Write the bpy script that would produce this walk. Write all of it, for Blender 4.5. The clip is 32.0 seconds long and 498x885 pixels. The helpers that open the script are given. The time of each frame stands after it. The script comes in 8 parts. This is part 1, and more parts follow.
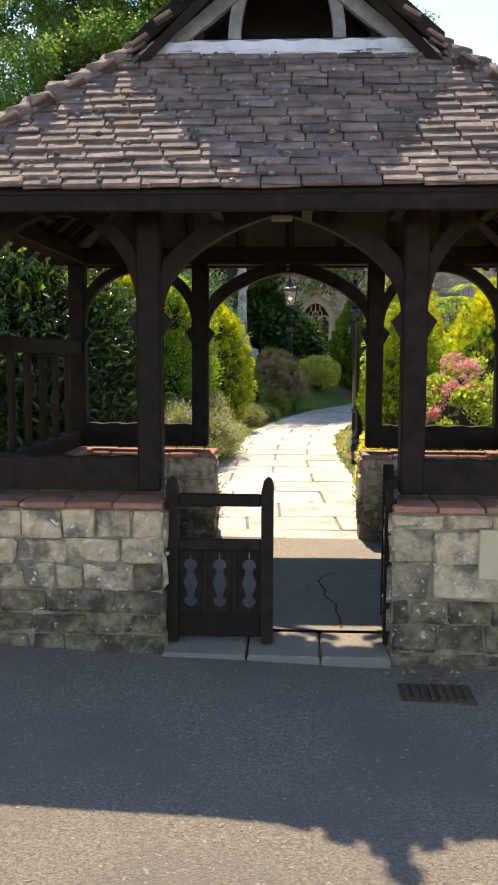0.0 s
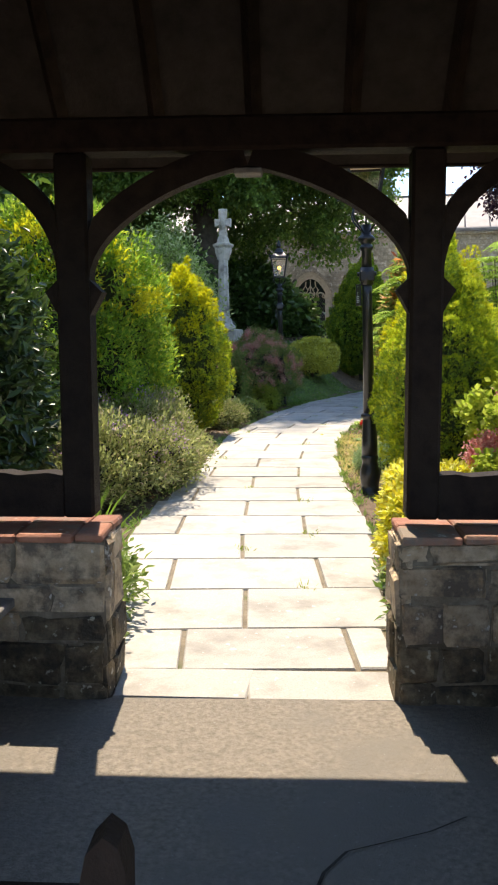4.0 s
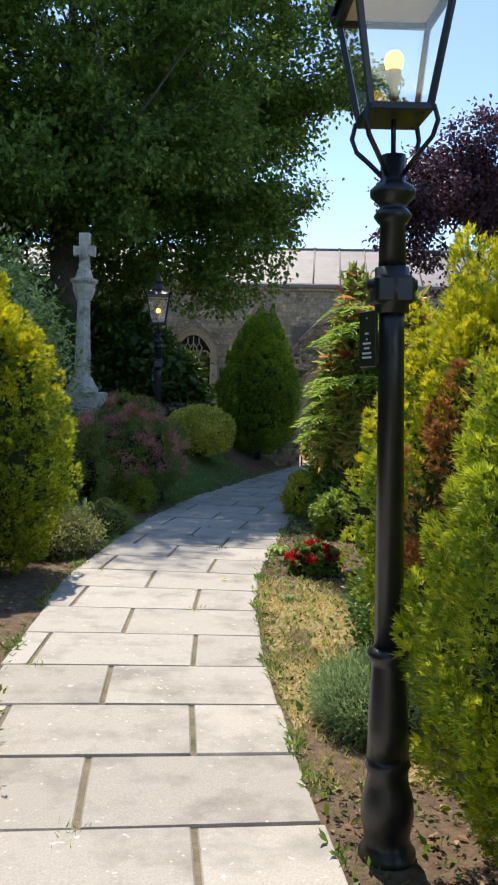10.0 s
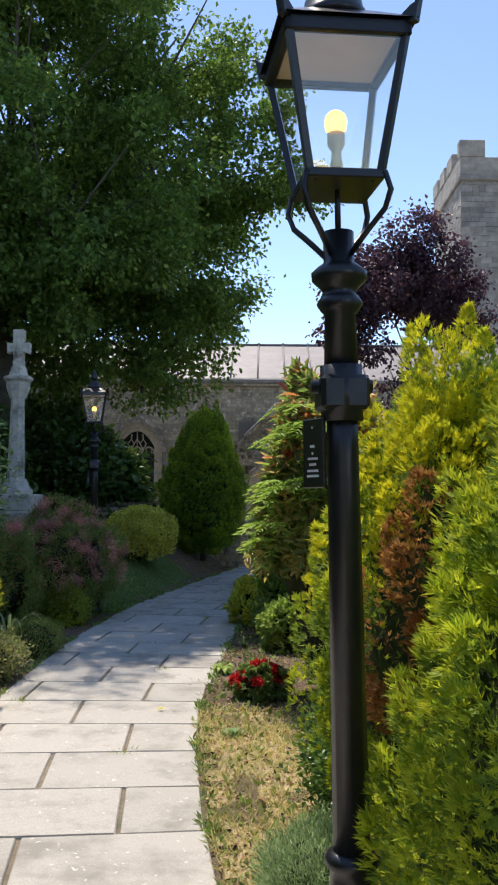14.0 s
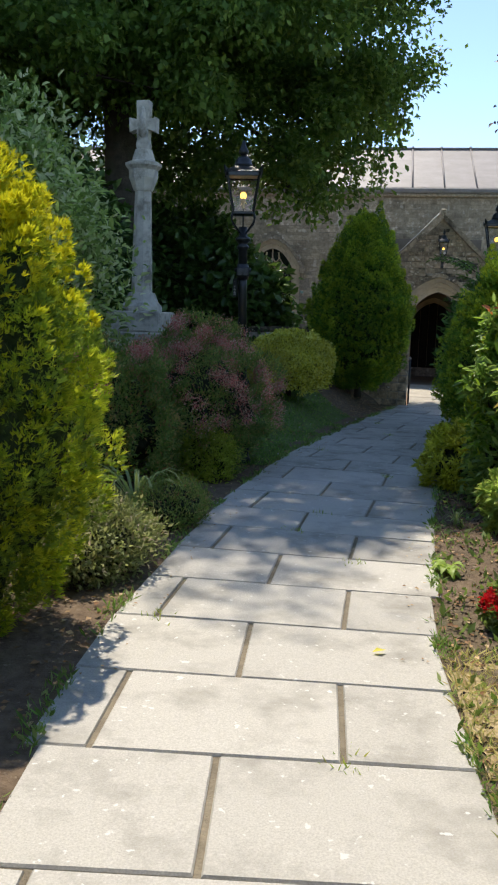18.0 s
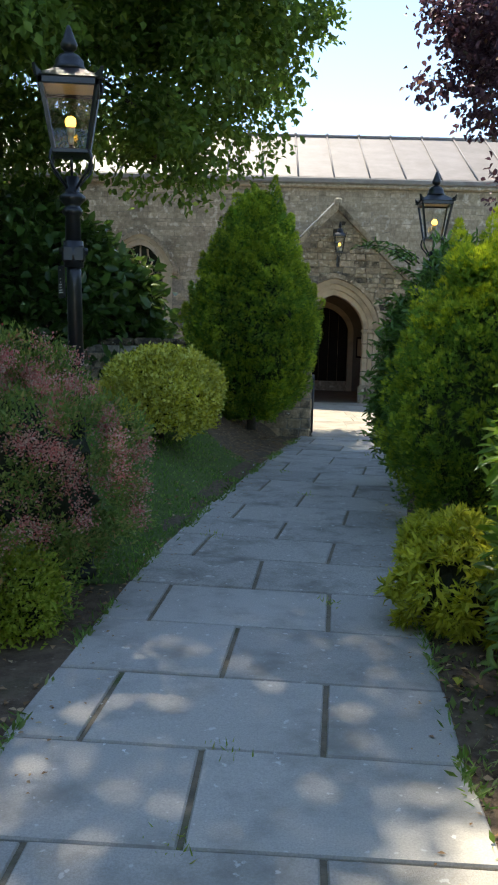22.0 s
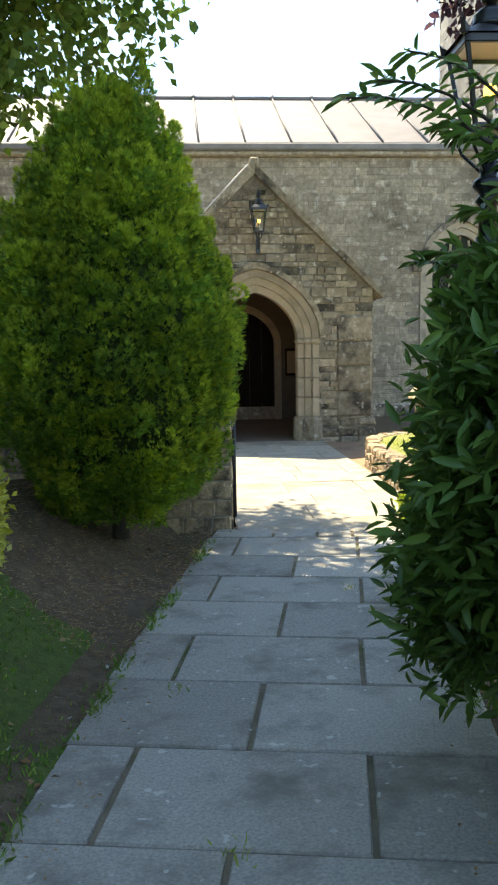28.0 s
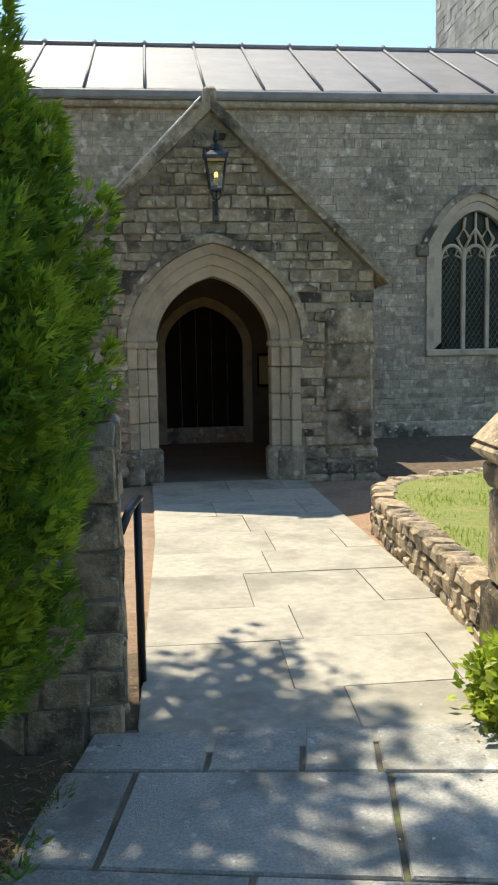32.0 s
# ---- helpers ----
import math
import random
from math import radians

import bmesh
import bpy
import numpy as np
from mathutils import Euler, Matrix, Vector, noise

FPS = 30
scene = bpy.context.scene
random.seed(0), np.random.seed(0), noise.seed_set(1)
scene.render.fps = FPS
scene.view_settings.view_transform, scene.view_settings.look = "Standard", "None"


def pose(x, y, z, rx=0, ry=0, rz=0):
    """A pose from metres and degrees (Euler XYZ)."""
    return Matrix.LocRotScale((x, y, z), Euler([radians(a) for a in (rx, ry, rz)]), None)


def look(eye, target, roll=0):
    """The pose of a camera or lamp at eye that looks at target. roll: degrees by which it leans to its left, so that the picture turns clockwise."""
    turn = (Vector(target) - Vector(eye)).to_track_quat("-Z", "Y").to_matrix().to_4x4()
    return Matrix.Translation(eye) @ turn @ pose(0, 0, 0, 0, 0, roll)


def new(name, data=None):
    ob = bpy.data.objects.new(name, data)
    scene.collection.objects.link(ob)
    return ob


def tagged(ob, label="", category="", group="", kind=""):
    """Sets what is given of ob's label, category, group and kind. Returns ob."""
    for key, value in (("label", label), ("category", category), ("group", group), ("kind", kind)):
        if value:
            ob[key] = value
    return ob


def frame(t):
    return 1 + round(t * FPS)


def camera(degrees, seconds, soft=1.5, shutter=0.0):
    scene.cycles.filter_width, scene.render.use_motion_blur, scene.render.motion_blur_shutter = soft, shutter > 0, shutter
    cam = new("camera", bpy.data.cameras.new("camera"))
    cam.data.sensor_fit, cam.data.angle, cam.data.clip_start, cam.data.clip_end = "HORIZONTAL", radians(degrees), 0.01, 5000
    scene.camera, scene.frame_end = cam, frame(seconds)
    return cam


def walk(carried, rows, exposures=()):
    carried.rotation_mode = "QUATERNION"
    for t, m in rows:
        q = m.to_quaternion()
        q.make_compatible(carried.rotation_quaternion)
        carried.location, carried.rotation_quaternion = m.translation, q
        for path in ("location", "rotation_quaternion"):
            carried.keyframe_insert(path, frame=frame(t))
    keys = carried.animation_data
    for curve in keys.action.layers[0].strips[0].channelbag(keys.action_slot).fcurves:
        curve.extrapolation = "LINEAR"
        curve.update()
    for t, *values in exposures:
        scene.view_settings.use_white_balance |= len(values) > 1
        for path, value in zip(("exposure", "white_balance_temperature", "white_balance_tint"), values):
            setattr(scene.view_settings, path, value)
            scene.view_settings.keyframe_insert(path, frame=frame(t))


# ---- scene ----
cam = camera(32.1, 32.0, soft=2.1)
METRES, EYE, TILT, LEAN, TURN = 24.6, 1.5, 0.0, 0.0, 3.3
EXPOSURES = [(0.0, 1.9, 8500, 13), (3.0, 1.9, 8200, 13), (6.0, 1.4, 7200, 11), (10.0, 1.2, 7200, 13), (12.0, 1.1, 7100, 14), (13.5, 1.1, 7100, 14), (15.0, 1.25, 7300, 12), (18.0, 1.2, 7300, 9), (20.0, 1.35, 7200, 8), (21.0, 1.7, 7600, 8), (22.0, 1.78, 7800, 7), (24.0, 2.35, 9000, 6), (28.0, 2.25, 8900, 5), (30.0, 1.85, 8000, 4), (32.0, 1.52, 7400, 3)]
ROWS = [
    (0.0, 0.0, 0.0, 0.0, 0.03, -5.66, -0.26),
    (0.5, -0.0006, 0.0166, 0.0003, -0.77, -5.76, 0.83),
    (1.0, 0.0012, 0.0337, 0.0003, -0.85, -6.09, 0.84),
    (1.5, 0.0027, 0.0506, 0.0002, -0.73, -6.74, 0.82),
    (2.0, 0.0039, 0.069, 0.0002, -1.32, -7.11, 1.33),
    (2.5, 0.0073, 0.0874, -0.0003, -0.6, -6.87, 0.51),
    (3.0, 0.0086, 0.1054, -0.0002, -0.02, -6.59, 0.03),
    (3.5, 0.0101, 0.1237, -0.0001, -0.44, -6.84, 0.49),
    (5.5, 0.0159, 0.1949, 0.0012, 0.56, -6.78, -1.38),
    (6.0, 0.0152, 0.213, 0.0016, -0.37, -6.29, -1.17),
    (6.5, 0.015, 0.2292, 0.0025, -1.9, -5.92, -1.16),
    (7.0, 0.0154, 0.2464, 0.0032, -2.09, -6.2, -2.27),
    (7.5, 0.0137, 0.2642, 0.0031, -1.82, -7.47, -2.18),
    (8.0, 0.0141, 0.2802, 0.0033, -1.88, -8.15, -1.88),
    (8.5, 0.0155, 0.295, 0.0047, -2.48, -6.77, -2.56),
    (9.0, 0.0152, 0.3098, 0.0052, -5.95, -5.09, -2.1),
    (9.5, 0.0171, 0.3234, 0.006, -8.35, -3.67, -1.52),
    (10.0, 0.0192, 0.3378, 0.0067, -8.35, -2.85, -1.65),
    (10.5, 0.0204, 0.3486, 0.0075, -12.22, -1.83, -1.22),
    (11.0, 0.0226, 0.3541, 0.0097, -15.64, 1.22, -1.73),
    (11.5, 0.0235, 0.3553, 0.0116, -16.74, 5.54, -2.13),
    (12.0, 0.0236, 0.3565, 0.0126, -16.87, 7.76, -1.39),
    (12.5, 0.0241, 0.3569, 0.0125, -15.9, 8.18, -0.98),
    (13.0, 0.0247, 0.3573, 0.0125, -15.07, 8.05, -0.87),
    (13.5, 0.0254, 0.3585, 0.0121, -14.26, 6.78, -0.87),
    (14.0, 0.0258, 0.3609, 0.0108, -11.78, 3.38, -0.66),
    (14.5, 0.0255, 0.3656, 0.009, -7.47, -0.26, -0.43),
    (15.0, 0.0227, 0.3768, 0.0075, -4.62, -3.3, 0.32),
    (15.5, 0.0214, 0.3889, 0.006, -3.71, -5.48, -0.48),
    (17.5, 0.0194, 0.4543, 0.0061, -3.76, -7.54, -2.86),
    (18.0, 0.0188, 0.4734, 0.0053, -3.78, -7.97, -1.86),
    (18.5, 0.0208, 0.4911, 0.0055, -4.51, -8.64, -1.57),
    (19.0, 0.0235, 0.5092, 0.0065, -5.44, -8.72, -2.25),
    (19.5, 0.0248, 0.529, 0.0067, -7.2, -8.46, -1.5),
    (20.0, 0.0269, 0.5477, 0.0069, -8.41, -8.62, -1.17),
    (20.5, 0.029, 0.5643, 0.0077, -8.84, -8.38, -0.73),
    (21.0, 0.031, 0.5825, 0.0079, -10.6, -8.15, -0.58),
    (21.5, 0.0346, 0.6008, 0.0079, -11.56, -8.14, -1.65),
    (22.0, 0.0366, 0.617, 0.0084, -12.03, -7.4, -1.5),
    (22.5, 0.0391, 0.6355, 0.0091, -12.71, -6.74, -0.94),
    (23.0, 0.0441, 0.6535, 0.0094, -12.76, -6.71, -1.93),
    (23.5, 0.0478, 0.6718, 0.009, -13.04, -7.37, -1.61),
    (24.0, 0.0523, 0.6882, 0.0096, -13.69, -7.41, -1.05),
    (24.5, 0.058, 0.7052, 0.0102, -14.48, -7.77, -1.39),
    (25.0, 0.0628, 0.7214, 0.0107, -16.17, -7.73, -0.8),
    (25.5, 0.0693, 0.7374, 0.0106, -16.77, -6.99, -0.58),
    (27.5, 0.0925, 0.8087, 0.0101, -16.38, -7.24, -0.58),
    (28.0, 0.0985, 0.8292, 0.0101, -17.56, -6.63, 0.96),
    (28.5, 0.1046, 0.848, 0.0103, -17.29, -6.08, 0.72),
    (29.0, 0.1103, 0.8667, 0.0102, -17.43, -5.6, 0.49),
    (29.5, 0.1188, 0.8846, 0.0099, -17.35, -5.29, 0.52),
    (30.0, 0.1254, 0.902, 0.0103, -17.47, -5.77, 0.12),
    (30.5, 0.1315, 0.9199, 0.0105, -18.06, -6.27, 0.47),
    (31.0, 0.1399, 0.9374, 0.011, -17.78, -6.37, 0.05),
    (31.5, 0.1472, 0.955, 0.0099, -18.28, -6.47, 0.69),
    (32.0, 0.1553, 0.9719, 0.0095, -18.94, -6.44, 0.94),
]
walk(cam, [(t, pose(0, 0, EYE, TILT, LEAN, TURN) @ pose(METRES * x, METRES * y, METRES * z, 90 + pitch, roll, yaw)) for t, x, y, z, yaw, pitch, roll in ROWS],
     EXPOSURES)

# exposure, sun, sky
SUN_TO = Vector((-0.10, 0.545, 1.0)).normalized()
world = bpy.data.worlds.new("world")
scene.world = world
world.use_nodes = True
wn = world.node_tree.nodes
sky = wn.new("ShaderNodeTexSky")
sky.sky_type = "NISHITA"
sky.sun_disc = False
sky.sun_elevation = radians(61)
sky.sun_rotation = radians(350)
sky.altitude = 4000
sky.air_density, sky.dust_density, sky.ozone_density = 1.0, 0.0, 2.4
wn["Background"].inputs["Strength"].default_value = 0.15
world.node_tree.links.new(sky.outputs[0], wn["Background"].inputs["Color"])
sun = new("sun", bpy.data.lights.new("sun", "SUN"))
sun.data.energy = 2.4
sun.data.angle = radians(0.53)
sun.data.color = (1.0, 0.96, 0.9)
sun.matrix_world = look(SUN_TO * 60, (0, 0, 0))


# ---- materials ----
def nodes_of(name):
    m = bpy.data.materials.new(name)
    m.use_nodes = True
    nt = m.node_tree
    return m, nt, nt.nodes["Principled BSDF"]


def ramp(nt, stops):
    r = nt.nodes.new("ShaderNodeValToRGB")
    while len(r.color_ramp.elements) < len(stops):
        r.color_ramp.elements.new(0.5)
    for e, (p, c) in zip(r.color_ramp.elements, stops):
        e.position, e.color = p, (*c, 1)
    return r


def noise_node(nt, co, scale, detail=4, rough=0.6):
    n = nt.nodes.new("ShaderNodeTexNoise")
    n.inputs["Scale"].default_value = scale
    n.inputs["Detail"].default_value = detail
    n.inputs["Roughness"].default_value = rough
    nt.links.new(co, n.inputs["Vector"])
    return n


def mix_rgb(nt, fac, a, b, mode="MIX"):
    n = nt.nodes.new("ShaderNodeMix")
    n.data_type, n.blend_type = "RGBA", mode
    for sock, val in ((n.inputs[0], fac), (n.inputs[6], a), (n.inputs[7], b)):
        if isinstance(val, (int, float)):
            sock.default_value = val
        elif isinstance(val, tuple):
            sock.default_value = (*val, 1)
        else:
            nt.links.new(val, sock)
    return n.outputs[2]


def surface(name, c1, c2, scale=6, stain=None, stain_scale=1.2, stain_at=(0.5, 0.68), rough=0.8, bump=0.3, bump_scale=40, metal=0.0,
            vary=0.0, island=0.0, spots=None, spot_scale=9, spot_at=(0.62, 0.7), spec=0.4):
    """Two-scale procedural surface: grain between c1 and c2, stains, spots, relief, per-piece variation."""
    m, nt, b = nodes_of(name)
    L = nt.links.new
    co = nt.nodes.new("ShaderNodeTexCoord").outputs["Object"]
    if vary:
        info = nt.nodes.new("ShaderNodeObjectInfo")
        add = nt.nodes.new("ShaderNodeVectorMath")
        add.operation = "MULTIPLY_ADD"
        add.inputs[1].default_value = (1, 1, 1)
        mul = nt.nodes.new("ShaderNodeVectorMath")
        mul.operation = "SCALE"
        mul.inputs[0].default_value = (37, 53, 71)
        L(info.outputs["Random"], mul.inputs["Scale"])
        L(co, add.inputs[0])
        L(mul.outputs[0], add.inputs[2])
        co = add.outputs[0]
    n1 = noise_node(nt, co, scale)
    r1 = ramp(nt, ((0.3, c1), (0.7, c2)))
    L(n1.outputs["Fac"], r1.inputs[0])
    col = r1.outputs[0]
    if stain:
        n2 = noise_node(nt, co, stain_scale, 6, 0.65)
        r2 = ramp(nt, ((stain_at[0], (0, 0, 0)), (stain_at[1], (1, 1, 1))))
        L(n2.outputs["Fac"], r2.inputs[0])
        col = mix_rgb(nt, r2.outputs[0], col, stain)
    if spots:
        n3 = noise_node(nt, co, spot_scale, 3, 0.5)
        r3 = ramp(nt, ((spot_at[0], (0, 0, 0)), (spot_at[1], (1, 1, 1))))
        L(n3.outputs["Fac"], r3.inputs[0])
        col = mix_rgb(nt, r3.outputs[0], col, spots)
    if vary or island:
        src = nt.nodes.new("ShaderNodeObjectInfo").outputs["Random"] if vary else nt.nodes.new("ShaderNodeNewGeometry").outputs["Random Per Island"]
        amt = vary or island
        mr = nt.nodes.new("ShaderNodeMapRange")
        mr.inputs["To Min"].default_value, mr.inputs["To Max"].default_value = 1 - amt, 1 + amt
        L(src, mr.inputs["Value"])
        hsv = nt.nodes.new("ShaderNodeHueSaturation")
        L(mr.outputs[0], hsv.inputs["Value"])
        L(col, hsv.inputs["Color"])
        col = hsv.outputs[0]
    L(col, b.inputs["Base Color"])
    b.inputs["Roughness"].default_value = rough
    b.inputs["Metallic"].default_value = metal
    b.inputs["Specular IOR Level"].default_value = spec
    if bump:
        nb = noise_node(nt, co, bump_scale, 5, 0.65)
        bp = nt.nodes.new("ShaderNodeBump")
        bp.inputs["Strength"].default_value = bump
        bp.inputs["Distance"].default_value = 0.02
        L(nb.outputs["Fac"], bp.inputs["Height"])
        L(bp.outputs[0], b.inputs["Normal"])
    return m


def leaf_mat(name, stops, rough=0.5, through_light=0.35, spec=0.3, gain=1.45, sap=0.25):
    """Leaves: each leaf takes its own tint from the ramp; some light passes through."""
    m, nt, b = nodes_of(name)
    L = nt.links.new
    geo = nt.nodes.new("ShaderNodeNewGeometry")
    through_light = min(0.55, through_light + 0.17)
    stops = tuple((p, tuple(min(0.8, c * gain) for c in col)) for p, col in stops)
    r = ramp(nt, stops)
    L(geo.outputs["Random Per Island"], r.inputs[0])
    co = nt.nodes.new("ShaderNodeTexCoord").outputs["Object"]
    n = noise_node(nt, co, 2.2, 3)
    mr = nt.nodes.new("ShaderNodeMapRange")
    mr.inputs["From Min"].default_value, mr.inputs["From Max"].default_value = 0.3, 0.7
    mr.inputs["To Min"].default_value, mr.inputs["To Max"].default_value = 0.75, 1.25
    L(n.outputs["Fac"], mr.inputs["Value"])
    hsv = nt.nodes.new("ShaderNodeHueSaturation")
    L(mr.outputs[0], hsv.inputs["Value"])
    L(r.outputs[0], hsv.inputs["Color"])
    L(hsv.outputs[0], b.inputs["Base Color"])
    b.inputs["Roughness"].default_value = rough
    b.inputs["Specular IOR Level"].default_value = spec
    tr = nt.nodes.new("ShaderNodeBsdfTranslucent")
    warm = mix_rgb(nt, sap, hsv.outputs[0], (0.25, 0.35, 0.03))
    L(warm, tr.inputs["Color"])
    mx = nt.nodes.new("ShaderNodeMixShader")
    mx.inputs[0].default_value = through_light
    L(b.outputs[0], mx.inputs[1])
    L(tr.outputs[0], mx.inputs[2])
    L(mx.outputs[0], nt.nodes["Material Output"].inputs["Surface"])
    return m


def glass_mat(name, tint=(1, 1, 1), rough=0.02, mix=0.12):
    """Thin pane: mostly clear, with a clear gloss."""
    m, nt, b = nodes_of(name)
    tp = nt.nodes.new("ShaderNodeBsdfTransparent")
    tp.inputs[0].default_value = (*tint, 1)
    gl = nt.nodes.new("ShaderNodeBsdfGlossy")
    gl.inputs["Roughness"].default_value = rough
    mx = nt.nodes.new("ShaderNodeMixShader")
    mx.inputs[0].default_value = mix
    nt.links.new(tp.outputs[0], mx.inputs[1])
    nt.links.new(gl.outputs[0], mx.inputs[2])
    nt.links.new(mx.outputs[0], nt.nodes["Material Output"].inputs["Surface"])
    return m


def glow_mat(name, col, strength):
    m, nt, b = nodes_of(name)
    b.inputs["Base Color"].default_value = (*col, 1)
    b.inputs["Emission Color"].default_value = (*col, 1)
    b.inputs["Emission Strength"].default_value = strength
    return m


ASPHALT = surface("asphalt", (0.15, 0.125, 0.1), (0.36, 0.31, 0.25), 75, (0.21, 0.18, 0.15), 0.8, (0.45, 0.6), 0.9, 1.0, 110, spots=(0.42, 0.4, 0.36), spot_scale=42, spot_at=(0.68, 0.71), spec=0.2)
PORCH_FLOOR = surface("worn_tarmac_floor", (0.16, 0.138, 0.11), (0.29, 0.25, 0.2), 45, (0.2, 0.18, 0.15), 1.3, (0.45, 0.62), 0.85, 0.5, 90, spots=(0.3, 0.28, 0.25), spot_scale=80, spot_at=(0.68, 0.75))
SLAB = surface("paving_slab", (0.39, 0.367, 0.325), (0.55, 0.52, 0.468), 140, (0.3, 0.281, 0.246), 3.2, (0.48, 0.7), 0.85, 0.25, 190, vary=0.13, spots=(0.62, 0.61, 0.57), spot_scale=24, spot_at=(0.67, 0.71))
SLAB_OLD = surface("flagstone_apron", (0.38, 0.34, 0.275), (0.5, 0.45, 0.37), 16, (0.29, 0.26, 0.21), 1.6, (0.48, 0.66), 0.85, 0.3, 90, vary=0.07)
# Lichen and wear; darker stains also carry the shade of the path's far part.
SLAB_WORN_SHADED = surface("weathered_shaded_paving_slab", (0.35, 0.328, 0.285), (0.58, 0.552, 0.495), 80, (0.26, 0.242, 0.205), 2.8, (0.49, 0.68), 0.88, 0.5, 130, vary=0.14, spots=(0.64, 0.63, 0.58), spot_scale=13, spot_at=(0.66, 0.7))
CRACK = surface("dark_crack", (0.02, 0.018, 0.015), (0.05, 0.045, 0.035), 20, None, rough=0.95, bump=0.3)
MOSS = surface("moss_clump", (0.07, 0.06, 0.045), (0.24, 0.21, 0.16), 60, (0.5, 0.47, 0.42), 25, (0.55, 0.68), 0.95, 1.0, 90, vary=0.35)
RUSTY = surface("rusty_iron", (0.05, 0.03, 0.02), (0.13, 0.075, 0.045), 25, None, rough=0.85, bump=0.5)
JOINT = surface("joint_mortar_and_moss", (0.17, 0.14, 0.1), (0.3, 0.25, 0.175), 9, (0.1, 0.13, 0.04), 1.3, (0.57, 0.66), 0.95, 0.8, 60)
SOIL = surface("bed_soil", (0.1, 0.066, 0.042), (0.22, 0.155, 0.1), 14, (0.12, 0.11, 0.06), 1.0, (0.5, 0.66), 0.95, 1.0, 40, spots=(0.26, 0.2, 0.14), spot_scale=30, spot_at=(0.64, 0.7))
TIMBER = surface("dark_stained_oak", (0.011, 0.0066, 0.005), (0.028, 0.018, 0.013), 12, (0.018, 0.012, 0.009), 3, (0.5, 0.7), 0.65, 0.35, 60, vary=0.25, spec=0.12)
TIMBER_GREY = surface("weathered_oak", (0.16, 0.15, 0.14), (0.26, 0.245, 0.23), 14, (0.12, 0.11, 0.1), 3, (0.5, 0.7), 0.75, 0.4, 60, vary=0.15)
BOARD = surface("roof_boarding", (0.016, 0.012, 0.01), (0.04, 0.03, 0.025), 10, None, rough=0.85, bump=0.4, vary=0.2)
TILE = surface("clay_roof_tile", (0.12, 0.078, 0.066), (0.25, 0.18, 0.15), 9, (0.1, 0.08, 0.07), 5, (0.5, 0.66), 0.9, 0.5, 60, vary=0.3, spots=(0.42, 0.39, 0.33), spot_scale=24, spot_at=(0.66, 0.72))
TILE_FAR = surface("clay_roof_tiles_far", (0.14, 0.095, 0.075), (0.27, 0.2, 0.16), 9, (0.1, 0.08, 0.07), 5, (0.5, 0.66), 0.9, 0.5, 60, island=0.3)
COPING = surface("red_coping_tile", (0.27, 0.1, 0.06), (0.42, 0.19, 0.12), 8, (0.2, 0.16, 0.12), 3, (0.5, 0.66), 0.8, 0.4, 60, vary=0.2, spots=(0.5, 0.45, 0.38), spot_scale=18, spot_at=(0.66, 0.74))
STONE = surface("rubble_stone", (0.38, 0.265, 0.16), (0.66, 0.51, 0.34), 17, (0.17, 0.135, 0.1), 5.5, (0.48, 0.6), 0.9, 0.9, 35, vary=0.2, spots=(0.66, 0.6, 0.5), spot_scale=22, spot_at=(0.64, 0.7))
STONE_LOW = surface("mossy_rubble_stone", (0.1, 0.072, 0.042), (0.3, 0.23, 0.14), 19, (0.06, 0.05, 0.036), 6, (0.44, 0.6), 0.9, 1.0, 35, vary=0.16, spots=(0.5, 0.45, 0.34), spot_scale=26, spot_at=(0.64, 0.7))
STONE_FAR = surface("church_stone", (0.31, 0.26, 0.19), (0.55, 0.475, 0.365), 11, (0.2, 0.172, 0.13), 1.1, (0.5, 0.68), 0.92, 1.0, 26, island=0.2, spots=(0.64, 0.59, 0.5), spot_scale=6, spot_at=(0.58, 0.68))
STONE_PORCH = surface("porch_stone", (0.25, 0.205, 0.15), (0.5, 0.43, 0.33), 13, (0.08, 0.072, 0.06), 1.5, (0.5, 0.62), 0.9, 0.9, 28, vary=0.28, spots=(0.6, 0.55, 0.46), spot_scale=9, spot_at=(0.6, 0.68))
MORTAR_OLD = surface("dirty_wall_mortar", (0.16, 0.125, 0.085), (0.36, 0.295, 0.21), 14, (0.1, 0.08, 0.05), 3, (0.48, 0.66), 0.95, 0.9, 40)
MORTAR = surface("lime_mortar", (0.22, 0.195, 0.155), (0.42, 0.375, 0.31), 20, (0.17, 0.155, 0.13), 2, (0.5, 0.68), 0.95, 0.6, 50)
DRESSED = surface("dressed_limestone", (0.45, 0.38, 0.28), (0.58, 0.5, 0.38), 5, (0.32, 0.28, 0.22), 2.6, (0.5, 0.68), 0.85, 0.35, 30, vary=0.08)
CROSS_STONE = surface("weathered_cross_stone", (0.5, 0.45, 0.37), (0.68, 0.63, 0.53), 9, (0.27, 0.24, 0.19), 4, (0.48, 0.64), 0.9, 0.6, 45, spots=(0.5, 0.42, 0.25), spot_scale=12, spot_at=(0.7, 0.76))
TOWER_STONE = surface("tower_stone", (0.28, 0.245, 0.2), (0.43, 0.385, 0.32), 3, (0.2, 0.185, 0.165), 0.6, (0.48, 0.66), 0.9, 0.5, 12, island=0.2)
LEAD = surface("lead_roof", (0.21, 0.19, 0.185), (0.27, 0.245, 0.24), 2, (0.18, 0.165, 0.16), 0.7, (0.5, 0.7), 0.6, 0.15, 8, vary=0.06, metal=0.05)
LEAD_DARK = surface("lead_gutter", (0.22, 0.21, 0.205), (0.33, 0.32, 0.31), 4, None, rough=0.6, bump=0.2)
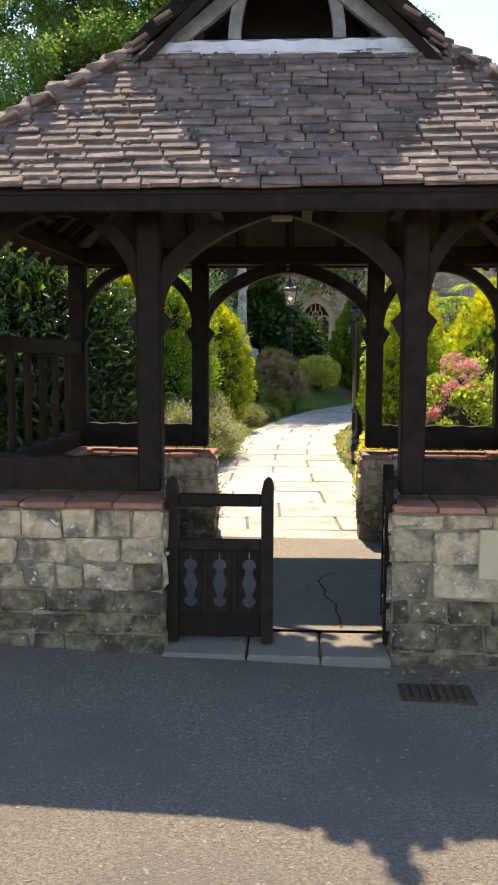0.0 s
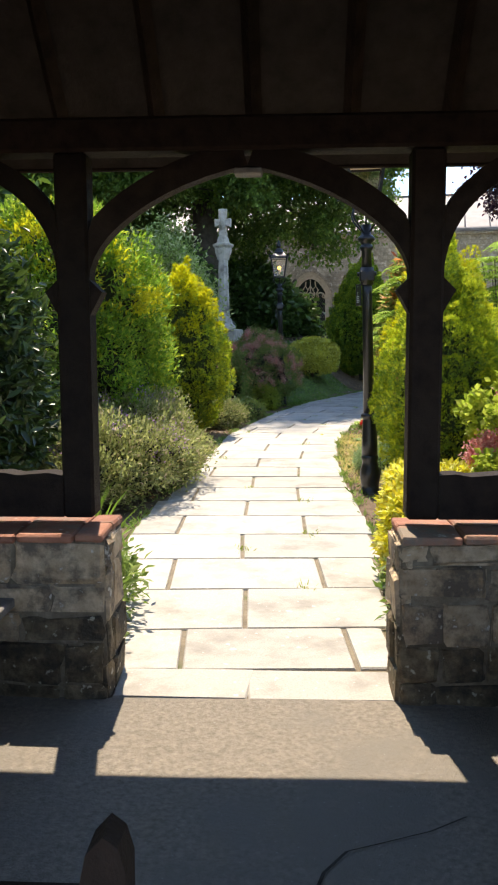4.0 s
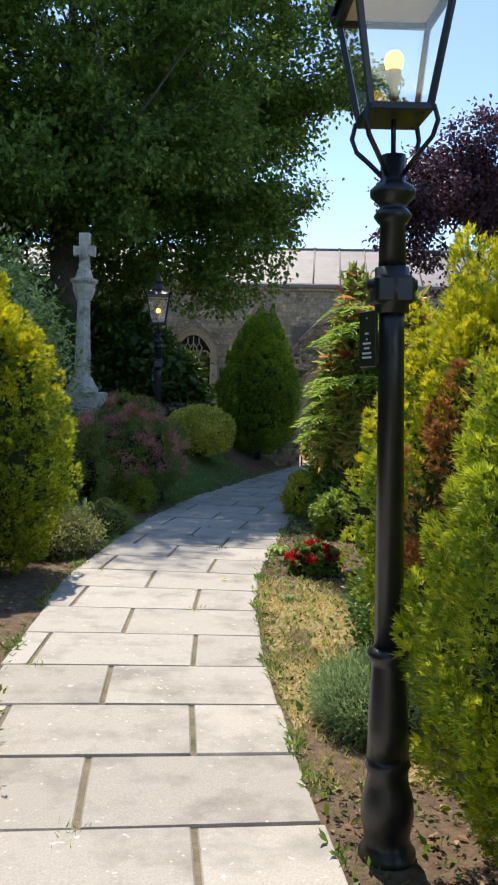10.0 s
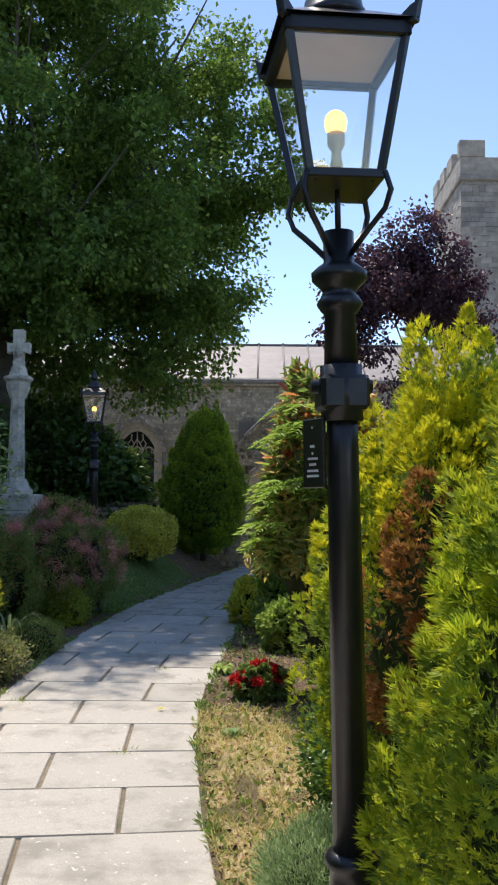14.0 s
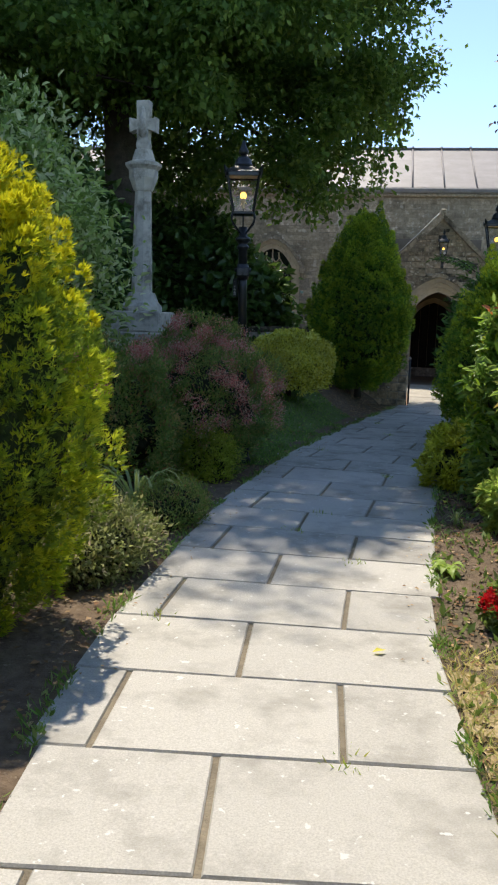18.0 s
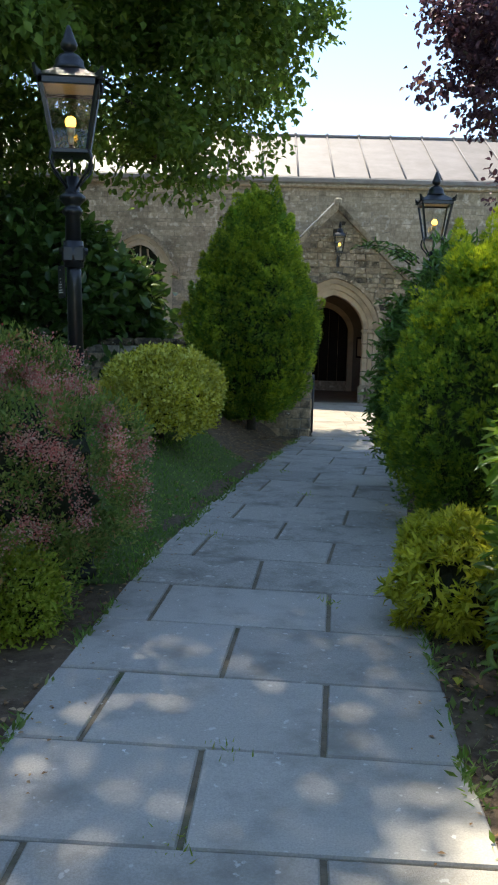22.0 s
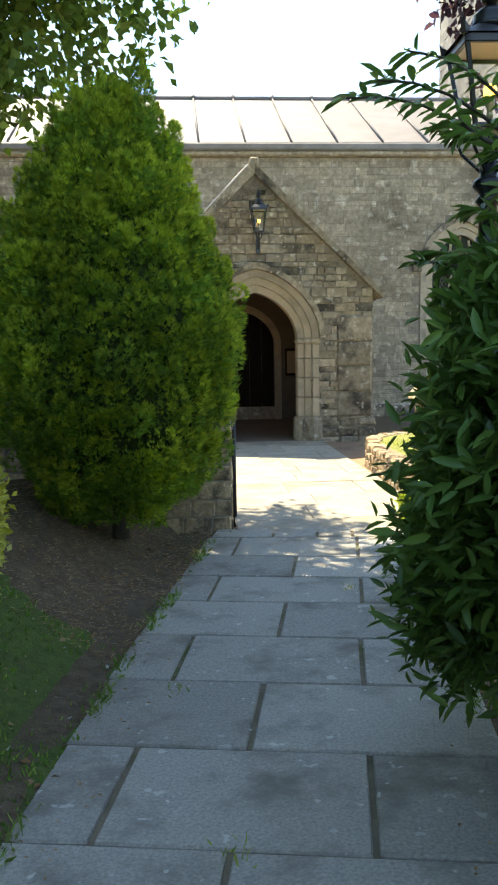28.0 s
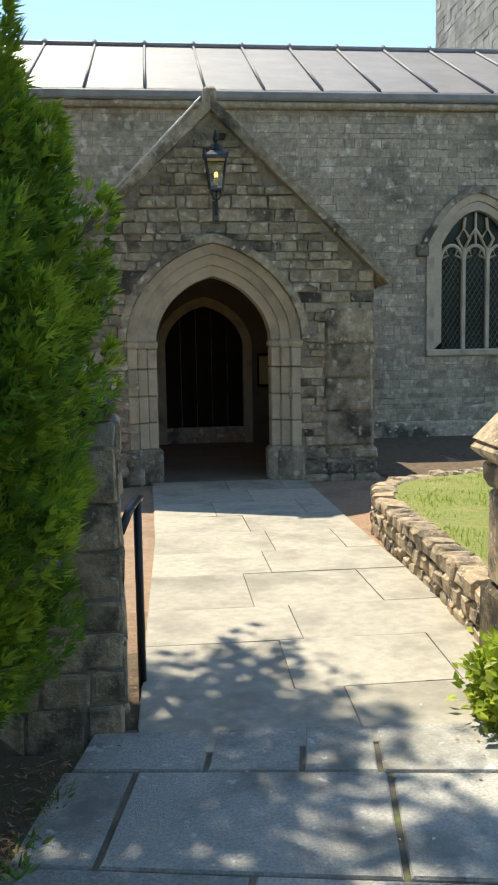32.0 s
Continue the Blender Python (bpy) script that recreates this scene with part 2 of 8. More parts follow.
WHITE_LEAD = surface("pale_lead_flashing", (0.5, 0.5, 0.52), (0.66, 0.66, 0.68), 5, (0.35, 0.35, 0.36), 4, (0.52, 0.7), 0.55, 0.3, 30)
IRON = surface("black_painted_iron", (0.008, 0.009, 0.01), (0.016, 0.017, 0.019), 20, None, rough=0.3, bump=0.08, bump_scale=80, spec=0.5)
IRON_BARE = surface("galvanised_iron", (0.3, 0.3, 0.3), (0.45, 0.45, 0.45), 20, None, rough=0.45, metal=0.7, bump=0.1)
ENAMEL = surface("cream_enamel", (0.62, 0.54, 0.45), (0.72, 0.64, 0.54), 4, None, rough=0.5, bump=0)
BRASS = surface("brass_fitting", (0.45, 0.36, 0.2), (0.6, 0.48, 0.28), 10, None, rough=0.4, metal=0.6, bump=0)
SIGN_BLACK = surface("black_plaque", (0.01, 0.01, 0.011), (0.018, 0.018, 0.02), 10, None, rough=0.35, bump=0)
SIGN_WHITE = surface("pale_lettering", (0.6, 0.6, 0.58), (0.7, 0.7, 0.68), 10, None, rough=0.6, bump=0)
PLAQUE = surface("buff_stone_plaque", (0.5, 0.39, 0.25), (0.58, 0.46, 0.3), 6, None, rough=0.8, bump=0.1)
GOLD = surface("gilded_paint", (0.6, 0.45, 0.16), (0.7, 0.55, 0.24), 10, None, rough=0.45, metal=0.3, bump=0)
CLOCK_FACE = surface("dark_blue_clock_face", (0.01, 0.013, 0.025), (0.018, 0.022, 0.035), 4, None, rough=0.5, bump=0)
# Shade inside the porch and openings is put into these two colours.
PORCH_SHADE = surface("shaded_porch_plaster", (0.16, 0.14, 0.12), (0.22, 0.195, 0.17), 3, (0.22, 0.2, 0.17), 1.0, (0.5, 0.7), 0.95, 0.2, 20)
RECESS_SHADE = surface("shaded_recess_and_door", (0.007, 0.006, 0.005), (0.016, 0.013, 0.01), 10, None, rough=0.7, bump=0.3, spec=0.2)
BARK = surface("tree_bark", (0.055, 0.045, 0.035), (0.12, 0.1, 0.08), 8, (0.07, 0.075, 0.05), 2, (0.5, 0.66), 0.95, 1.0, 20)
# Solid shrub cores: dark colours paint the shade between leaf tufts.
CORE_SHADE = surface("core_shade_dark", (0.016, 0.02, 0.008), (0.035, 0.04, 0.016), 14, None, rough=0.95, bump=1.0, bump_scale=25)
CORE_SHADE_GREEN = surface("core_shade_foliage", (0.018, 0.03, 0.007), (0.055, 0.08, 0.017), 30, None, rough=0.95, bump=1.0, bump_scale=40)
BULB = glow_mat("lit_bulb", (1.0, 0.56, 0.1), 1.7)
BULB_DIM = glow_mat("lit_porch_bulb", (1.0, 0.55, 0.15), 5.0)
PANE = glass_mat("lamp_glass", (0.97, 0.98, 0.98), 0.03, 0.1)
DARK_PANE = surface("leaded_window_glass", (0.012, 0.016, 0.016), (0.03, 0.038, 0.035), 5, None, rough=0.12, bump=0.15, bump_scale=12, vary=0.3)
CAME = surface("window_lead_came", (0.12, 0.13, 0.12), (0.2, 0.21, 0.2), 10, None, rough=0.6, bump=0)

GOLDEN_TIP = leaf_mat("golden_conifer_tips", ((0.0, (0.33, 0.36, 0.02)), (0.6, (0.5, 0.44, 0.02)), (1.0, (0.62, 0.5, 0.03))), 0.6, 0.35, gain=1.5)
LIME = leaf_mat("lime_conifer_foliage", ((0.0, (0.13, 0.2, 0.016)), (0.5, (0.27, 0.3, 0.022)), (1.0, (0.4, 0.41, 0.035))), 0.6, 0.3, gain=1.85)
CONIFER = leaf_mat("green_conifer_foliage", ((0.0, (0.06, 0.1, 0.018)), (0.5, (0.115, 0.17, 0.026)), (1.0, (0.17, 0.22, 0.03))), 0.6, 0.3, gain=2.1)
CYPRESS = leaf_mat("deep_green_cypress_foliage", ((0.0, (0.05, 0.095, 0.016)), (0.5, (0.09, 0.16, 0.022)), (1.0, (0.13, 0.21, 0.03))), 0.6, 0.28, gain=2.2, sap=0.12)
# Yellower tip sprays, paler still to paint the top light on them.
CYPRESS_LIT_TIP = leaf_mat("deep_green_cypress_lit_tips", ((0.0, (0.14, 0.2, 0.02)), (0.6, (0.22, 0.27, 0.028)), (1.0, (0.3, 0.34, 0.04))), 0.6, 0.28, gain=2.0, sap=0.2)
RUST = leaf_mat("dead_rust_foliage", ((0.0, (0.2, 0.07, 0.025)), (0.6, (0.34, 0.13, 0.05)), (1.0, (0.45, 0.2, 0.08))), 0.7, 0.25)
BRIGHT = leaf_mat("bright_green_leaves", ((0.0, (0.06, 0.13, 0.015)), (0.5, (0.11, 0.2, 0.025)), (0.85, (0.2, 0.29, 0.03)), (1.0, (0.38, 0.37, 0.04))), 0.45, 0.35, gain=1.8)
LAUREL = leaf_mat("laurel_leaves", ((0.0, (0.025, 0.06, 0.015)), (0.5, (0.045, 0.1, 0.022)), (1.0, (0.09, 0.16, 0.035))), 0.32, 0.22, 0.5, gain=2.3)
IVY = leaf_mat("dark_evergreen_leaves", ((0.0, (0.025, 0.06, 0.015)), (0.5, (0.045, 0.1, 0.022)), (1.0, (0.09, 0.16, 0.035))), 0.32, 0.22, 0.5, gain=1.5)
# Evergreen leaf colours darkened to paint the hedge's shade.
HEDGE_SHADED = leaf_mat("shaded_hedge_leaves", ((0.0, (0.02, 0.045, 0.012)), (0.5, (0.035, 0.075, 0.018)), (1.0, (0.07, 0.12, 0.03))), 0.3, 0.12, 0.5, gain=1.0, sap=0.05)
TREE_LEAF = leaf_mat("tree_leaves", ((0.0, (0.04, 0.085, 0.02)), (0.5, (0.075, 0.14, 0.03)), (0.9, (0.12, 0.19, 0.04)), (1.0, (0.2, 0.26, 0.06))), 0.42, 0.38, gain=1.7)
COPPER = leaf_mat("copper_beech_leaves", ((0.0, (0.035, 0.018, 0.028)), (0.5, (0.06, 0.03, 0.045)), (0.95, (0.1, 0.055, 0.07)), (1.0, (0.2, 0.11, 0.06))), 0.4, 0.25, gain=1.35, sap=0.0)
SANTOLINA = leaf_mat("feathery_grey_green_leaves", ((0.0, (0.1, 0.16, 0.07)), (0.6, (0.19, 0.27, 0.12)), (1.0, (0.28, 0.35, 0.18))), 0.6, 0.3, gain=1.8, sap=0.0)
SILVER = leaf_mat("silver_green_leaves", ((0.0, (0.07, 0.11, 0.03)), (0.5, (0.2, 0.26, 0.07)), (1.0, (0.46, 0.48, 0.22))), 0.5, 0.35, gain=2.3, sap=0.0)
LAVENDER = leaf_mat("grey_green_hebe_leaves", ((0.0, (0.09, 0.1, 0.04)), (0.5, (0.17, 0.185, 0.075)), (0.9, (0.26, 0.25, 0.11)), (1.0, (0.32, 0.24, 0.2))), 0.6, 0.3, gain=1.9)
MAUVE = leaf_mat("mauve_flowers", ((0.0, (0.25, 0.13, 0.3)), (1.0, (0.42, 0.28, 0.45))), 0.6, 0.3, gain=1.45, sap=0.0)
PINK = leaf_mat("pink_spiraea_flowers", ((0.0, (0.38, 0.1, 0.09)), (0.5, (0.5, 0.2, 0.17)), (1.0, (0.56, 0.36, 0.28))), 0.7, 0.3, gain=1.75, sap=0.0)
SPIRAEA = leaf_mat("spiraea_leaves", ((0.0, (0.06, 0.1, 0.025)), (0.6, (0.11, 0.165, 0.04)), (0.9, (0.2, 0.2, 0.06)), (1.0, (0.25, 0.1, 0.06))), 0.5, 0.3, gain=2.1)
VARIEGATED = leaf_mat("variegated_leaves", ((0.0, (0.26, 0.28, 0.035)), (0.25, (0.5, 0.46, 0.05)), (0.6, (0.66, 0.58, 0.09)), (1.0, (0.74, 0.68, 0.2))), 0.4, 0.1, gain=1.25, sap=0.02)
YELLOW = leaf_mat("golden_choisya_leaves", ((0.0, (0.42, 0.34, 0.03)), (0.5, (0.66, 0.52, 0.05)), (1.0, (0.74, 0.63, 0.2))), 0.4, 0.45, gain=1.5, sap=0.0)
PHOTINIA = leaf_mat("photinia_leaves", ((0.0, (0.08, 0.12, 0.03)), (0.4, (0.17, 0.21, 0.05)), (0.65, (0.33, 0.25, 0.08)), (1.0, (0.48, 0.3, 0.13))), 0.35, 0.35, 0.5)
PHOTINIA_RED = leaf_mat("photinia_red_shoots", ((0.0, (0.4, 0.06, 0.03)), (0.6, (0.55, 0.13, 0.06)), (1.0, (0.55, 0.25, 0.1))), 0.35, 0.4, 0.5)
GLOSSY = leaf_mat("glossy_green_leaves", ((0.0, (0.07, 0.13, 0.03)), (0.5, (0.14, 0.22, 0.045)), (1.0, (0.24, 0.31, 0.08))), 0.28, 0.35, 0.6, gain=1.7, sap=0.1)
HYDRANGEA = leaf_mat("hydrangea_leaves", ((0.0, (0.2, 0.28, 0.03)), (1.0, (0.42, 0.45, 0.08))), 0.45, 0.35)
HYDRANGEA_PINK = leaf_mat("hydrangea_flowers", ((0.0, (0.55, 0.16, 0.17)), (1.0, (0.75, 0.38, 0.36))), 0.6, 0.3, gain=1.2, sap=0.0)
RED = leaf_mat("red_geranium_flowers", ((0.0, (0.5, 0.006, 0.012)), (1.0, (0.75, 0.03, 0.035))), 0.5, 0.25, gain=1.3, sap=0.0)
GOLDEN_LEAF = leaf_mat("golden_shrub_leaves", ((0.0, (0.16, 0.19, 0.02)), (0.5, (0.36, 0.35, 0.035)), (1.0, (0.55, 0.5, 0.07))), 0.4, 0.3, gain=1.9, sap=0.05)
HOSTA = leaf_mat("pale_green_hosta_leaves", ((0.0, (0.2, 0.3, 0.06)), (0.7, (0.32, 0.42, 0.1)), (1.0, (0.45, 0.48, 0.12))), 0.45, 0.3)
FROND = leaf_mat("ferny_bright_leaves", ((0.0, (0.1, 0.18, 0.03)), (0.6, (0.2, 0.31, 0.05)), (1.0, (0.3, 0.38, 0.08))), 0.4, 0.35, gain=1.5)
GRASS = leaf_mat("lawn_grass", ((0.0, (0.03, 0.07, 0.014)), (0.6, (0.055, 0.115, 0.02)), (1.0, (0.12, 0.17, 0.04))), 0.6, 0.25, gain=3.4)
# A sunlit look is put into this paler grass colour.
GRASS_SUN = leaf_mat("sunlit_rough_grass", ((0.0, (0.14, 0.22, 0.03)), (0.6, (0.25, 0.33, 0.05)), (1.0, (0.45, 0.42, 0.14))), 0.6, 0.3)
STRAW = leaf_mat("dry_straw", ((0.0, (0.26, 0.19, 0.08)), (0.6, (0.4, 0.31, 0.15)), (1.0, (0.24, 0.27, 0.08))), 0.8, 0.25, gain=2.2)
WEED = leaf_mat("weed_leaves", ((0.0, (0.08, 0.14, 0.03)), (0.6, (0.16, 0.23, 0.07)), (1.0, (0.28, 0.32, 0.13))), 0.6, 0.3)
DAISY = leaf_mat("white_daisies", ((0.0, (0.7, 0.7, 0.66)), (1.0, (0.8, 0.8, 0.78))), 0.6, 0.3, gain=1.0, sap=0.0)
DRYLEAF = leaf_mat("fallen_dry_leaves", ((0.0, (0.16, 0.08, 0.04)), (0.6, (0.3, 0.17, 0.09)), (1.0, (0.45, 0.33, 0.2))), 0.8, 0.1)
MULCH = leaf_mat("bark_mulch", ((0.0, (0.03, 0.022, 0.016)), (0.6, (0.09, 0.065, 0.045)), (0.9, (0.18, 0.13, 0.085)), (1.0, (0.36, 0.27, 0.17))), 0.9, 0.02, gain=1.0, sap=0.0)
IRIS = leaf_mat("iris_blades", ((0.0, (0.1, 0.2, 0.03)), (1.0, (0.22, 0.35, 0.06))), 0.4, 0.35)


# ---- mesh building ----
class Mesh:
    """Collects vertices and faces for one part."""

    def __init__(self):
        self.v, self.f, self.smooth = [], [], set()

    def add(self, verts, faces, smooth=False, m=None):
        n = len(self.v)
        if m is not None:
            verts = [m @ Vector(p) for p in verts]
        self.v.extend(tuple(p) for p in verts)
        if smooth:
            self.smooth.update(range(len(self.f), len(self.f) + len(faces)))
        self.f.extend([tuple(i + n for i in f) for f in faces])
        return self

    def box(self, a, b, bevel=0.0, m=None, jit=0.0, rnd=None):
        (x0, y0, z0), (x1, y1, z1) = a, b
        if not bevel:
            vs = [(x, y, z) for z in (z0, z1) for y in (y0, y1) for x in (x0, x1)]
            fs = [(0, 2, 3, 1), (4, 5, 7, 6), (0, 1, 5, 4), (1, 3, 7, 5), (3, 2, 6, 7), (2, 0, 4, 6)]
            if jit:
                vs = [tuple(c + rnd.uniform(-jit, jit) for c in p) for p in vs]
            return self.add(vs, fs, m=m)
        e = min(bevel, (x1 - x0) * 0.45, (y1 - y0) * 0.45, (z1 - z0) * 0.45)
        bm = bmesh.new()
        bmesh.ops.create_cube(bm, size=1)
        for p in bm.verts:
            p.co = ((x0 + x1) / 2 + p.co.x * (x1 - x0), (y0 + y1) / 2 + p.co.y * (y1 - y0), (z0 + z1) / 2 + p.co.z * (z1 - z0))
        bmesh.ops.bevel(bm, geom=list(bm.edges), offset=e, segments=1, affect="EDGES")
        bm.verts.index_update()
        vs = [tuple(p.co) for p in bm.verts]
        fs = [tuple(p.index for p in f.verts) for f in bm.faces]
        bm.free()
        if jit:
            vs = [tuple(c + rnd.uniform(-jit, jit) for c in p) for p in vs]
        return self.add(vs, fs, m=m)

    def lathe(self, profile, n=16, m=None, a0=0.0):
        """profile: (radius, z) from bottom to top."""
        vs, fs = [], []
        for r, z in profile:
            for i in range(n):
                a = a0 + 2 * math.pi * i / n
                vs.append((r * math.cos(a), r * math.sin(a), z))
        for j in range(len(profile) - 1):
            for i in range(n):
                k = (i + 1) % n
                fs.append((j * n + i, j * n + k, (j + 1) * n + k, (j + 1) * n + i))
        fs.append(tuple(range(n - 1, -1, -1)))
        fs.append(tuple((len(profile) - 1) * n + i for i in range(n)))
        return self.add(vs, fs, smooth=n > 8, m=m)

    def tube(self, pts, r0, r1=None, n=8, m=None, smooth=True):
        r1 = r0 if r1 is None else r1
        pts = [Vector(p) for p in pts]
        vs, fs = [], []
        up = Vector((0.13, 0.27, 1)).normalized()
        for i, p in enumerate(pts):
            d = (pts[min(i + 1, len(pts) - 1)] - pts[max(i - 1, 0)]).normalized()
            s = d.cross(up)
            s = s.normalized() if s.length > 1e-4 else Vector((1, 0, 0))
            t = d.cross(s)
            r = r0 + (r1 - r0) * i / max(1, len(pts) - 1)
            vs += [tuple(p + r * (math.cos(2 * math.pi * k / n) * s + math.sin(2 * math.pi * k / n) * t)) for k in range(n)]
        for j in range(len(pts) - 1):
            fs += [(j * n + k, j * n + (k + 1) % n, (j + 1) * n + (k + 1) % n, (j + 1) * n + k) for k in range(n)]
        fs += [tuple(range(n - 1, -1, -1)), tuple((len(pts) - 1) * n + k for k in range(n))]
        return self.add(vs, fs, smooth=smooth, m=m)

    def band(self, inner, outer, y0, y1, m=None):
        """A solid strip between two open polylines in x, z, from y0 to y1."""
        n = len(inner)
        vs = [(x, y, z) for y in (y0, y1) for line in (inner, outer) for x, z in line]
        fs = []
        for i in range(n - 1):
            fs += [(i, i + 1, n + i + 1, n + i), (2 * n + i, 3 * n + i, 3 * n + i + 1, 2 * n + i + 1),
                   (i, 2 * n + i, 2 * n + i + 1, i + 1), (n + i, n + i + 1, 3 * n + i + 1, 3 * n + i)]
        fs += [(0, n, 3 * n, 2 * n), (n - 1, 3 * n - 1, 4 * n - 1, 2 * n - 1)]
        return self.add(vs, fs, m=m)

    def prism(self, outline, y0, y1, m=None):
        """An outline in x, z pushed from y0 to y1."""
        n = len(outline)
        vs = [(x, y0, z) for x, z in outline] + [(x, y1, z) for x, z in outline]
        fs = [tuple(range(n)), tuple(range(2 * n - 1, n - 1, -1))] + [(i, n + i, n + (i + 1) % n, (i + 1) % n) for i in range(n)]
        return self.add(vs, fs, m=m)

    def data(self, name):
        me = bpy.data.meshes.new(name)
        me.from_pydata(self.v, [], self.f)
        if self.smooth:
            fl = [i in self.smooth for i in range(len(self.f))]
            me.polygons.foreach_set("use_smooth", fl)
        return me


def part(name, mesh, material, parent=None, label="", pos=None):
    """One mesh object under a thing, a part, or nothing."""
    me = mesh.data(name) if isinstance(mesh, Mesh) else mesh
    if material is not None and not me.materials:
        me.materials.append(material)
    ob = new(name, me)
    ob.parent = parent
    if pos is not None:
        ob.matrix_basis = pos
    if label:
        ob["label"] = label
    return ob


def thing(name, label, category, group="", at=None, kind=""):
    ob = new(name)
    ob.empty_display_size = 0.1
    if at is not None:
        ob.matrix_basis = at
    return tagged(ob, label, category, group, kind)


PROFILE_Y = [-60, 4.38, 4.42, 4.75, 6.85, 8.3, 9.5, 11.3, 13.1, 16.0, 18.2, 20.5, 24.0, 27.5, 33.0, 60, 300]
PROFILE_Z = [-0.10, -0.10, -0.03, -0.02, 0.05, 0.10, 0.125, 0.145, 0.165, 0.175, 0.19, 0.215, 0.215, 0.20, 0.17, 0.25, 0.3]


def gz(y):
    """Height of the walked surface at y."""
    return float(np.interp(y, PROFILE_Y, PROFILE_Z))


# ---- foliage ----
rng = np.random.default_rng(7)


def unit(a):
    return a / np.maximum(np.linalg.norm(a, axis=1, keepdims=True), 1e-9)


def broad_leaves(name, P, D, S, U, L, W, fold, material, parent, label):
    """Larger leaves with rounded shoulders, folded on the midrib and drooping at the tip."""
    n = len(P)
    a, b = P + D * L * 0.28 + U * W * fold, P + D * L * 0.66 + U * W * fold * 0.6
    V = np.empty((n, 6, 3), np.float32)
    V[:, 0], V[:, 3] = P, P + D * L - U * L * 0.1
    V[:, 1], V[:, 2], V[:, 4], V[:, 5] = a + S * W * 0.46, b + S * W * 0.42, b - S * W * 0.42, a - S * W * 0.46
    me = bpy.data.meshes.new(name)
    me.vertices.add(6 * n)
    me.vertices.foreach_set("co", V.reshape(-1))
    me.loops.add(8 * n)
    me.loops.foreach_set("vertex_index", ((np.arange(n) * 6)[:, None] + np.array([0, 3, 2, 1, 0, 5, 4, 3])).reshape(-1).astype(np.int32))
    me.polygons.add(2 * n)
    me.polygons.foreach_set("loop_start", (np.arange(2 * n) * 4).astype(np.int32))
    me.polygons.foreach_set("loop_total", np.full(2 * n, 4, np.int32))
    me.update(calc_edges=True)
    me.materials.append(material)
    ob = new(name, me)
    ob.parent = parent
    if label:
        ob["label"] = label
    return ob


def leaves(name, P, D, N, size, width, material, parent=None, label="", fold=0.25, spread=0.3):
    """Leaf blades, each a folded lozenge of its own: base P, direction D, upper side N."""
    n = len(P)
    L = size * (1 + spread * (rng.random(n) * 2 - 1))[:, None]
    W = L * width
    S = unit(np.cross(D, N))
    U = unit(np.cross(S, D))
    mid = P + D * L * 0.45
    if size >= 0.075 and n < 45000:
        return broad_leaves(name, P, D, S, U, L, W, fold, material, parent, label)
    V = np.empty((n, 4, 3), np.float32)
    V[:, 0], V[:, 1], V[:, 2], V[:, 3] = P, mid + S * W * 0.5 + U * W * fold, P + D * L, mid - S * W * 0.5 + U * W * fold
    me = bpy.data.meshes.new(name)
    me.vertices.add(4 * n)
    me.vertices.foreach_set("co", V.reshape(-1))
    me.loops.add(6 * n)
    base = (np.arange(n) * 4)[:, None]
    me.loops.foreach_set("vertex_index", (base + np.array([0, 2, 1, 0, 3, 2])).reshape(-1).astype(np.int32))
    me.polygons.add(2 * n)
    me.polygons.foreach_set("loop_start", (np.arange(2 * n) * 3).astype(np.int32))
    me.polygons.foreach_set("loop_total", np.full(2 * n, 3, np.int32))
    me.update(calc_edges=True)
    me.materials.append(material)
    ob = new(name, me)
    ob.parent = parent
    if label:
        ob["label"] = label
    return ob


def lumps(D, k, amp, seed):
    """Uneven swelling of a crown by direction."""
    r = np.random.default_rng(seed)
    out = np.zeros(len(D))
    for _ in range(6):
        w = r.normal(size=3) * k
        out += np.sin(D @ w + r.random() * 6.28)
    return 1 + amp * out / 2.4


def egg(n, low=-0.35, r=None):
    """Random directions, few of them facing down."""
    r = r or rng
    D = unit(r.normal(size=(n * 2 + 50, 3)))
    D = D[D[:, 2] > low][:n]
    return D


def even(n, low):
    """Directions spread evenly, a little shaken."""
    i = np.arange(n) + 0.5
    z = 1 - (1 - low) * i / n
    a = i * 2.399963
    D = np.stack([np.sqrt(1 - z * z) * np.cos(a), np.sqrt(1 - z * z) * np.sin(a), z], 1)
    return unit(D + rng.normal(size=D.shape) * 0.35 / math.sqrt(n) * 1.6)


def crown_points(n, radii, taper=0.0, low=-0.6, lump=0.12, lump_k=4.0, seed=1, depth=0.12, spread_even=False):
    """Points and outward directions on an uneven egg; taper > 0 narrows the top."""
    D = even(n, low) if spread_even else egg(n, low)
    scale = lumps(D, lump_k, lump, seed) * (1 - depth * rng.random(len(D)) ** 1.5)
    P = D * np.array(radii) * scale[:, None]
    if taper:
        h = np.clip(P[:, 2] / radii[2], -1, 1)
        P[:, :2] *= (1 - taper * np.clip((h + 0.35) / 1.35, 0, 1))[:, None]
    O = unit(D / np.array(radii))
    return P, O


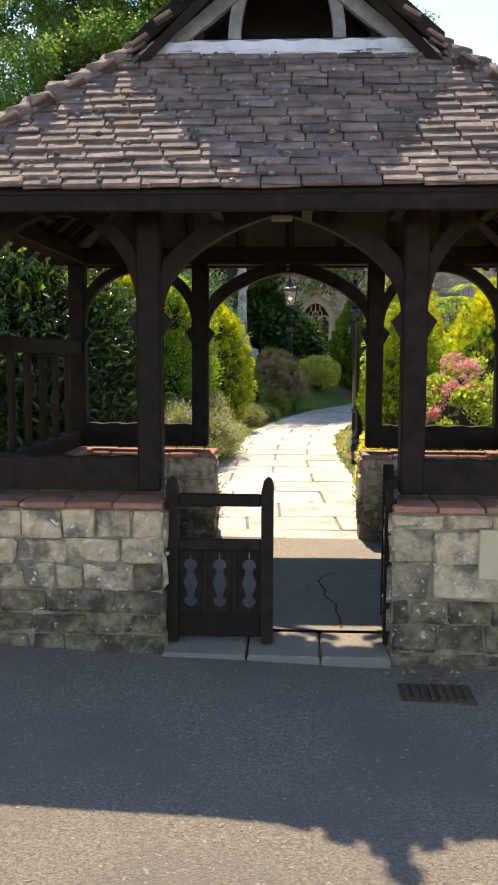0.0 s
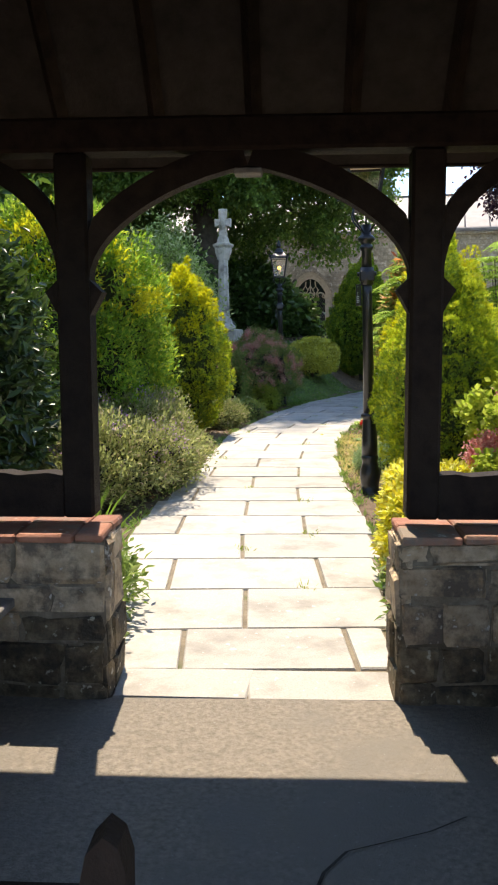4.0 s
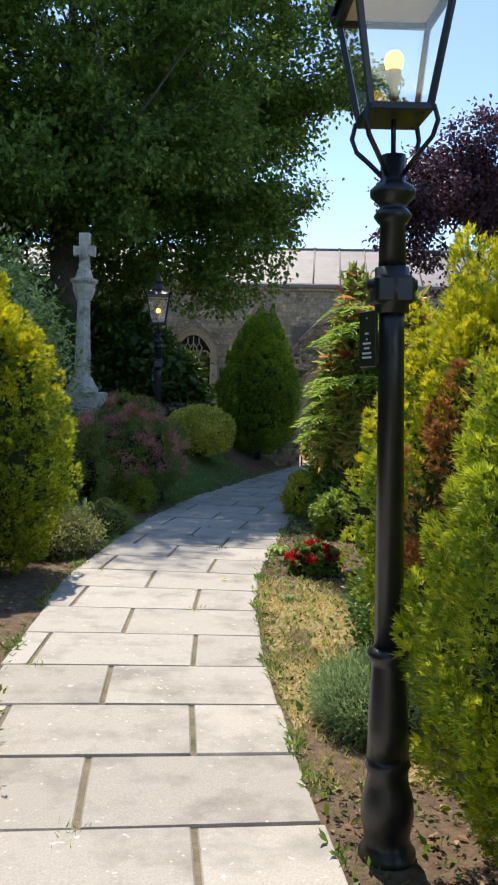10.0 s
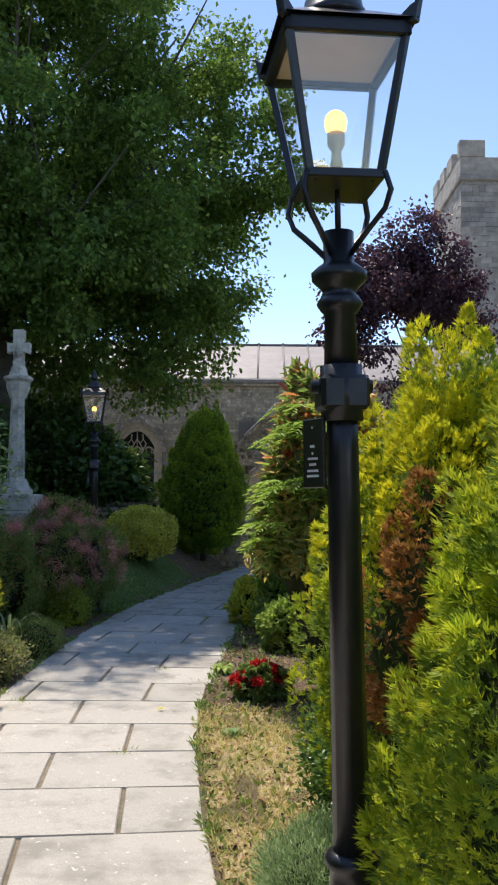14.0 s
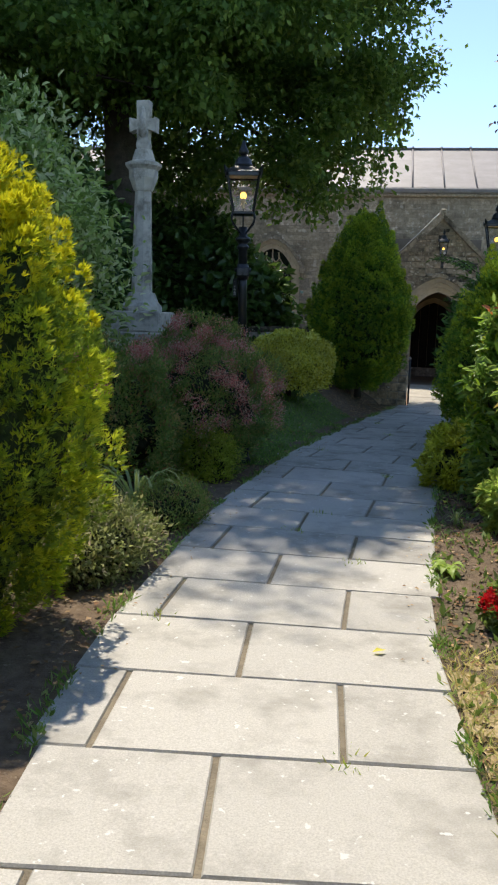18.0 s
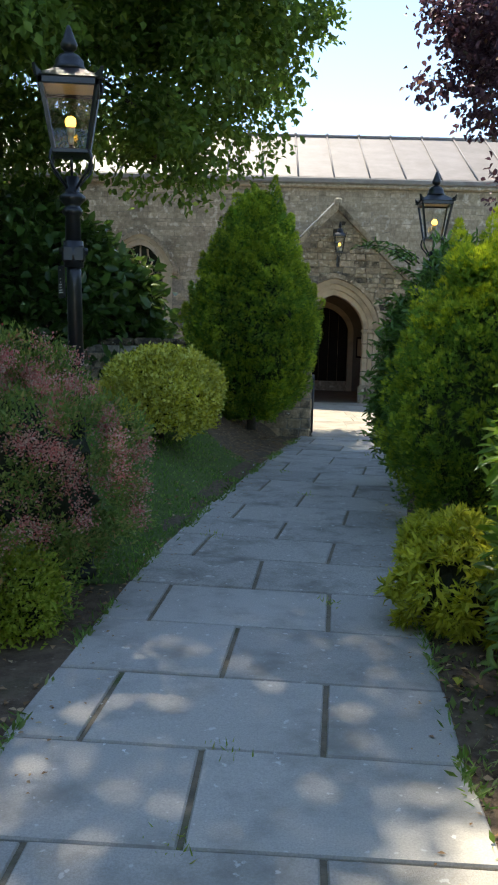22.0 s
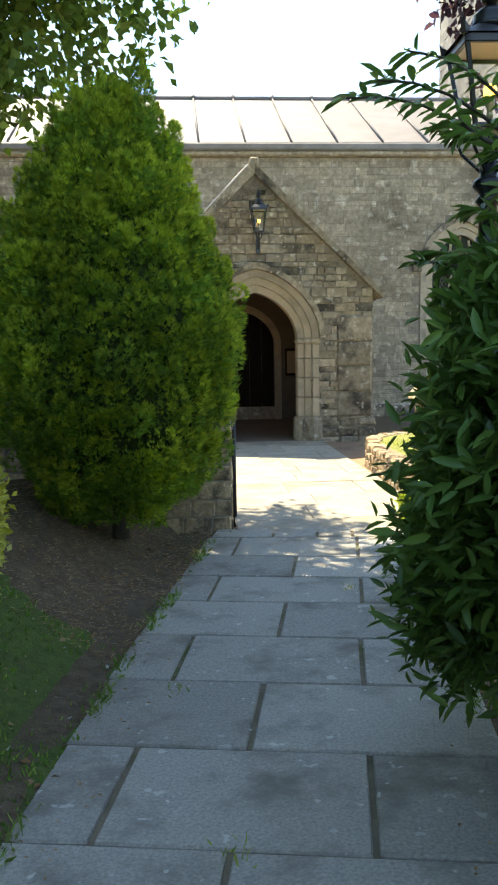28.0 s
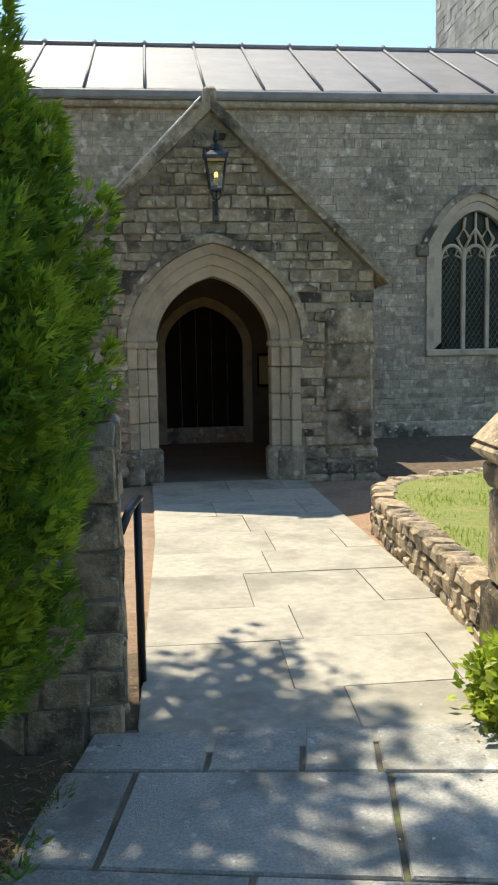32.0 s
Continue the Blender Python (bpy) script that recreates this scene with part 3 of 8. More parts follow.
def core_mesh(radii, taper, lump, lump_k, seed, shrink=0.8):
    bm = bmesh.new()
    bmesh.ops.create_icosphere(bm, subdivisions=4, radius=1)
    co = np.array([v.co for v in bm.verts])
    D = unit(co)
    P = D * np.array(radii) * (lumps(D, lump_k, lump, seed) * shrink)[:, None]
    if taper:
        h = np.clip(P[:, 2] / radii[2], -1, 1)
        P[:, :2] *= (1 - taper * np.clip((h + 0.35) / 1.35, 0, 1))[:, None]
    P += rng.normal(size=P.shape) * 0.015
    me = Mesh().add([tuple(p) for p in P], [tuple(v.index for v in f.verts) for f in bm.faces])
    bm.free()
    return me


def shrub(name, label, category, at, radii, material, n, size, width=0.5, per=14, puff=0.09, taper=0.0, lump=0.12, lump_k=4.0, seed=1,
          up=0.35, loose=0.7, plume=0.0, core=0.8, core_mat=None, extra=(), low=-0.6, group="", tip=None, depth=0.12, puffs=0, puff_r=0.1):
    """A bush or conifer: a dark solid core that blocks light, and a skin of leaf tufts. plume > 0 makes upward sprays;
    extra: (name, material, share, min height, label).
    """
    t = thing(name, label, category, group, pose(*at))
    h0 = radii[2]
    lift = np.array([0, 0, h0 * 0.92])
    cm = core_mesh(radii, taper, lump, lump_k, seed, core)
    cm.v = [(x, y, max(z if not plume else max(z, -0.72 * h0), -lift[2] - 0.03) + lift[2]) for x, y, z in cm.v]
    part("twig_core", cm, core_mat or (CORE_SHADE_GREEN if plume else CORE_SHADE), t)
    st = Mesh().tube([(0, 0, -0.1), (0.02, 0.01, h0 * 0.9)], 0.04 + 0.01 * h0, 0.03)
    part("stem", st, BARK, t)
    C, O = crown_points(n, radii, taper, low, lump, lump_k, seed, depth)
    if puffs:
        # rounded tufts side by side, with dark gaps between them
        K, KO = crown_points(puffs, radii, taper, max(low, -0.9), lump, lump_k, seed, depth, True)
        pick = rng.integers(0, len(K), n)
        pid = pick
        d = unit(rng.normal(size=(n, 3)) + KO[pick] * 1.1)
        size_k = puff_r * (0.5 + 0.9 * rng.random(len(K)))
        C = K[pick] + d * (size_k[pick] * (0.75 + 0.3 * rng.random(n)))[:, None]
        O = unit(d + KO[pick] * 0.4)
    C = C + lift
    ok = C[:, 2] > 0.02
    if plume:
        ok &= (O[:, 1] < 0.4) | (rng.random(len(C)) < 0.45)
    C, O = C[ok], O[ok]
    dice = rng.random(len(C))
    if puffs:
        dice = rng.random(puffs)[pid[ok]]
    share = [(None, material, 1.0, -9, "")] + list(extra)
    taken = np.zeros(len(C), bool)
    sets = []
    for nm, mt, frac, zmin, lb in share[1:]:
        pick = (~taken) & (C[:, 2] > zmin * 2 * h0) & ((dice < frac) if puffs else (rng.random(len(C)) < frac))
        taken |= pick
        sets.append((nm, mt, pick, lb))
    sets.insert(0, ("foliage", material, ~taken, ""))
    for nm, mt, pick, lb in sets:
        c, o = C[pick], O[pick]
        if not len(c):
            continue
        bloom = "flower" in nm and size > 0.03
        i = np.repeat(np.arange(len(c)), per * 3 if bloom else per)
        m = len(i)
        if plume:
            ax = unit(o * 0.85 + np.array([0, 0, 0.7]) + rng.normal(size=o.shape) * 0.3)[i]
            t01 = rng.random(m)[:, None]
            ln = plume * (0.7 + 0.6 * rng.random(len(c)))[i][:, None]
            side = unit(rng.normal(size=(m, 3)))
            side = unit(side - ax * (side * ax).sum(1, keepdims=True))
            P = c[i] - ax * ln * 0.45 + ax * ln * t01 + side * puff * (1 - t01 * 0.75) * rng.random(m)[:, None]
            D = unit(ax + side * 0.65 + rng.normal(size=(m, 3)) * 0.15)
            N = unit(side + o[i] * 0.5 + rng.normal(size=(m, 3)) * 0.3)
        else:
            P = c[i] + rng.normal(size=(m, 3)) * puff
            D = unit(o[i] * 0.8 + rng.normal(size=(m, 3)) * loose + np.array([0, 0, up]))
            N = unit(o[i] * 0.5 + np.array([0, 0, 0.7]) + rng.normal(size=(m, 3)) * 0.5)
        keep = P[:, 2] > 0.01
        if plume and tip:
            end = keep & (t01[:, 0] > 0.55)
            keep &= ~end
            leaves("shoot_tip", P[end], D[end], N[end], size, width, tip, t)
        leaves(nm, P[keep], D[keep], N[keep], size * 0.45 if bloom else size, 0.7 if bloom else width, mt, t, lb)
    return t


def sprigs(name, P, D, N, length, width, material, parent, label="", fingers=5, fan=0.55):
    """Flat conifer sprays: each a small tuft of slender shoots that share one root."""
    n = len(P)
    S = unit(np.cross(D, N))
    N = unit(np.cross(S, D))
    L = (length * (0.7 + 0.6 * rng.random(n)))[:, None]
    k = 1 + 2 * fingers
    V = np.empty((n, k, 3), np.float32)
    V[:, 0] = P
    for j in range(fingers):
        f = (j - (fingers - 1) / 2) / ((fingers - 1) / 2)
        a = fan * f + rng.normal(size=(n, 1)) * 0.12
        d = unit(np.cos(a) * D + np.sin(a) * S + N * (rng.normal(size=(n, 1)) * 0.2))
        l = L * (1 - 0.32 * abs(f) + 0.12 * rng.normal(size=(n, 1)))
        V[:, 1 + 2 * j], V[:, 2 + 2 * j] = P + d * l * 0.5 + np.cross(N, d) * width, P + d * l
    me = bpy.data.meshes.new(name)
    me.vertices.add(k * n)
    me.vertices.foreach_set("co", V.reshape(-1))
    tri = np.array([v for j in range(fingers) for v in (0, 2 + 2 * j, 1 + 2 * j)])
    me.loops.add(3 * fingers * n)
    me.loops.foreach_set("vertex_index", ((np.arange(n) * k)[:, None] + tri).reshape(-1).astype(np.int32))
    me.polygons.add(fingers * n)
    me.polygons.foreach_set("loop_start", (np.arange(fingers * n) * 3).astype(np.int32))
    me.polygons.foreach_set("loop_total", np.full(fingers * n, 3, np.int32))
    me.update(calc_edges=True)
    me.materials.append(material)
    ob = new(name, me)
    ob.parent = parent
    if label:
        ob["label"] = label
    return ob


def conifer(name, label, at, radii, taper, n, lobe, base, tip, top=None, top_from=0.7, per=62, sprig=0.062, width=0.011, lump=0.08, seed=1,
            low=-0.85, depth=0.2, core=0.74, rise=0.95, leaders=6, lean=0.0, glow=0.66, rust=None):
    """A clipped cypress: many flame-shaped plumes that overlap upwards, each clothed in flat sprays, with dark gaps between."""
    t = thing(name, label, "conifer", "", pose(*at))
    r = np.random.default_rng(seed)
    h0 = radii[2]
    lift = np.array([0, 0, h0 * 0.92])
    cm = core_mesh(radii, taper, lump, 7.0, seed, core)
    foot = lambda z: 1 - 0.34 * np.clip((-0.1 - z / h0) / 0.9, 0, 1)
    cm.v = [(x * foot(z), y * foot(z), max(z, -0.86 * h0) + lift[2]) for x, y, z in cm.v]
    # solid core blocks light and paints the dark gaps between plumes
    part("twig_core", cm, CORE_SHADE_GREEN, t)
    part("stem", Mesh().tube([(0, 0, -0.1), (0.02, 0.01, h0 * 0.9)], 0.05 + 0.01 * h0, 0.03), BARK, t)
    K, O = crown_points(n, radii, taper, low, lump, 7.0, seed, depth, True)
    K[:, :2] *= foot(K[:, 2])[:, None]
    K = K + lift
    R = lobe * (0.65 + 0.75 * r.random(len(K)))
    Ln = R * (2.3 + 0.9 * r.random(len(K)))
    A = unit(O * np.array([0.75, 0.75, 0.45]) + np.array([0, 0, rise]) + r.normal(size=O.shape) * 0.16)
    # leading shoots at the top
    if leaders:
        a = np.arange(leaders) * 2.4
        q = (np.arange(leaders) > 0)[:, None]
        K2 = np.stack([np.cos(a), np.sin(a), np.zeros(leaders)], 1) * q * np.array([radii[0], radii[1], 0]) * 0.26
        K2[:, 0] += lean
        K2[:, 2] = h0 * (1.92 - 0.05 * np.arange(leaders))
        A2 = unit(np.stack([np.cos(a) * 0.16, np.sin(a) * 0.16, np.ones(leaders)], 1))
        K, A = np.concatenate([K, K2]), np.concatenate([A, A2])
        O = np.concatenate([O, A2])
        R = np.concatenate([R, lobe * 0.75 * np.ones(leaders)])
        Ln = np.concatenate([Ln, lobe * (5.6 - 0.4 * np.arange(leaders))])
    i = np.repeat(np.arange(len(K)), np.where(np.arange(len(K)) < len(K) - leaders, per, per * 2))
    m = len(i)
    f = r.random(m) ** 0.85
    side = unit(r.normal(size=(m, 3)))
    side = unit(side - A[i] * (side * A[i]).sum(1, keepdims=True))
    body = np.sin(np.pi * np.clip(0.16 + 0.84 * f, 0, 1)) ** 0.75
    P = K[i] + A[i] * ((f - 0.42) * Ln[i])[:, None] + side * (R[i] * body * (0.72 + 0.36 * r.random(m)))[:, None]
    D = unit(A[i] * 0.8 + side * (0.75 - 0.45 * f)[:, None] + r.normal(size=(m, 3)) * 0.2)
    N = unit(side * 0.7 + r.normal(size=(m, 3)) * 0.6)
    ok = (P[:, 2] > 0.03) & ((side * O[i]).sum(1) > -0.55) & ((O[i][:, 1] < 0.45) | (r.random(m) < 0.35))
    tone = f + 0.16 * r.normal(size=m) + 0.22 * r.normal(size=len(K))[i]
    high = (P[:, 2] / (2 * h0) + 0.1 * r.normal(size=len(K))[i] > top_from) & (tone > 0.3) if top is not None else np.zeros(m, bool)
    # plume ends take the tip colour: paler sprays plus painted top light
    bright = (tone > glow) & ~high
    dead = np.zeros(m, bool)
    if rust is not None:
        (rx, ry, rz), (sx, sy, sz), mat = rust
        dead = ((((K - np.array([rx, ry, rz])) / np.array([sx, sy, sz])) ** 2).sum(1) < 1)[i]
        sprigs("dead_spray", P[ok & dead], D[ok & dead], N[ok & dead], sprig, width * 1.2, mat, t, "rust-coloured dead sprays")
    ok &= ~dead
    for nm, pick, mt in (("foliage", ok & ~bright & ~high, base), ("shoot_tip", ok & bright, tip), ("golden_spray", ok & high, top)):
        if pick.any():
            sprigs(nm, P[pick], D[pick], N[pick], sprig, width, mt, t)
    return t

def blades(name, P, length, width, material, lean=0.5, label="", parent=None):
    """Grass-like blades standing at the points P."""
    n = len(P)
    D = unit(np.concatenate([rng.normal(size=(n, 2)) * lean, np.ones((n, 1))], 1))
    N = unit(rng.normal(size=(n, 3)) + np.array([0, 0, 0.2]))
    return leaves(name, P, D, N, length, width, material, parent, label, 0.1, 0.45)

# ---- ground, road, path ----
def sheet(xs, ys, zf):
    m = Mesh()
    nx = len(xs)
    m.v = [(x, y, zf(x, y)) for y in ys for x in xs]
    m.f = [(j * nx + i, j * nx + i + 1, (j + 1) * nx + i + 1, (j + 1) * nx + i) for j in range(len(ys) - 1) for i in range(nx - 1)]
    return m


def bumps(x, y):
    return 0.02 * math.sin(3.1 * x + 1.7 * y) * math.sin(2.3 * y - 0.7 * x) + 0.012 * math.sin(9 * x + 2 * y) * math.sin(7 * y)


# the line of the middle joints, and the path's two edges measured from it
MID_Y = [6.8, 7.65, 8.25, 9.5, 11.9, 13.1, 14.4, 15.72, 16.98, 18.18, 19.1, 20.7, 22.5, 24.9, 26.5, 27.6]
MID_X = [-0.10, -0.17, -0.20, -0.28, -0.33, -0.32, -0.25, -0.125, 0.084, 0.338, 0.58, 0.997, 1.62, 2.50, 3.10, 3.50]
LEFT_Y, LEFT_O = [7.0, 8.25, 9.5, 10.7, 12.0, 13.5, 15.0, 17.0, 19.0, 21.0, 27.6], [-0.62, -0.70, -0.84, -0.76, -0.60, -0.60, -0.68, -0.70, -0.76, -0.74, -0.72]
RIGHT_Y, RIGHT_O = [7.0, 8.25, 9.5, 12.0, 15.0, 17.0, 20.0, 24.0, 27.6], [0.66, 0.80, 0.93, 0.90, 0.88, 0.98, 0.95, 0.95, 1.0]


def mid_x(y):
    return float(np.interp(y, MID_Y, MID_X))


def edge_x(y, side):
    o = np.interp(y, LEFT_Y, LEFT_O) if side < 0 else np.interp(y, RIGHT_Y, RIGHT_O)
    return mid_x(y) + float(o)


def ramp01(v):
    v = max(0.0, min(1.0, v))
    return v * v * (3 - 2 * v)


def bank(x, y):
    """The lawn's rise on the left of the path, towards the churchyard wall."""
    if y < 20.6 or y > 29:
        return 0.0
    e = edge_x(min(y, 27.5), -1)
    return 0.5 * ramp01((y - 20.8) / 2.0) * ramp01((e - 0.12 - x) / 1.15) * ramp01((29 - y) / 0.8)


def ground_z(x, y):
    if y < 4.44:
        return -0.5
    under = edge_x(y, -1) - 0.02 < x < edge_x(y, 1) + 0.02 if 6.9 < y < 27.6 else (abs(x) < 2.2 if y < 6.9 else False)
    near = max(0.0, 1 - abs(x) / 60)
    if y > 27.1 and 2.4 < x < 6.6:
        return gz(y) - 0.14
    return bank(x, y) + gz(y) - (0.075 if under else 0.015) + (0 if under else bumps(x, y) * near)


xs = sorted(set([-400, -150, -60, -30, -16] + [round(-10 + 0.25 * i, 3) for i in range(81)] + [16, 30, 60, 150, 400]))
ys = sorted(set([-400, -150, -60, -25, -10, 0, 3, 4.43, 4.45] + [round(4.7 + 0.25 * i, 3) for i in range(120)] + [40, 48, 60, 90, 150, 400]))
ground = tagged(part("ground", sheet(xs, ys, ground_z), SOIL), "dark bed soil with leaf litter round the path", "ground", kind="structure")


def road_z(x, y):
    return -0.10 - 0.03 * max(-2, min(2, x)) - 0.01 * max(0, 3 - y) * 0.3 + 0.004 * math.sin(5 * x) * math.sin(4 * y)


road = tagged(part("road", sheet([-200, -40, -10] + [round(-4 + 0.25 * i, 3) for i in range(33)] + [10, 40, 200], [-40, -15, -8] + [round(-4 + 0.3 * i, 3) for i in range(28)] + [4.44], road_z), ASPHALT), "grey asphalt road in front of the lychgate", "road", kind="structure")
tarmac = tagged(part("floor", sheet([round(-2.0 + 0.2 * i, 2) for i in range(20)], [round(4.74 + 0.2115 * i, 4) for i in range(11)], lambda x, y: gz(y) + 0.003 * math.sin(4 * x + y)), PORCH_FLOOR), "worn cracked tarmac floor of the lychgate", "floor", kind="structure")
# the crack in the tarmac
crack = Mesh()
cr = [(0.62, 6.05), (0.5, 5.97), (0.36, 5.91), (0.24, 5.86), (0.17, 5.76), (0.14, 5.66), (0.16, 5.55), (0.18, 5.46), (0.17, 5.36), (0.2, 5.26), (0.24, 5.16), (0.23, 5.05), (0.25, 4.93), (0.25, 4.78)]
for (xa, ya), (xb, yb) in zip(cr, cr[1:]):
    crack.add([(xa - 0.006, ya, gz(ya) + 0.007), (xb - 0.006, yb, gz(yb) + 0.007), (xb + 0.005, yb, gz(yb) + 0.007), (xa + 0.005, ya, gz(ya) + 0.007)], [(0, 1, 2, 3)])
part("crack", crack, CRACK, tarmac)

# paving: bed of mortar and moss, with slabs laid in rows of two and three
pave = tagged(new("pavement"), "pale concrete slabs with mossy joints", "path", kind="structure")
bed = Mesh()
ry = [6.86 + 0.2 * i for i in range(104)]
bed.v = [p for y in ry for p in ((edge_x(y, -1) + 0.02, y, gz(y) - 0.013), (edge_x(y, 1) - 0.02, y, gz(y) - 0.013))]
bed.f = [(2 * i, 2 * i + 1, 2 * i + 3, 2 * i + 2) for i in range(len(ry) - 1)]
part("joint_bed", bed, JOINT, pave)
for side, nm in ((-1, "path_edge_left"), (1, "path_edge_right")):
    es = Mesh()
    ey = [7.2 + 0.15 * i for i in range(135)]
    for y in ey:
        wob = 0.02 * math.sin(7 * y + side) + 0.015 * math.sin(17 * y)
        es.v += [(edge_x(y, side) - side * 0.12, y, gz(y) - 0.03), (edge_x(y, side) + side * (0.02 + wob), y, gz(y) - 0.008), (edge_x(y, side) + side * 0.3, y, gz(y) - 0.012 + bank(edge_x(y, side) + side * 0.3, y))]
    es.f = [q for i in range(len(ey) - 1) for q in ((3 * i, 3 * i + 1, 3 * i + 4, 3 * i + 3), (3 * i + 1, 3 * i + 2, 3 * i + 5, 3 * i + 4))]
    tagged(part(nm, es, SOIL), "crumbly soil edge of the path", "ground", kind="structure")
rr = random.Random(4)


def slab(corners, parent, material, thick=0.05, drop=0.0, e=0.008):
    m = Mesh()
    c = sum((Vector(p) for p in corners), Vector()) / 4
    zt = [p[2] + rr.uniform(-0.003, 0.003) - drop for p in corners]
    top = []
    for p, z in zip(corners, zt):
        d = (c - Vector(p))
        d.z = 0
        top.append(Vector((p[0], p[1], z)) + d.normalized() * e)
    low = [Vector((p[0], p[1], z - e)) for p, z in zip(corners, zt)]
    bot = [Vector((p[0], p[1], z - thick)) for p, z in zip(corners, zt)]
    vs = [v - c for v in top + low + bot]
    fs = [(0, 1, 2, 3)] + [(i, 4 + i, 4 + (i + 1) % 4, (i + 1) % 4) for i in range(4)] + [(4 + i, 8 + i, 8 + (i + 1) % 4, 4 + (i + 1) % 4) for i in range(4)] + [(11, 10, 9, 8)]
    m.add(vs, fs)
    return part("slab", m, material, parent, pos=Matrix.Translation(c))


def heading(y):
    s = (mid_x(y + 0.9) - mid_x(y - 0.9)) / 1.8
    return math.atan(s)


def across(y, o):
    a = heading(y)
    x, yy = mid_x(y) + o * math.cos(a), y - o * math.sin(a)
    return x, yy, gz(yy)


ENDS = [7.64, 8.25, 9.516, 10.72, 11.93, 13.12, 14.42, 15.72, 16.98, 18.18, 19.43, 20.66, 21.78, 22.92, 24.15, 25.31, 26.37, 27.53]
rows = [7.15, 7.64, 8.25]
for ya, yb in zip(ENDS[1:], ENDS[2:]):
    rows += [(ya + yb) / 2, yb]
rows[-1] = 27.29
for k, (ya, yb) in enumerate(zip(rows, rows[1:])):
    ym = (ya + yb) / 2
    lo, ro = float(np.interp(ym, LEFT_Y, LEFT_O)), float(np.interp(ym, RIGHT_Y, RIGHT_O))
    lo += rr.uniform(-0.015, 0.015)
    ro += rr.uniform(-0.015, 0.015)
    jt = [lo, 0.0, ro] if k % 2 == 1 else [lo, -0.46 + rr.uniform(-0.02, 0.02), 0.45 + rr.uniform(-0.02, 0.02), ro]
    if k == 0:
        jt = [lo, -0.28, 0.5, ro]
    if yb == rows[-1]:
        jt = [lo, -0.2, 0.15, 0.42, ro]
    jt = [o + (rr.uniform(-0.012, 0.012) if 0 < i < len(jt) - 1 else 0) for i, o in enumerate(jt)]
    g, gj = 0.007, 0.011
    for oa, ob_ in zip(jt, jt[1:]):
        if ob_ - oa < 0.08:
            continue
        # far rows take the worn mix, with shade painted into its stains
        slab([across(ya + g, oa + gj), across(ya + g, ob_ - gj), across(yb - g, ob_ - gj), across(yb - g, oa + gj)], pave, SLAB if ym < 19.6 + 0.9 * rr.random() else SLAB_WORN_SHADED)
# strip of stones at the back of the lychgate and the threshold at the road
for xa, xb in ((-0.66, -0.11), (-0.10, 0.5)):
    slab([(xa, 6.86, gz(6.87)), (xb, 6.86, gz(6.87)), (xb + 0.02, 7.14, gz(7.14)), (xa - 0.02, 7.14, gz(7.14))], pave, SLAB)
for xa, xb in ((-0.71, -0.27), (-0.26, 0.12), (0.13, 0.49)):
    slab([(xa, 4.41, -0.06), (xb, 4.41, -0.06), (xb, 4.73, -0.03), (xa, 4.73, -0.03)], pave, PORCH_FLOOR, 0.12, 0.0, 0.014)

# flagstones in front of the church porch
apron = tagged(new("church_apron"), "smooth sunlit flagstones before the porch", "paving", kind="structure")
ab = Mesh()
AL, AR = ((27.2, 2.84), (28.6, 3.1), (31.0, 3.55), (33.9, 4.0)), ((27.2, 4.55), (28.6, 4.86), (31.0, 5.25), (33.9, 5.75))
for (ya, xa), (_, xb) in zip(AL, AR):
    ab.v += [(xa, ya + 0.02, gz(ya) - 0.02), (xb, ya - 0.2, gz(ya) - 0.02)]
ab.f = [(2 * i, 2 * i + 1, 2 * i + 3, 2 * i + 2) for i in range(3)]
part("joint_bed", ab, SLAB_OLD, apron)
ay = [27.2, 27.75, 28.4, 29.0, 29.75, 30.4, 31.1, 31.8, 32.5, 33.2, 33.9]
for k, (ya, yb) in enumerate(zip(ay, ay[1:])):
    la, lb = (float(np.interp(q, [p[0] for p in AL], [p[1] for p in AL])) for q in (ya, yb))
    ra, rb = (float(np.interp(q, [p[0] for p in AR], [p[1] for p in AR])) for q in (ya, yb))
    cuts = [0.0, 0.3 + 0.25 * rr.random(), 0.75 + 0.1 * rr.random(), 1.0] if k % 2 else [0.0, 0.45 + 0.2 * rr.random(), 1.0]
    for c0, c1 in zip(cuts, cuts[1:]):
        g = 0.0015
        def at(y, l, r, c):
            x = l + (r - l) * c
            yy = y - 0.165 * (x - l)
            return (x, yy, gz(yy) - 0.004)
        slab([at(ya + g, la, ra, c0 + g), at(ya + g, la, ra, c1 - g), at(yb - g, lb, rb, c1 - g), at(yb - g, lb, rb, c0 + g)], apron, SLAB_OLD, e=0.002)


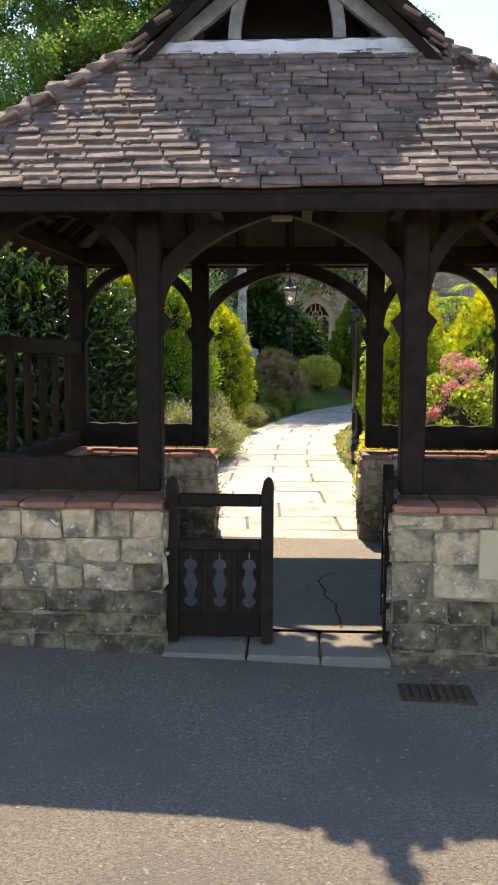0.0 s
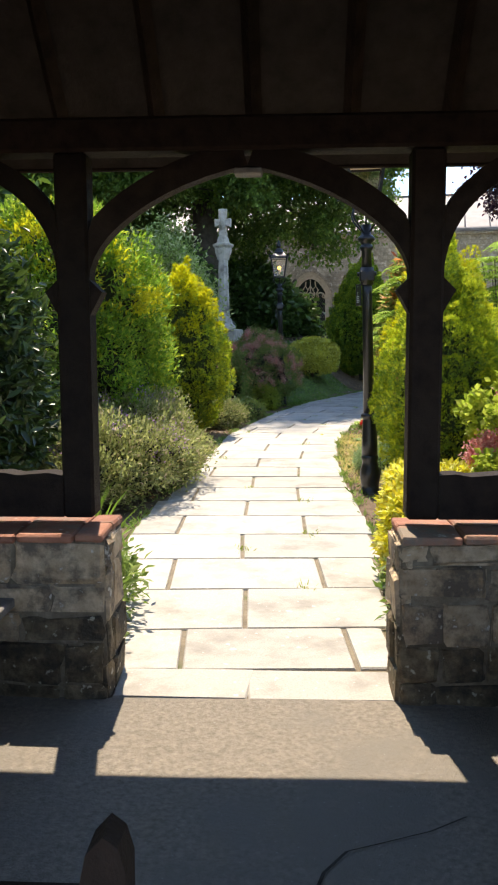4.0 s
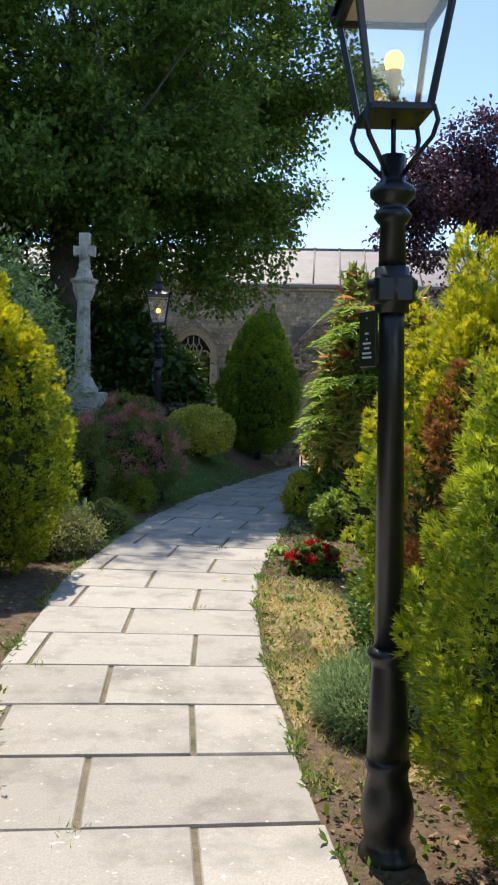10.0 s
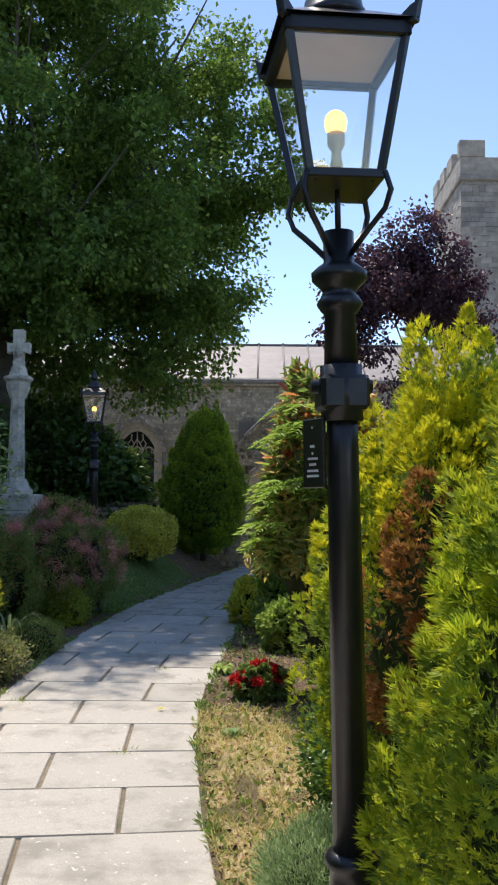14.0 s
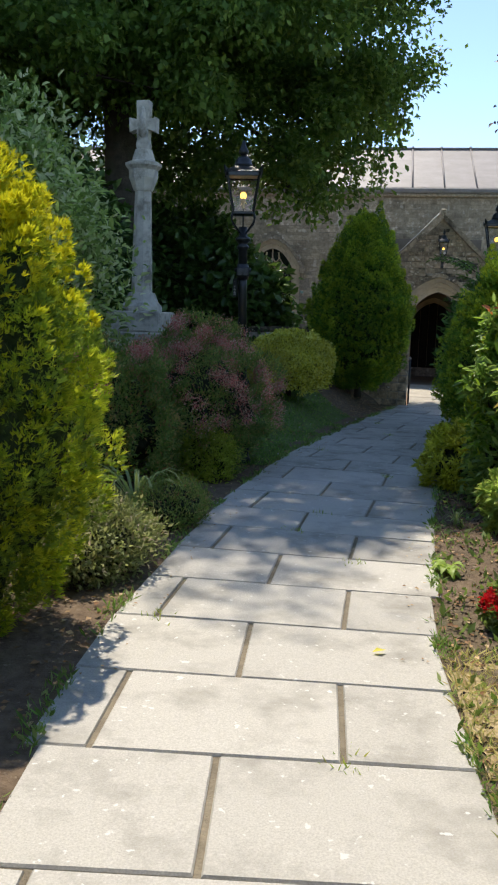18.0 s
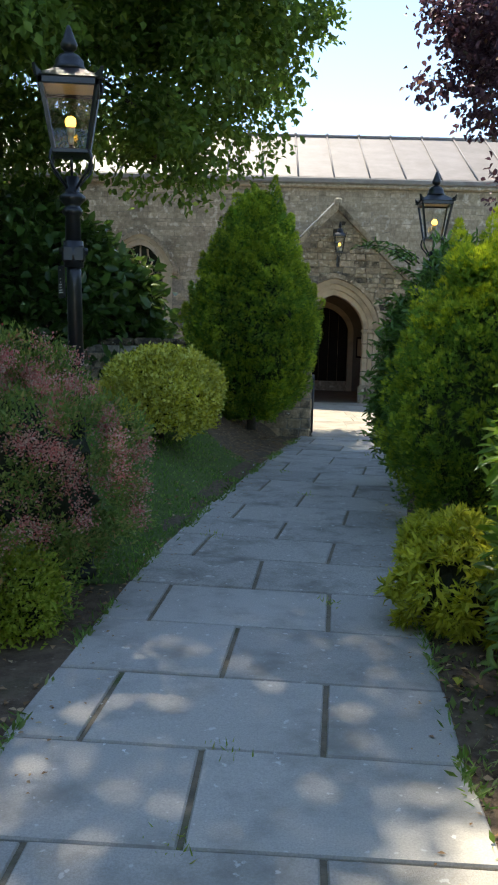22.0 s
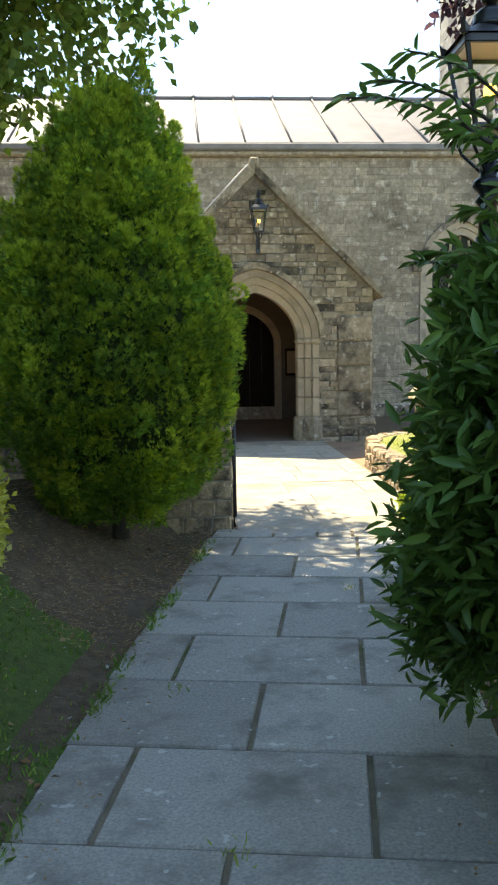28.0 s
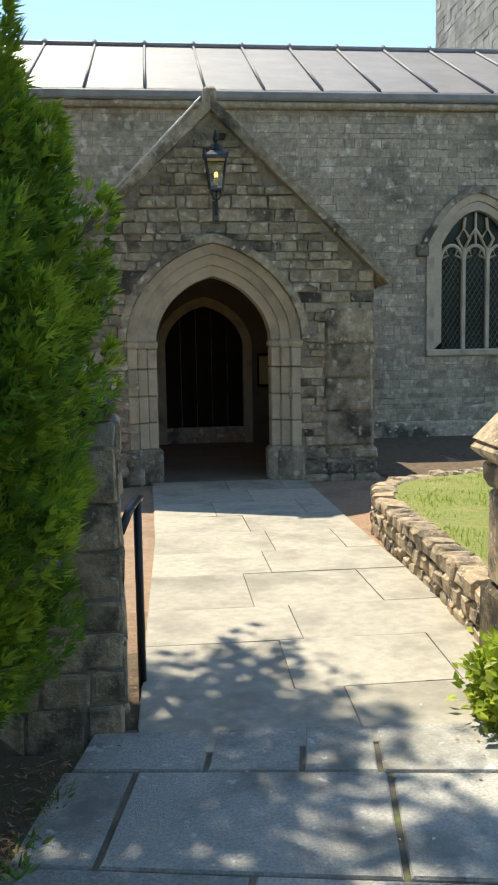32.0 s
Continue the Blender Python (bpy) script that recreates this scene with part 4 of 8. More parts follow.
# ---- stone walling ----
def rubble(parent, x0, x1, z0, z1, depth, face_m, material, heights=(0.11, 0.22), lengths=(0.16, 0.42), seed=1, limit=9999, joined=None, hole=None, low_mat=None, low_z=-9, jit=0.008, bevel=0.012):
    """Coursed stones on a wall face: x along it, z up, y = 0 the face, proud towards -y. Stones past the limit go into one joined mesh."""
    r = random.Random(seed)
    z = z0
    count = 0
    rest = Mesh()
    while z < z1 - 0.02:
        h = min(r.uniform(*heights), z1 - z)
        if z1 - z - h < heights[0] * 0.6:
            h = z1 - z
        x = x0 - r.uniform(0, lengths[0])
        while x < x1 - 0.01:
            l = r.uniform(*lengths)
            a, b = max(x, x0), min(x + l, x1)
            if x1 - b < lengths[0] * 0.5:
                b = x1
            x = b if b == x1 else x + l
            if b - a < 0.03 or (hole and hole(a, b, z, z + h)):
                continue
            out = r.uniform(0.004, 0.016)
            m = Mesh()
            cx, cz = (a + b) / 2, z + h / 2
            g = (0.006 if bevel > 0.008 else 0.0035) if bevel else 0.004
            m.box((a - cx + g, -out, z - cz + g), (b - cx - g, depth, z + h - cz - g), bevel, jit=jit, rnd=r)
            place = face_m @ Matrix.Translation((cx, 0, cz))
            if count < limit:
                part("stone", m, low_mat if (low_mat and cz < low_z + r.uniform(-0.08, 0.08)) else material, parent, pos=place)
                count += 1
            else:
                rest.add(m.v, m.f, m=place)
        z += h
    if rest.f and joined:
        tagged(part("stonework", rest, joined, parent), kind="stuff")


def low_wall(name, label, x0, x1, y0, y1, z0, ztop, seed, ends=("x1",), cope=0.03, limit=90):
    """A low rubble wall along x with red coping tiles on top."""
    w = thing(name, label, "wall")
    core = Mesh().box((x0 + 0.004, y0 + 0.004, z0), (x1 - 0.004, y1 - 0.004, ztop - 0.07))
    part("core", core, MORTAR_OLD, w)
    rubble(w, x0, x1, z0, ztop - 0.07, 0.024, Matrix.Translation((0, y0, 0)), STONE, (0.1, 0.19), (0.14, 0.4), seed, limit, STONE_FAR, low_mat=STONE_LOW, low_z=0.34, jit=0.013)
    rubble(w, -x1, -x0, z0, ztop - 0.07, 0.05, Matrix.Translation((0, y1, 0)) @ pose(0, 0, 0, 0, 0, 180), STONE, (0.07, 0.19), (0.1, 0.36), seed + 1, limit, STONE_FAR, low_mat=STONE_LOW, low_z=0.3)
    for e in ends:
        if e == "x1":
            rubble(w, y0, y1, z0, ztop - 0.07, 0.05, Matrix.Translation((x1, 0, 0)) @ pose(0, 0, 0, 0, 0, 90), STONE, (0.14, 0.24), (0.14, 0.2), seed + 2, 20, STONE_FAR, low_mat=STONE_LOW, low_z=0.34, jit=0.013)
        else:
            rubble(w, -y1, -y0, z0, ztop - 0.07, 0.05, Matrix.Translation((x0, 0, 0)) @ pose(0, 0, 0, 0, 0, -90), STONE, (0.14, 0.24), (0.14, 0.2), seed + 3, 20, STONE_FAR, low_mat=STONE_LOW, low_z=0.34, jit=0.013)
    r = random.Random(seed)
    x = x0
    while x < x1 - 0.02:
        l = min(r.uniform(0.22, 0.27), x1 - x)
        if x1 - x - l < 0.08:
            l = x1 - x
        for ya, yb, tl in ((y0 - cope, (y0 + y1) / 2 - 0.003, 1), ((y0 + y1) / 2 + 0.003, y1 + cope, -1)):
            dz = r.uniform(-0.004, 0.004)
            m = Mesh().box((-l / 2 + 0.003, ya - (ya + yb) / 2, -0.034), (l / 2 - 0.003, yb - (ya + yb) / 2, 0.0), 0.008, jit=0.002, rnd=r)
            m.v = [(p[0], p[1], p[2] + 0.03 * tl * (p[1]) + dz) for p in m.v]
            part("coping_tile", m, COPING, w, pos=Matrix.Translation((x + l / 2, (ya + yb) / 2, ztop - 0.032)))
        x += l
    return w


# ---- lychgate ----
GATE_X0, GATE_X1 = -0.71, 0.49
low_wall("wall_front_left", "mossy rubble stone wall with red coping tiles", -1.98, GATE_X0, 4.46, 4.82, -0.12, 0.77, 11)
low_wall("wall_front_right", "mossy rubble stone wall with red coping tiles", GATE_X1, 1.80, 4.46, 4.82, -0.16, 0.77, 21, ("x0",))
low_wall("wall_back_left", "rubble stone wall with red coping tiles", -1.98, -0.67, 6.84, 7.18, 0.0, 0.77, 31)
low_wall("wall_back_right", "rubble stone wall with red coping tiles", 0.50, 1.80, 6.84, 7.18, 0.0, 0.77, 41, ("x0",))
for nm, xa in (("wall_side_left", -1.98), ("wall_side_right", 1.48)):
    sw = tagged(new(nm), "rubble stone side wall of the lychgate", "wall", kind="structure")
    part("core", Mesh().box((xa + 0.02, 4.83, -0.02), (xa + 0.3, 6.83, 0.74)), MORTAR, sw)
    for x, a, s in ((xa + 0.32, 90, 1), (xa, -90, -1)):
        fm = Matrix.Translation((x, 0, 0)) @ pose(0, 0, 0, 0, 0, a)
        rubble(sw, 4.83 if s > 0 else -6.83, 6.83 if s > 0 else -4.83, -0.02, 0.74, 0.04, fm, STONE, (0.14, 0.24), (0.2, 0.45), 51 + s, 60, STONE_FAR)
    part("coping", Mesh().box((xa - 0.02, 4.83, 0.742), (xa + 0.34, 6.83, 0.775), 0.008), COPING, sw)

lych = thing("lychgate", "dark-stained oak lychgate with a tiled hipped roof", "lychgate")
POSTS_X = (-1.80, -0.80, 0.60, 1.62)
for y in (4.64, 7.01):
    for x in POSTS_X:
        part("post", Mesh().box((x - 0.065, y - 0.065, 0.775), (x + 0.065, y + 0.065, 2.23 + (0.035 if y < 5 else 0)), 0.012), TIMBER, lych)
    for xa, xb in ((-1.735, -0.865), (0.665, 1.555)):
        nseg = 14
        line = [xa + (xb - xa) * i / nseg for i in range(nseg + 1)]
        sill = Mesh().band([(q, 0.776) for q in line], [(q, 0.955 + 0.006 * math.sin(i * 2.1)) for i, q in enumerate(line)], y - 0.055, y + 0.055)
        part("sill_beam", sill, TIMBER, lych)
    dz = 0.035 if y < 5 else 0.0
    part("wall_plate", Mesh().box((-2.0, y - 0.075, 2.23 + dz), (1.82, y + 0.075, 2.36 + dz), 0.012), TIMBER, lych)
    # curved braces
    for xa, xb, z0 in ((-0.735, -0.10, 1.74), (0.535, -0.10, 1.74), (-0.865, -1.30, 1.74), (0.665, 1.11, 1.74), (-1.735, -1.30, 1.74), (1.555, 1.11, 1.74)):
        inner, outer = [], []
        short = abs(xb - xa) < 0.5
        for i in range(13):
            s = i / 12
            zt_ = 2.245 if y < 5 else 2.175
            if short:
                an = math.pi / 2 * s
                inner.append((xa + (xb - xa) * (1 - math.cos(an)), z0 + (zt_ - z0) * (0.92 * math.sin(an) + 0.08 * s)))
            else:
                an = math.pi / 2 * s
                inner.append((xa + (xb - xa) * (1 - math.cos(an)), z0 + (zt_ - z0) * (0.72 * math.sin(an) + 0.28 * (1 - math.cos(an)))))
        sg = 1 if xb > xa else -1
        for i, (px, pz) in enumerate(inner):
            j0, j1 = inner[max(0, i - 1)], inner[min(12, i + 1)]
            tx, tz = j1[0] - j0[0], j1[1] - j0[1]
            ln = math.hypot(tx, tz)
            w = 0.085 if short else 0.10
            outer.append((px - abs(tz) / ln * w * sg * 0.9, min(2.232 if y > 5 else 2.262, pz + abs(tx) / ln * w)))
        inner.insert(0, (xa + 0.05 * sg, z0 - 0.05))
        outer.insert(0, (xa, z0 - 0.14))
        outer = [((max(px, xa) if sg > 0 else min(px, xa)), pz) for px, pz in outer]
        part("brace", Mesh().band(inner, outer, y - 0.045, y + 0.045), TIMBER, lych)
for x in (-1.80, 1.62):
    part("side_plate", Mesh().box((x - 0.07, 4.72, 2.23), (x + 0.07, 6.93, 2.36), 0.012), TIMBER, lych)
    rail = part("side_rail", Mesh().box((x - 0.04, 4.705, 1.52), (x + 0.04, 6.945, 1.62), 0.01), TIMBER, lych)
    part("side_sill", Mesh().box((x - 0.05, 4.705, 0.776), (x + 0.05, 6.945, 0.9), 0.01), TIMBER, lych)
    for i in range(6):
        yy = 5.0 + 0.33 * i
        part("baluster", Mesh().box((x - 0.02, yy - 0.024, 0.9), (x + 0.02, yy + 0.024, 1.52), 0.006), TIMBER, rail)

# roof: hips at front and back, a small open gable at each end
CX, EX, EZ = -0.09, 1.86, 2.28
EY0, EY1, GY0, GY1, GZ, GX, RZ = 4.19, 7.47, 5.08, 6.58, 3.21, 0.80, 3.96


def roof_board(name, pts, thick=0.03):
    n = (Vector(pts[1]) - Vector(pts[0])).cross(Vector(pts[2]) - Vector(pts[0])).normalized() * thick
    k = len(pts)
    m = Mesh().add([tuple(p) for p in pts] + [tuple(Vector(p) - n) for p in pts], [tuple(range(k)), tuple(range(2 * k - 1, k - 1, -1))] + [(i, (i + 1) % k, k + (i + 1) % k, k + i) for i in range(k)])
    return part(name, m, BOARD, lych)


F0, F1, F2, F3 = (CX - EX, EY0, EZ), (CX + EX, EY0, EZ), (CX + GX, GY0, GZ), (CX - GX, GY0, GZ)
B0, B1, B2, B3 = (CX - EX, EY1, EZ), (CX + EX, EY1, EZ), (CX + GX, GY1, GZ), (CX - GX, GY1, GZ)
R0, R1 = (CX, GY0 - 0.08, RZ), (CX, GY1 + 0.08, RZ)
front_roof = roof_board("front_slope", [F0, F1, F2, F3])
roof_board("back_slope", [B1, B0, B3, B2])
lslope = roof_board("side_slope", [B0, F0, F3, B3])
rslope = roof_board("side_slope", [F1, B1, B2, F2])
G = [(CX + s * GX, y, GZ) for s in (-1, 1) for y in (GY0 - 0.08, GY1 + 0.08)]
roof_board("upper_slope", [G[1], G[0], R0, R1])
roof_board("upper_slope", [G[2], G[3], R1, R0])
part("ridge_tile", Mesh().tube([(CX, GY0 - 0.14, RZ + 0.03), (CX, GY1 + 0.14, RZ + 0.03)], 0.07, n=10), COPING, lych)
part("finial", Mesh().lathe([(0.03, 0), (0.02, 0.12), (0.06, 0.18), (0.065, 0.22), (0.05, 0.27), (0.015, 0.32)], 12, m=Matrix.Translation((CX, GY0 - 0.1, RZ + 0.08))), COPING, lych)
# rafters under the slopes
for i in range(9):
    f = i / 8
    for (a0, a1, b0, b1) in ((F0, F1, F3, F2), (B0, B1, B3, B2)):
        lo = Vector(a0).lerp(Vector(a1), 0.06 + 0.88 * f)
        hi = Vector((max(CX - GX, min(CX + GX, lo.x)), b0[1], GZ))
        hi = lo + (hi - lo) * (1.0 if abs(lo.x - CX) < GX else max(0.12, (EX - abs(lo.x - CX)) / (EX - GX)))
        if abs(lo.x - CX) > GX:
            hi.x = lo.x
        lo = lo + (hi - lo) * 0.09
        part("rafter", Mesh().tube([lo - Vector((0, 0, 0.055)), hi - Vector((0, 0, 0.07))], 0.036, n=4, smooth=False), TIMBER, lych)
for i in range(7):
    yy = 4.95 + 0.3 * i
    for sx in (-1, 1):
        part("rafter", Mesh().tube([(CX + sx * EX, yy, EZ - 0.07), (CX + sx * GX, yy, GZ - 0.08), (CX + sx * 0.08, yy, RZ - 0.14)], 0.036, n=4, smooth=False), TIMBER, lych)
part("collar_beam", Mesh().box((CX - 1.0, 5.75, 3.05), (CX + 1.0, 5.87, 3.17), 0.01), TIMBER, lych)
# eaves board
part("fascia", Mesh().box((CX - EX, EY0 - 0.005, EZ - 0.09), (CX + EX, EY0 + 0.025, EZ - 0.01), 0.006), TIMBER, lych)
part("fascia", Mesh().box((CX - EX, EY1 - 0.025, EZ - 0.03), (CX + EX, EY1 + 0.005, EZ + 0.025), 0.006), TIMBER, lych)
for yy, zz in ((4.64, 2.235), (7.01, 2.165)):
    part("boss", Mesh().box((-0.155, yy - 0.05, zz - 0.022), (-0.045, yy + 0.05, zz), 0.004), TIMBER_GREY, lych, "pale block under the arch apex")
for i in range(9):
    x = CX - EX + 0.2 + i * 0.445
    part("rafter_end", Mesh().box((x - 0.025, EY0 + 0.03, EZ - 0.085), (x + 0.025, 4.56, EZ - 0.04)), TIMBER, lych)
# front gable: flashing, bargeboards, arched struts, roundel
gab = part("gable_frame", Mesh().box((CX - GX + 0.1, GY0 - 0.02, GZ + 0.0), (CX + GX - 0.1, GY0 + 0.06, GZ + 0.07), 0.01), TIMBER_GREY, lych)
fx = [CX - GX - 0.08 + (2 * GX + 0.16) * i / 48 for i in range(49)]
fl = Mesh().band([(x, GZ - 0.05 + 0.004 * math.sin(x * 21)) for x in fx], [(x, GZ + 0.035 + 0.006 * math.sin(x * 29)) for x in fx], GY0 - 0.09, GY0 - 0.021)
part("flashing", fl, WHITE_LEAD, lych, "pale lead flashing under the gable")
for sx in (-1, 1):
    for off, mt, w, yy in ((0.0, TIMBER, 0.1, GY0 - 0.13), (-0.17, TIMBER_GREY, 0.09, GY0 - 0.04)):
        lo, hi = (CX + sx * (GX + 0.06 + off), GZ + 0.0), (CX, RZ - 0.03 + off * 1.0)
        part("bargeboard", Mesh().prism([(lo[0], lo[1] - w / 2), (hi[0], hi[1] - w / 2 - 0.02), (hi[0], hi[1] + w / 2), (lo[0], lo[1] + w / 2)], yy, yy + 0.05), mt, lych)
    pts_i, pts_o = [], []
    for i in range(9):
        s = i / 8
        pts_i.append((CX + sx * (0.26 - 0.16 * s ** 2.0), GZ + 0.07 + 0.5 * s))
        pts_o.append((CX + sx * (0.33 - 0.16 * s ** 2.0), GZ + 0.07 + 0.5 * s))
    part("curved_strut", Mesh().band(pts_i, pts_o, GY0 - 0.02, GY0 + 0.04), TIMBER_GREY, gab)
    part("strut", Mesh().box((CX + sx * 0.5 - 0.03, GY0 - 0.01, GZ + 0.07), (CX + sx * 0.5 + 0.03, GY0 + 0.05, GZ + 0.42)), TIMBER, gab)
part("roundel", Mesh().lathe([(0.12, 0), (0.12, 0.03), (0.1, 0.045)], 24, m=Matrix.Translation((CX + 0.0, GY0 - 0.03, GZ + 0.42)) @ pose(0, 0, 0, 90, 0, 0)), PLAQUE, gab, "round cream plaque")
part("gable_back", Mesh().prism([(CX - 0.74, GZ), (CX + 0.74, GZ), (CX, RZ - 0.1)], GY0 + 0.5, GY0 + 0.53), BOARD, lych)

# clay tiles
tr = random.Random(9)
tile_mesh = Mesh().box((-0.093, -0.006, -0.016), (0.093, 0.1, 0.008), 0.005)
tile_mesh.v = [(x, y, z - 0.19 * y + 0.02 * (1 - (x / 0.093) ** 2) * 0.4) for x, y, z in tile_mesh.v]
tile_data = [tile_mesh.data("tile")]
for k in range(3):
    j = Mesh()
    j.v = [(x + tr.uniform(-0.003, 0.003), y + tr.uniform(-0.006, 0.006), z + tr.uniform(-0.004, 0.006)) for x, y, z in tile_mesh.v]
    j.f = tile_mesh.f
    tile_data.append(j.data("tile"))
for d in tile_data:
    d.materials.append(TILE)
up = Vector((0, GY0 - EY0, GZ - EZ)).normalized()
basis = Matrix((Vector((1, 0, 0)), up, Vector((1, 0, 0)).cross(up))).transposed().to_4x4()
slope_len = math.hypot(GY0 - EY0, GZ - EZ)
NR = 18
for k in range(NR):
    s = k / NR * slope_len
    half = EX + 0.03 - (EX - GX) * s / slope_len
    x = -half + (0.095 if k % 2 else 0.0) + tr.uniform(-0.02, 0.02)
    while x < half:
        p = Vector((CX + x, EY0 - 0.03, EZ + 0.03)) + up * s
        sag = 0.006 * math.sin(x * 3 + k)
        mt = Matrix.Translation(p + Vector((0, 0, sag + tr.uniform(-0.004, 0.004)))) @ basis @ pose(0, 0, 0, tr.uniform(-1.2, 1.2), tr.uniform(-1, 1), tr.uniform(-1, 1))
        part("tile", tile_data[tr.randrange(4)], None, front_roof, pos=mt)
        x += 0.19
for k in range(110):
    s_ = slope_len * tr.random() ** 1.3 * 0.95
    h_ = EX - (EX - GX) * s_ / slope_len - 0.1
    q = tr.uniform(0.007, 0.017)
    m = Mesh().lathe([(q, 0), (q * 1.1, q * 0.4), (q * 0.8, q * 0.9), (q * 0.25, q * 1.15)], 7)
    m.v = [(x + tr.uniform(-1, 1) * q * 0.25, y + tr.uniform(-1, 1) * q * 0.25, z) for x, y, z in m.v]
    part("moss_clump", m, MOSS, front_roof, pos=Matrix.Translation(Vector((CX + tr.uniform(-h_, h_), EY0 - 0.03, EZ + 0.036)) + up * s_) @ basis)
# tiles of the side slopes, joined
for sx, sl in ((-1, lslope), (1, rslope)):
    m = Mesh()
    along = Vector((0, sx, 0))
    runs = []
    for (xa, za, xb, zb, nrow, y0a, y1a, y0b, y1b) in ((EX + 0.03, EZ, GX, GZ, 15, EY0, EY1, GY0, GY1), (GX + 0.05, GZ - 0.03, 0.0, RZ, 13, GY0 - 0.1, GY1 + 0.1, GY0 - 0.1, GY1 + 0.1)):
        upv = Vector((-sx * (xa - xb), 0, zb - za))
        bs = Matrix((along, upv.normalized(), along.cross(upv.normalized()))).transposed().to_4x4()
        for k in range(nrow):
            f = k / nrow
            runs.append((bs, Vector((CX + sx * xa, 0, za + 0.03)) + upv * f, y0a + (y0b - y0a) * f, y1a + (y1b - y1a) * f, k))
    for bs, base, ya, yb, k in runs:
        y = ya + (0.08 if k % 2 else 0)
        while y < yb:
            p = base + Vector((0, y, 0))
            mt = Matrix.Translation(p + Vector((0, 0, tr.uniform(-0.004, 0.006)))) @ bs @ pose(0, 0, 0, tr.uniform(-2, 2), tr.uniform(-1, 1), tr.uniform(-1.5, 1.5))
            m.add(tile_mesh.v, tile_mesh.f, m=mt)
            y += 0.165
    tagged(part("roof_tiles", m, TILE_FAR, sl), kind="stuff")
# hip tiles
for sx in (-1, 1):
    for i in range(12):
        p = Vector((CX + sx * EX, EY0, EZ + 0.04)).lerp(Vector((CX + sx * GX, GY0, GZ + 0.04)), i / 12)
        q = Vector((CX + sx * EX, EY0, EZ + 0.04)).lerp(Vector((CX + sx * GX, GY0, GZ + 0.04)), (i + 1.2) / 12)
        part("hip_tile", Mesh().tube([p + Vector((0, 0, 0.02)), q], 0.055, 0.045, 8), TILE, lych)

# benches inside
for x0, x1 in ((-1.64, -1.03), (1.05, 1.46)):
    b = thing("bench", "dark wooden bench on the lychgate side wall", "bench", "lychgate benches")
    for i in range(2):
        w = (x1 - x0 - 0.02) / 2
        part("plank", Mesh().box((x0 + i * (w + 0.02), 4.9, 0.44), (x0 + i * (w + 0.02) + w, 6.8, 0.48), 0.006), TIMBER_GREY, b)
    for yy in (5.1, 5.85, 6.6):
        part("leg", Mesh().box((x0 + 0.04, yy - 0.03, gz(yy)), (x1 - 0.06, yy + 0.03, 0.44), 0.006), TIMBER, b)


# gates
def gate(name, label, m):
    g = thing(name, label, "gate", "lychgate gates", m)
    W, Z0, ZM, ZT = 0.575, 0.04, 0.54, 0.785
    for x in (0.0, W - 0.065):
        top = [(x, Z0 - 0.03), (x + 0.065, Z0 - 0.03), (x + 0.065, 0.86), (x + 0.055, 0.895), (x + 0.035, 0.91), (x + 0.012, 0.885), (x, 0.83)]
        if x == 0.0:
            top = [(0.065 - px, pz) for px, pz in top][::-1]
        part("stile", Mesh().prism(top, -0.03, 0.03), TIMBER, g)
    for za, zb in ((ZT - 0.035, ZT + 0.03), (ZM - 0.03, ZM + 0.03), (Z0 + 0.0, Z0 + 0.12)):
        part("rail", Mesh().box((0.065, -0.022, za), (W - 0.065, 0.022, zb), 0.006), TIMBER, g)
    pw = (W - 0.13 - 2 * 0.03) / 3
    for i in range(3):
        xa = 0.065 + i * (pw + 0.03)
        if i:
            part("muntin", Mesh().box((xa - 0.03, -0.02, Z0 + 0.12), (xa, 0.02, ZM - 0.03), 0.005), TIMBER, g)
        xc = xa + pw / 2
        za, zb = Z0 + 0.12, ZM - 0.03
        zs = [za, za + 0.062]
        ws = [0.0, 0.0]
        c0, c1, rad = za + 0.07, zb - 0.085, 0.036
        prof = []
        for q in range(9):
            a = -math.pi / 2 + math.pi * q / 8
            prof.append((c0 + rad * math.sin(a), max(0.002, rad * math.cos(a)) if q < 7 else 0.018))
        mid = (c0 + c1) / 2
        prof += [(mid - 0.075, 0.018), (mid, 0.04), (mid + 0.075, 0.018)]
        for q in range(9):
            a = -math.pi / 2 + math.pi * q / 8
            prof.append((c1 + rad * math.sin(a), max(0.002, rad * math.cos(a)) if q > 1 else 0.018))
        prof = sorted(prof)
        zs = [za] + [p[0] for p in prof] + [zb]
        ws = [0.0005] + [p[1] for p in prof] + [0.0005]
        for sx in (-1, 1):
            inner = [(xc + sx * w, z) for z, w in zip(zs, ws)]
            outer = [(xc + sx * pw / 2, z) for z in zs]
            part("panel", Mesh().band(inner, outer, -0.008, 0.008), TIMBER, g)
    for z in (0.2, 0.8):
        part("hinge", Mesh().lathe([(0.014, z), (0.014, z + 0.05)], 8, m=Matrix.Translation((-0.008, -0.02, 0))), IRON, g)
    part("latch", Mesh().lathe([(0.012, 0), (0.012, 0.05)], 10, m=Matrix.Translation((0.01, -0.03, 0.5)) @ pose(0, 0, 0, 90, 0, 0)), IRON_BARE, g)
    return g


gate("gate", "closed dark oak gate leaf with pierced baluster panels", pose(-0.705, 4.56, -0.045))
gate("gate", "open dark oak gate leaf folded back against the wall", pose(0.485, 4.50, -0.03, 0, 0, 86))
notice = thing("wall_plaque", "blank buff plaque fixed to the front wall", "plaque")
part("plate", Mesh().box((0.93, 4.425, 0.36), (1.3, 4.452, 0.62), 0.006), PLAQUE, notice)
drain = thing("drain_cover", "rusty iron drain grating in the road by the wall", "drain")
